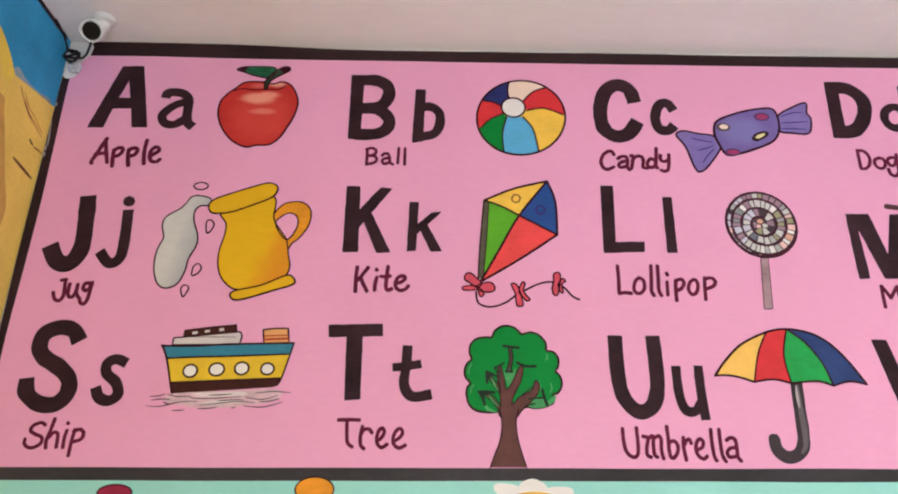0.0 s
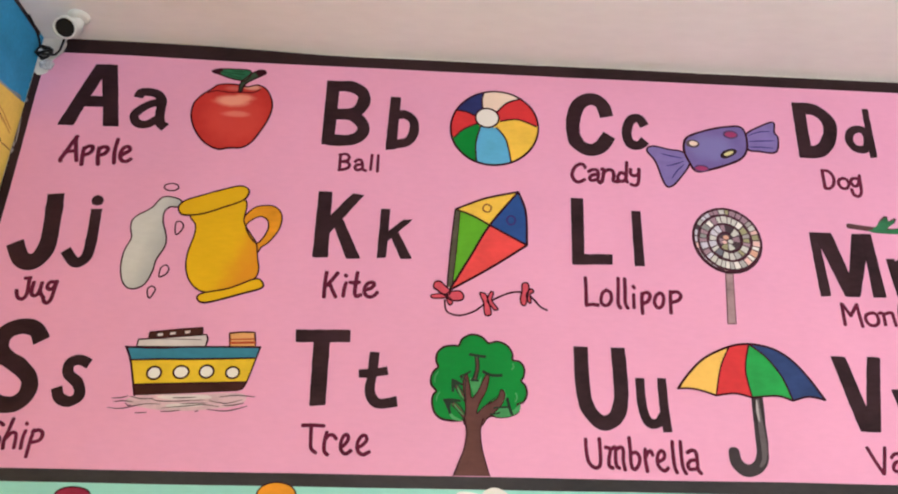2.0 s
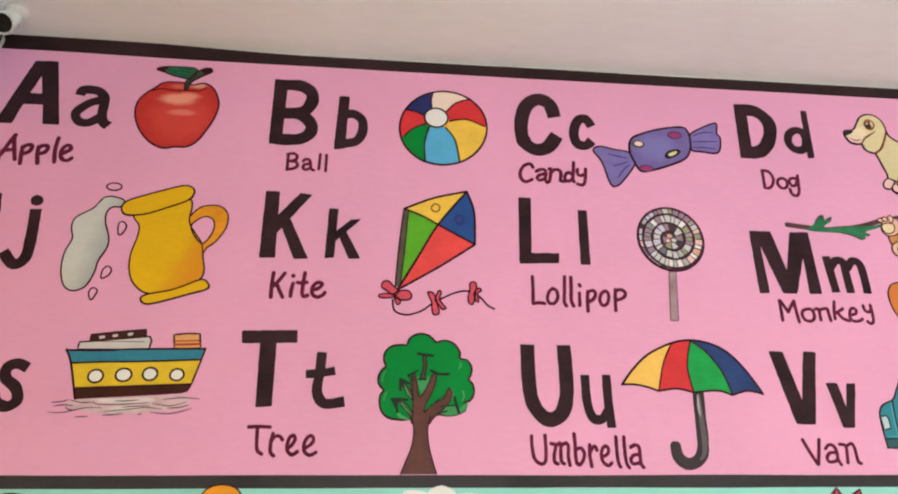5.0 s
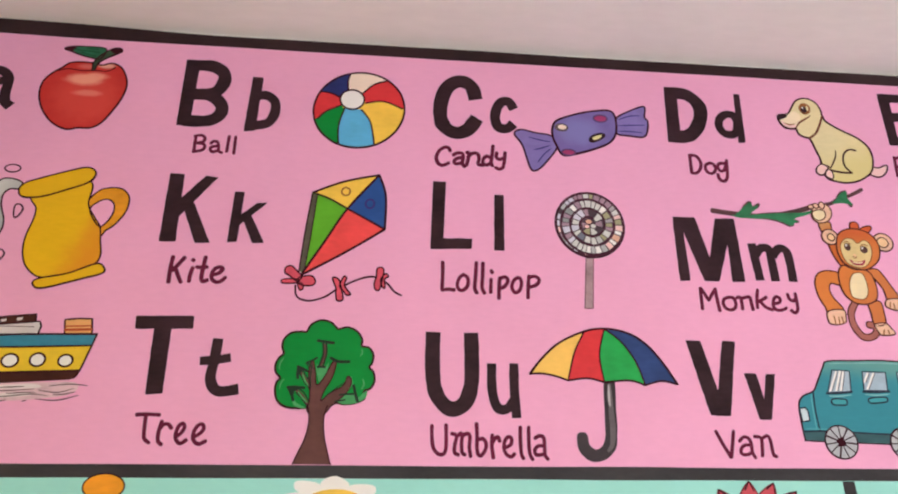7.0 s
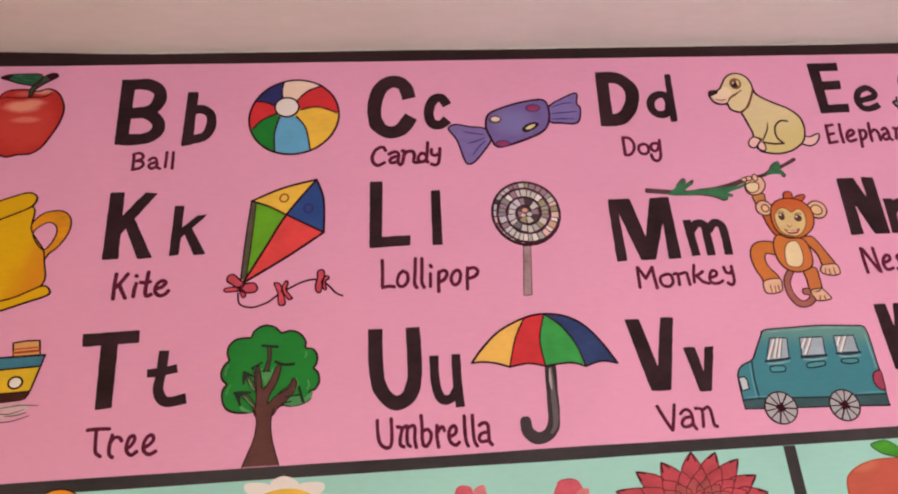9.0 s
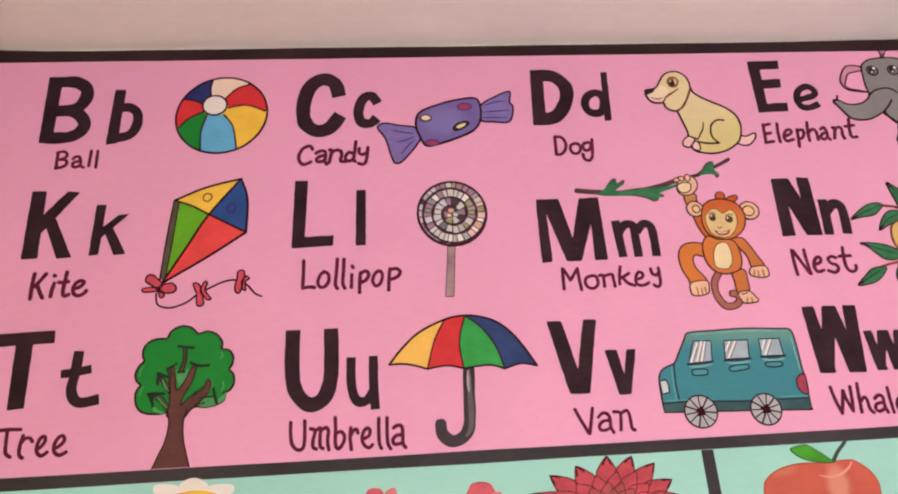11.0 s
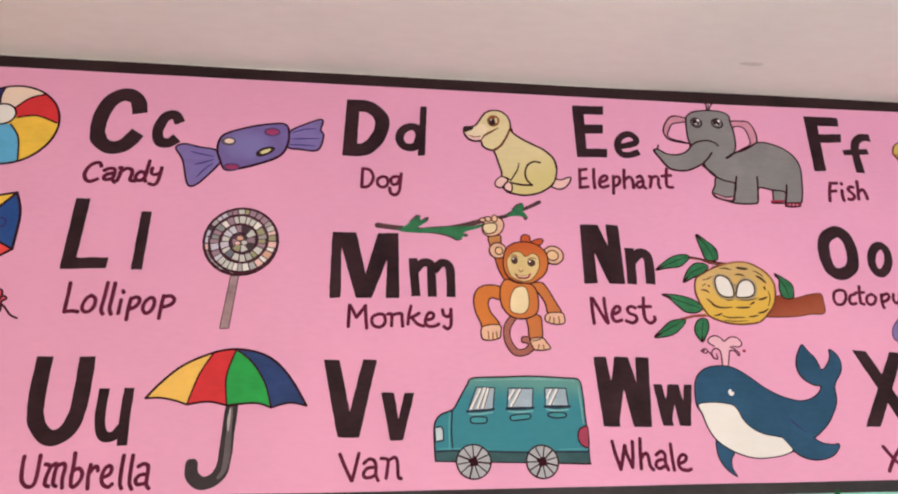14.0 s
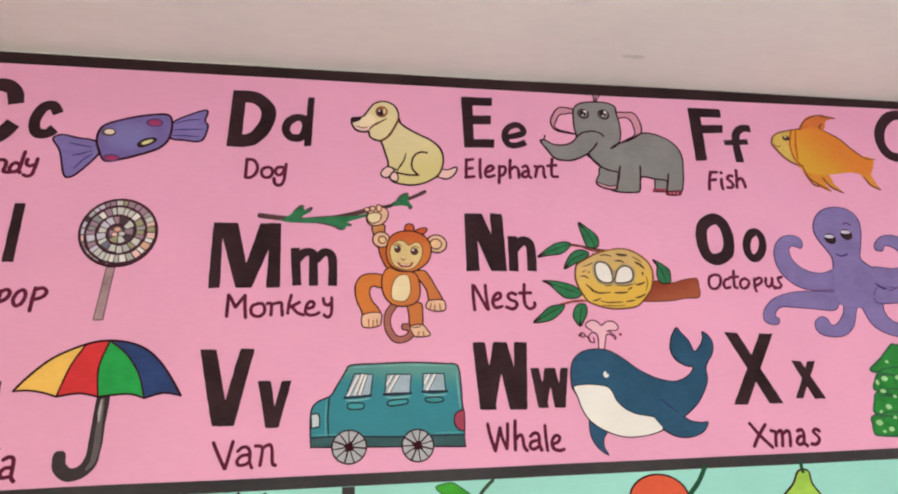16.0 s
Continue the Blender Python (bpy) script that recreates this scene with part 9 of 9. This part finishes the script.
cable_bundle = tagged(new("cable_bundle"), "tangled black cables with pale glinting tape in the wall corner", "cable")
cable_bundle.matrix_world = pose(0.0, -0.012, 2.90)
rng = random.Random(5)
for turn in range(4):
    loop = [Vector((-0.012 + (0.016 + 0.004 * turn) * math.cos(a + turn), 0.002 - 0.006 * turn + 0.005 * math.sin(2 * a), 0.002 + (0.020 - 0.003 * turn) * math.sin(a + turn)))
            for a in (2 * math.pi * k / 18 for k in range(16))]
    part("cable", tube(loop, 0.0038), BLACKPLASTIC, cable_bundle)
lead = [Vector(p) for p in ((0.008, 0.0, -0.004), (0.022, -0.004, -0.006), (0.034, -0.008, 0.006), (0.05, -0.03, 0.012), (0.07, -0.06, 0.016))]
part("lead", tube([Vector((p[0], p[1], p[2])) for p in lead], 0.0032), BLACKPLASTIC, cable_bundle)
part("lead", tube([Vector(p) for p in ((-0.026, 0.0, 0.014), (-0.027, -0.02, 0.035), (-0.026, -0.05, 0.05), (-0.025, -0.10, 0.058))], 0.003), BLACKPLASTIC, cable_bundle)


def crumple(cx, cy, cz, rx, ry, rz, seed):
    bm = bmesh.new()
    bmesh.ops.create_icosphere(bm, subdivisions=3, radius=1.0)
    for v in bm.verts:
        k = 1 + 0.35 * noise.noise(v.co * 2.3 + Vector((seed, 0, 0)))
        v.co = Vector((cx + v.co.x * rx * k, cy + v.co.y * ry * k, cz + v.co.z * rz * k))
    return bm


part("tape", crumple(0.004, 0.0, -0.040, 0.020, 0.010, 0.018, 1.0), FILM, cable_bundle, "crumpled clear tape with pale glints in its colour")
part("tape", crumple(-0.022, -0.004, 0.0, 0.007, 0.007, 0.014, 4.0), FILM, cable_bundle, "crumpled clear tape with pale glints in its colour")

# ---- faint mark on the ceiling ----
bm = bmesh.new()
area_mesh(bm, [(x * (1 + 0.3 * noise.noise((x, z, 7.0))), z * (1 + 0.6 * noise.noise((x * 0.7, z, 3.0)))) for x, z in oval(0, 0, 4.0, 0.9)], -2.2)
stain = part("ceiling_stain", bm, STAIN)
stain.matrix_world = pose(3.545, -0.155, CEIL, 90, 0, 0)
tagged(stain, "faint grey smudge on the whitewashed ceiling", "stain")
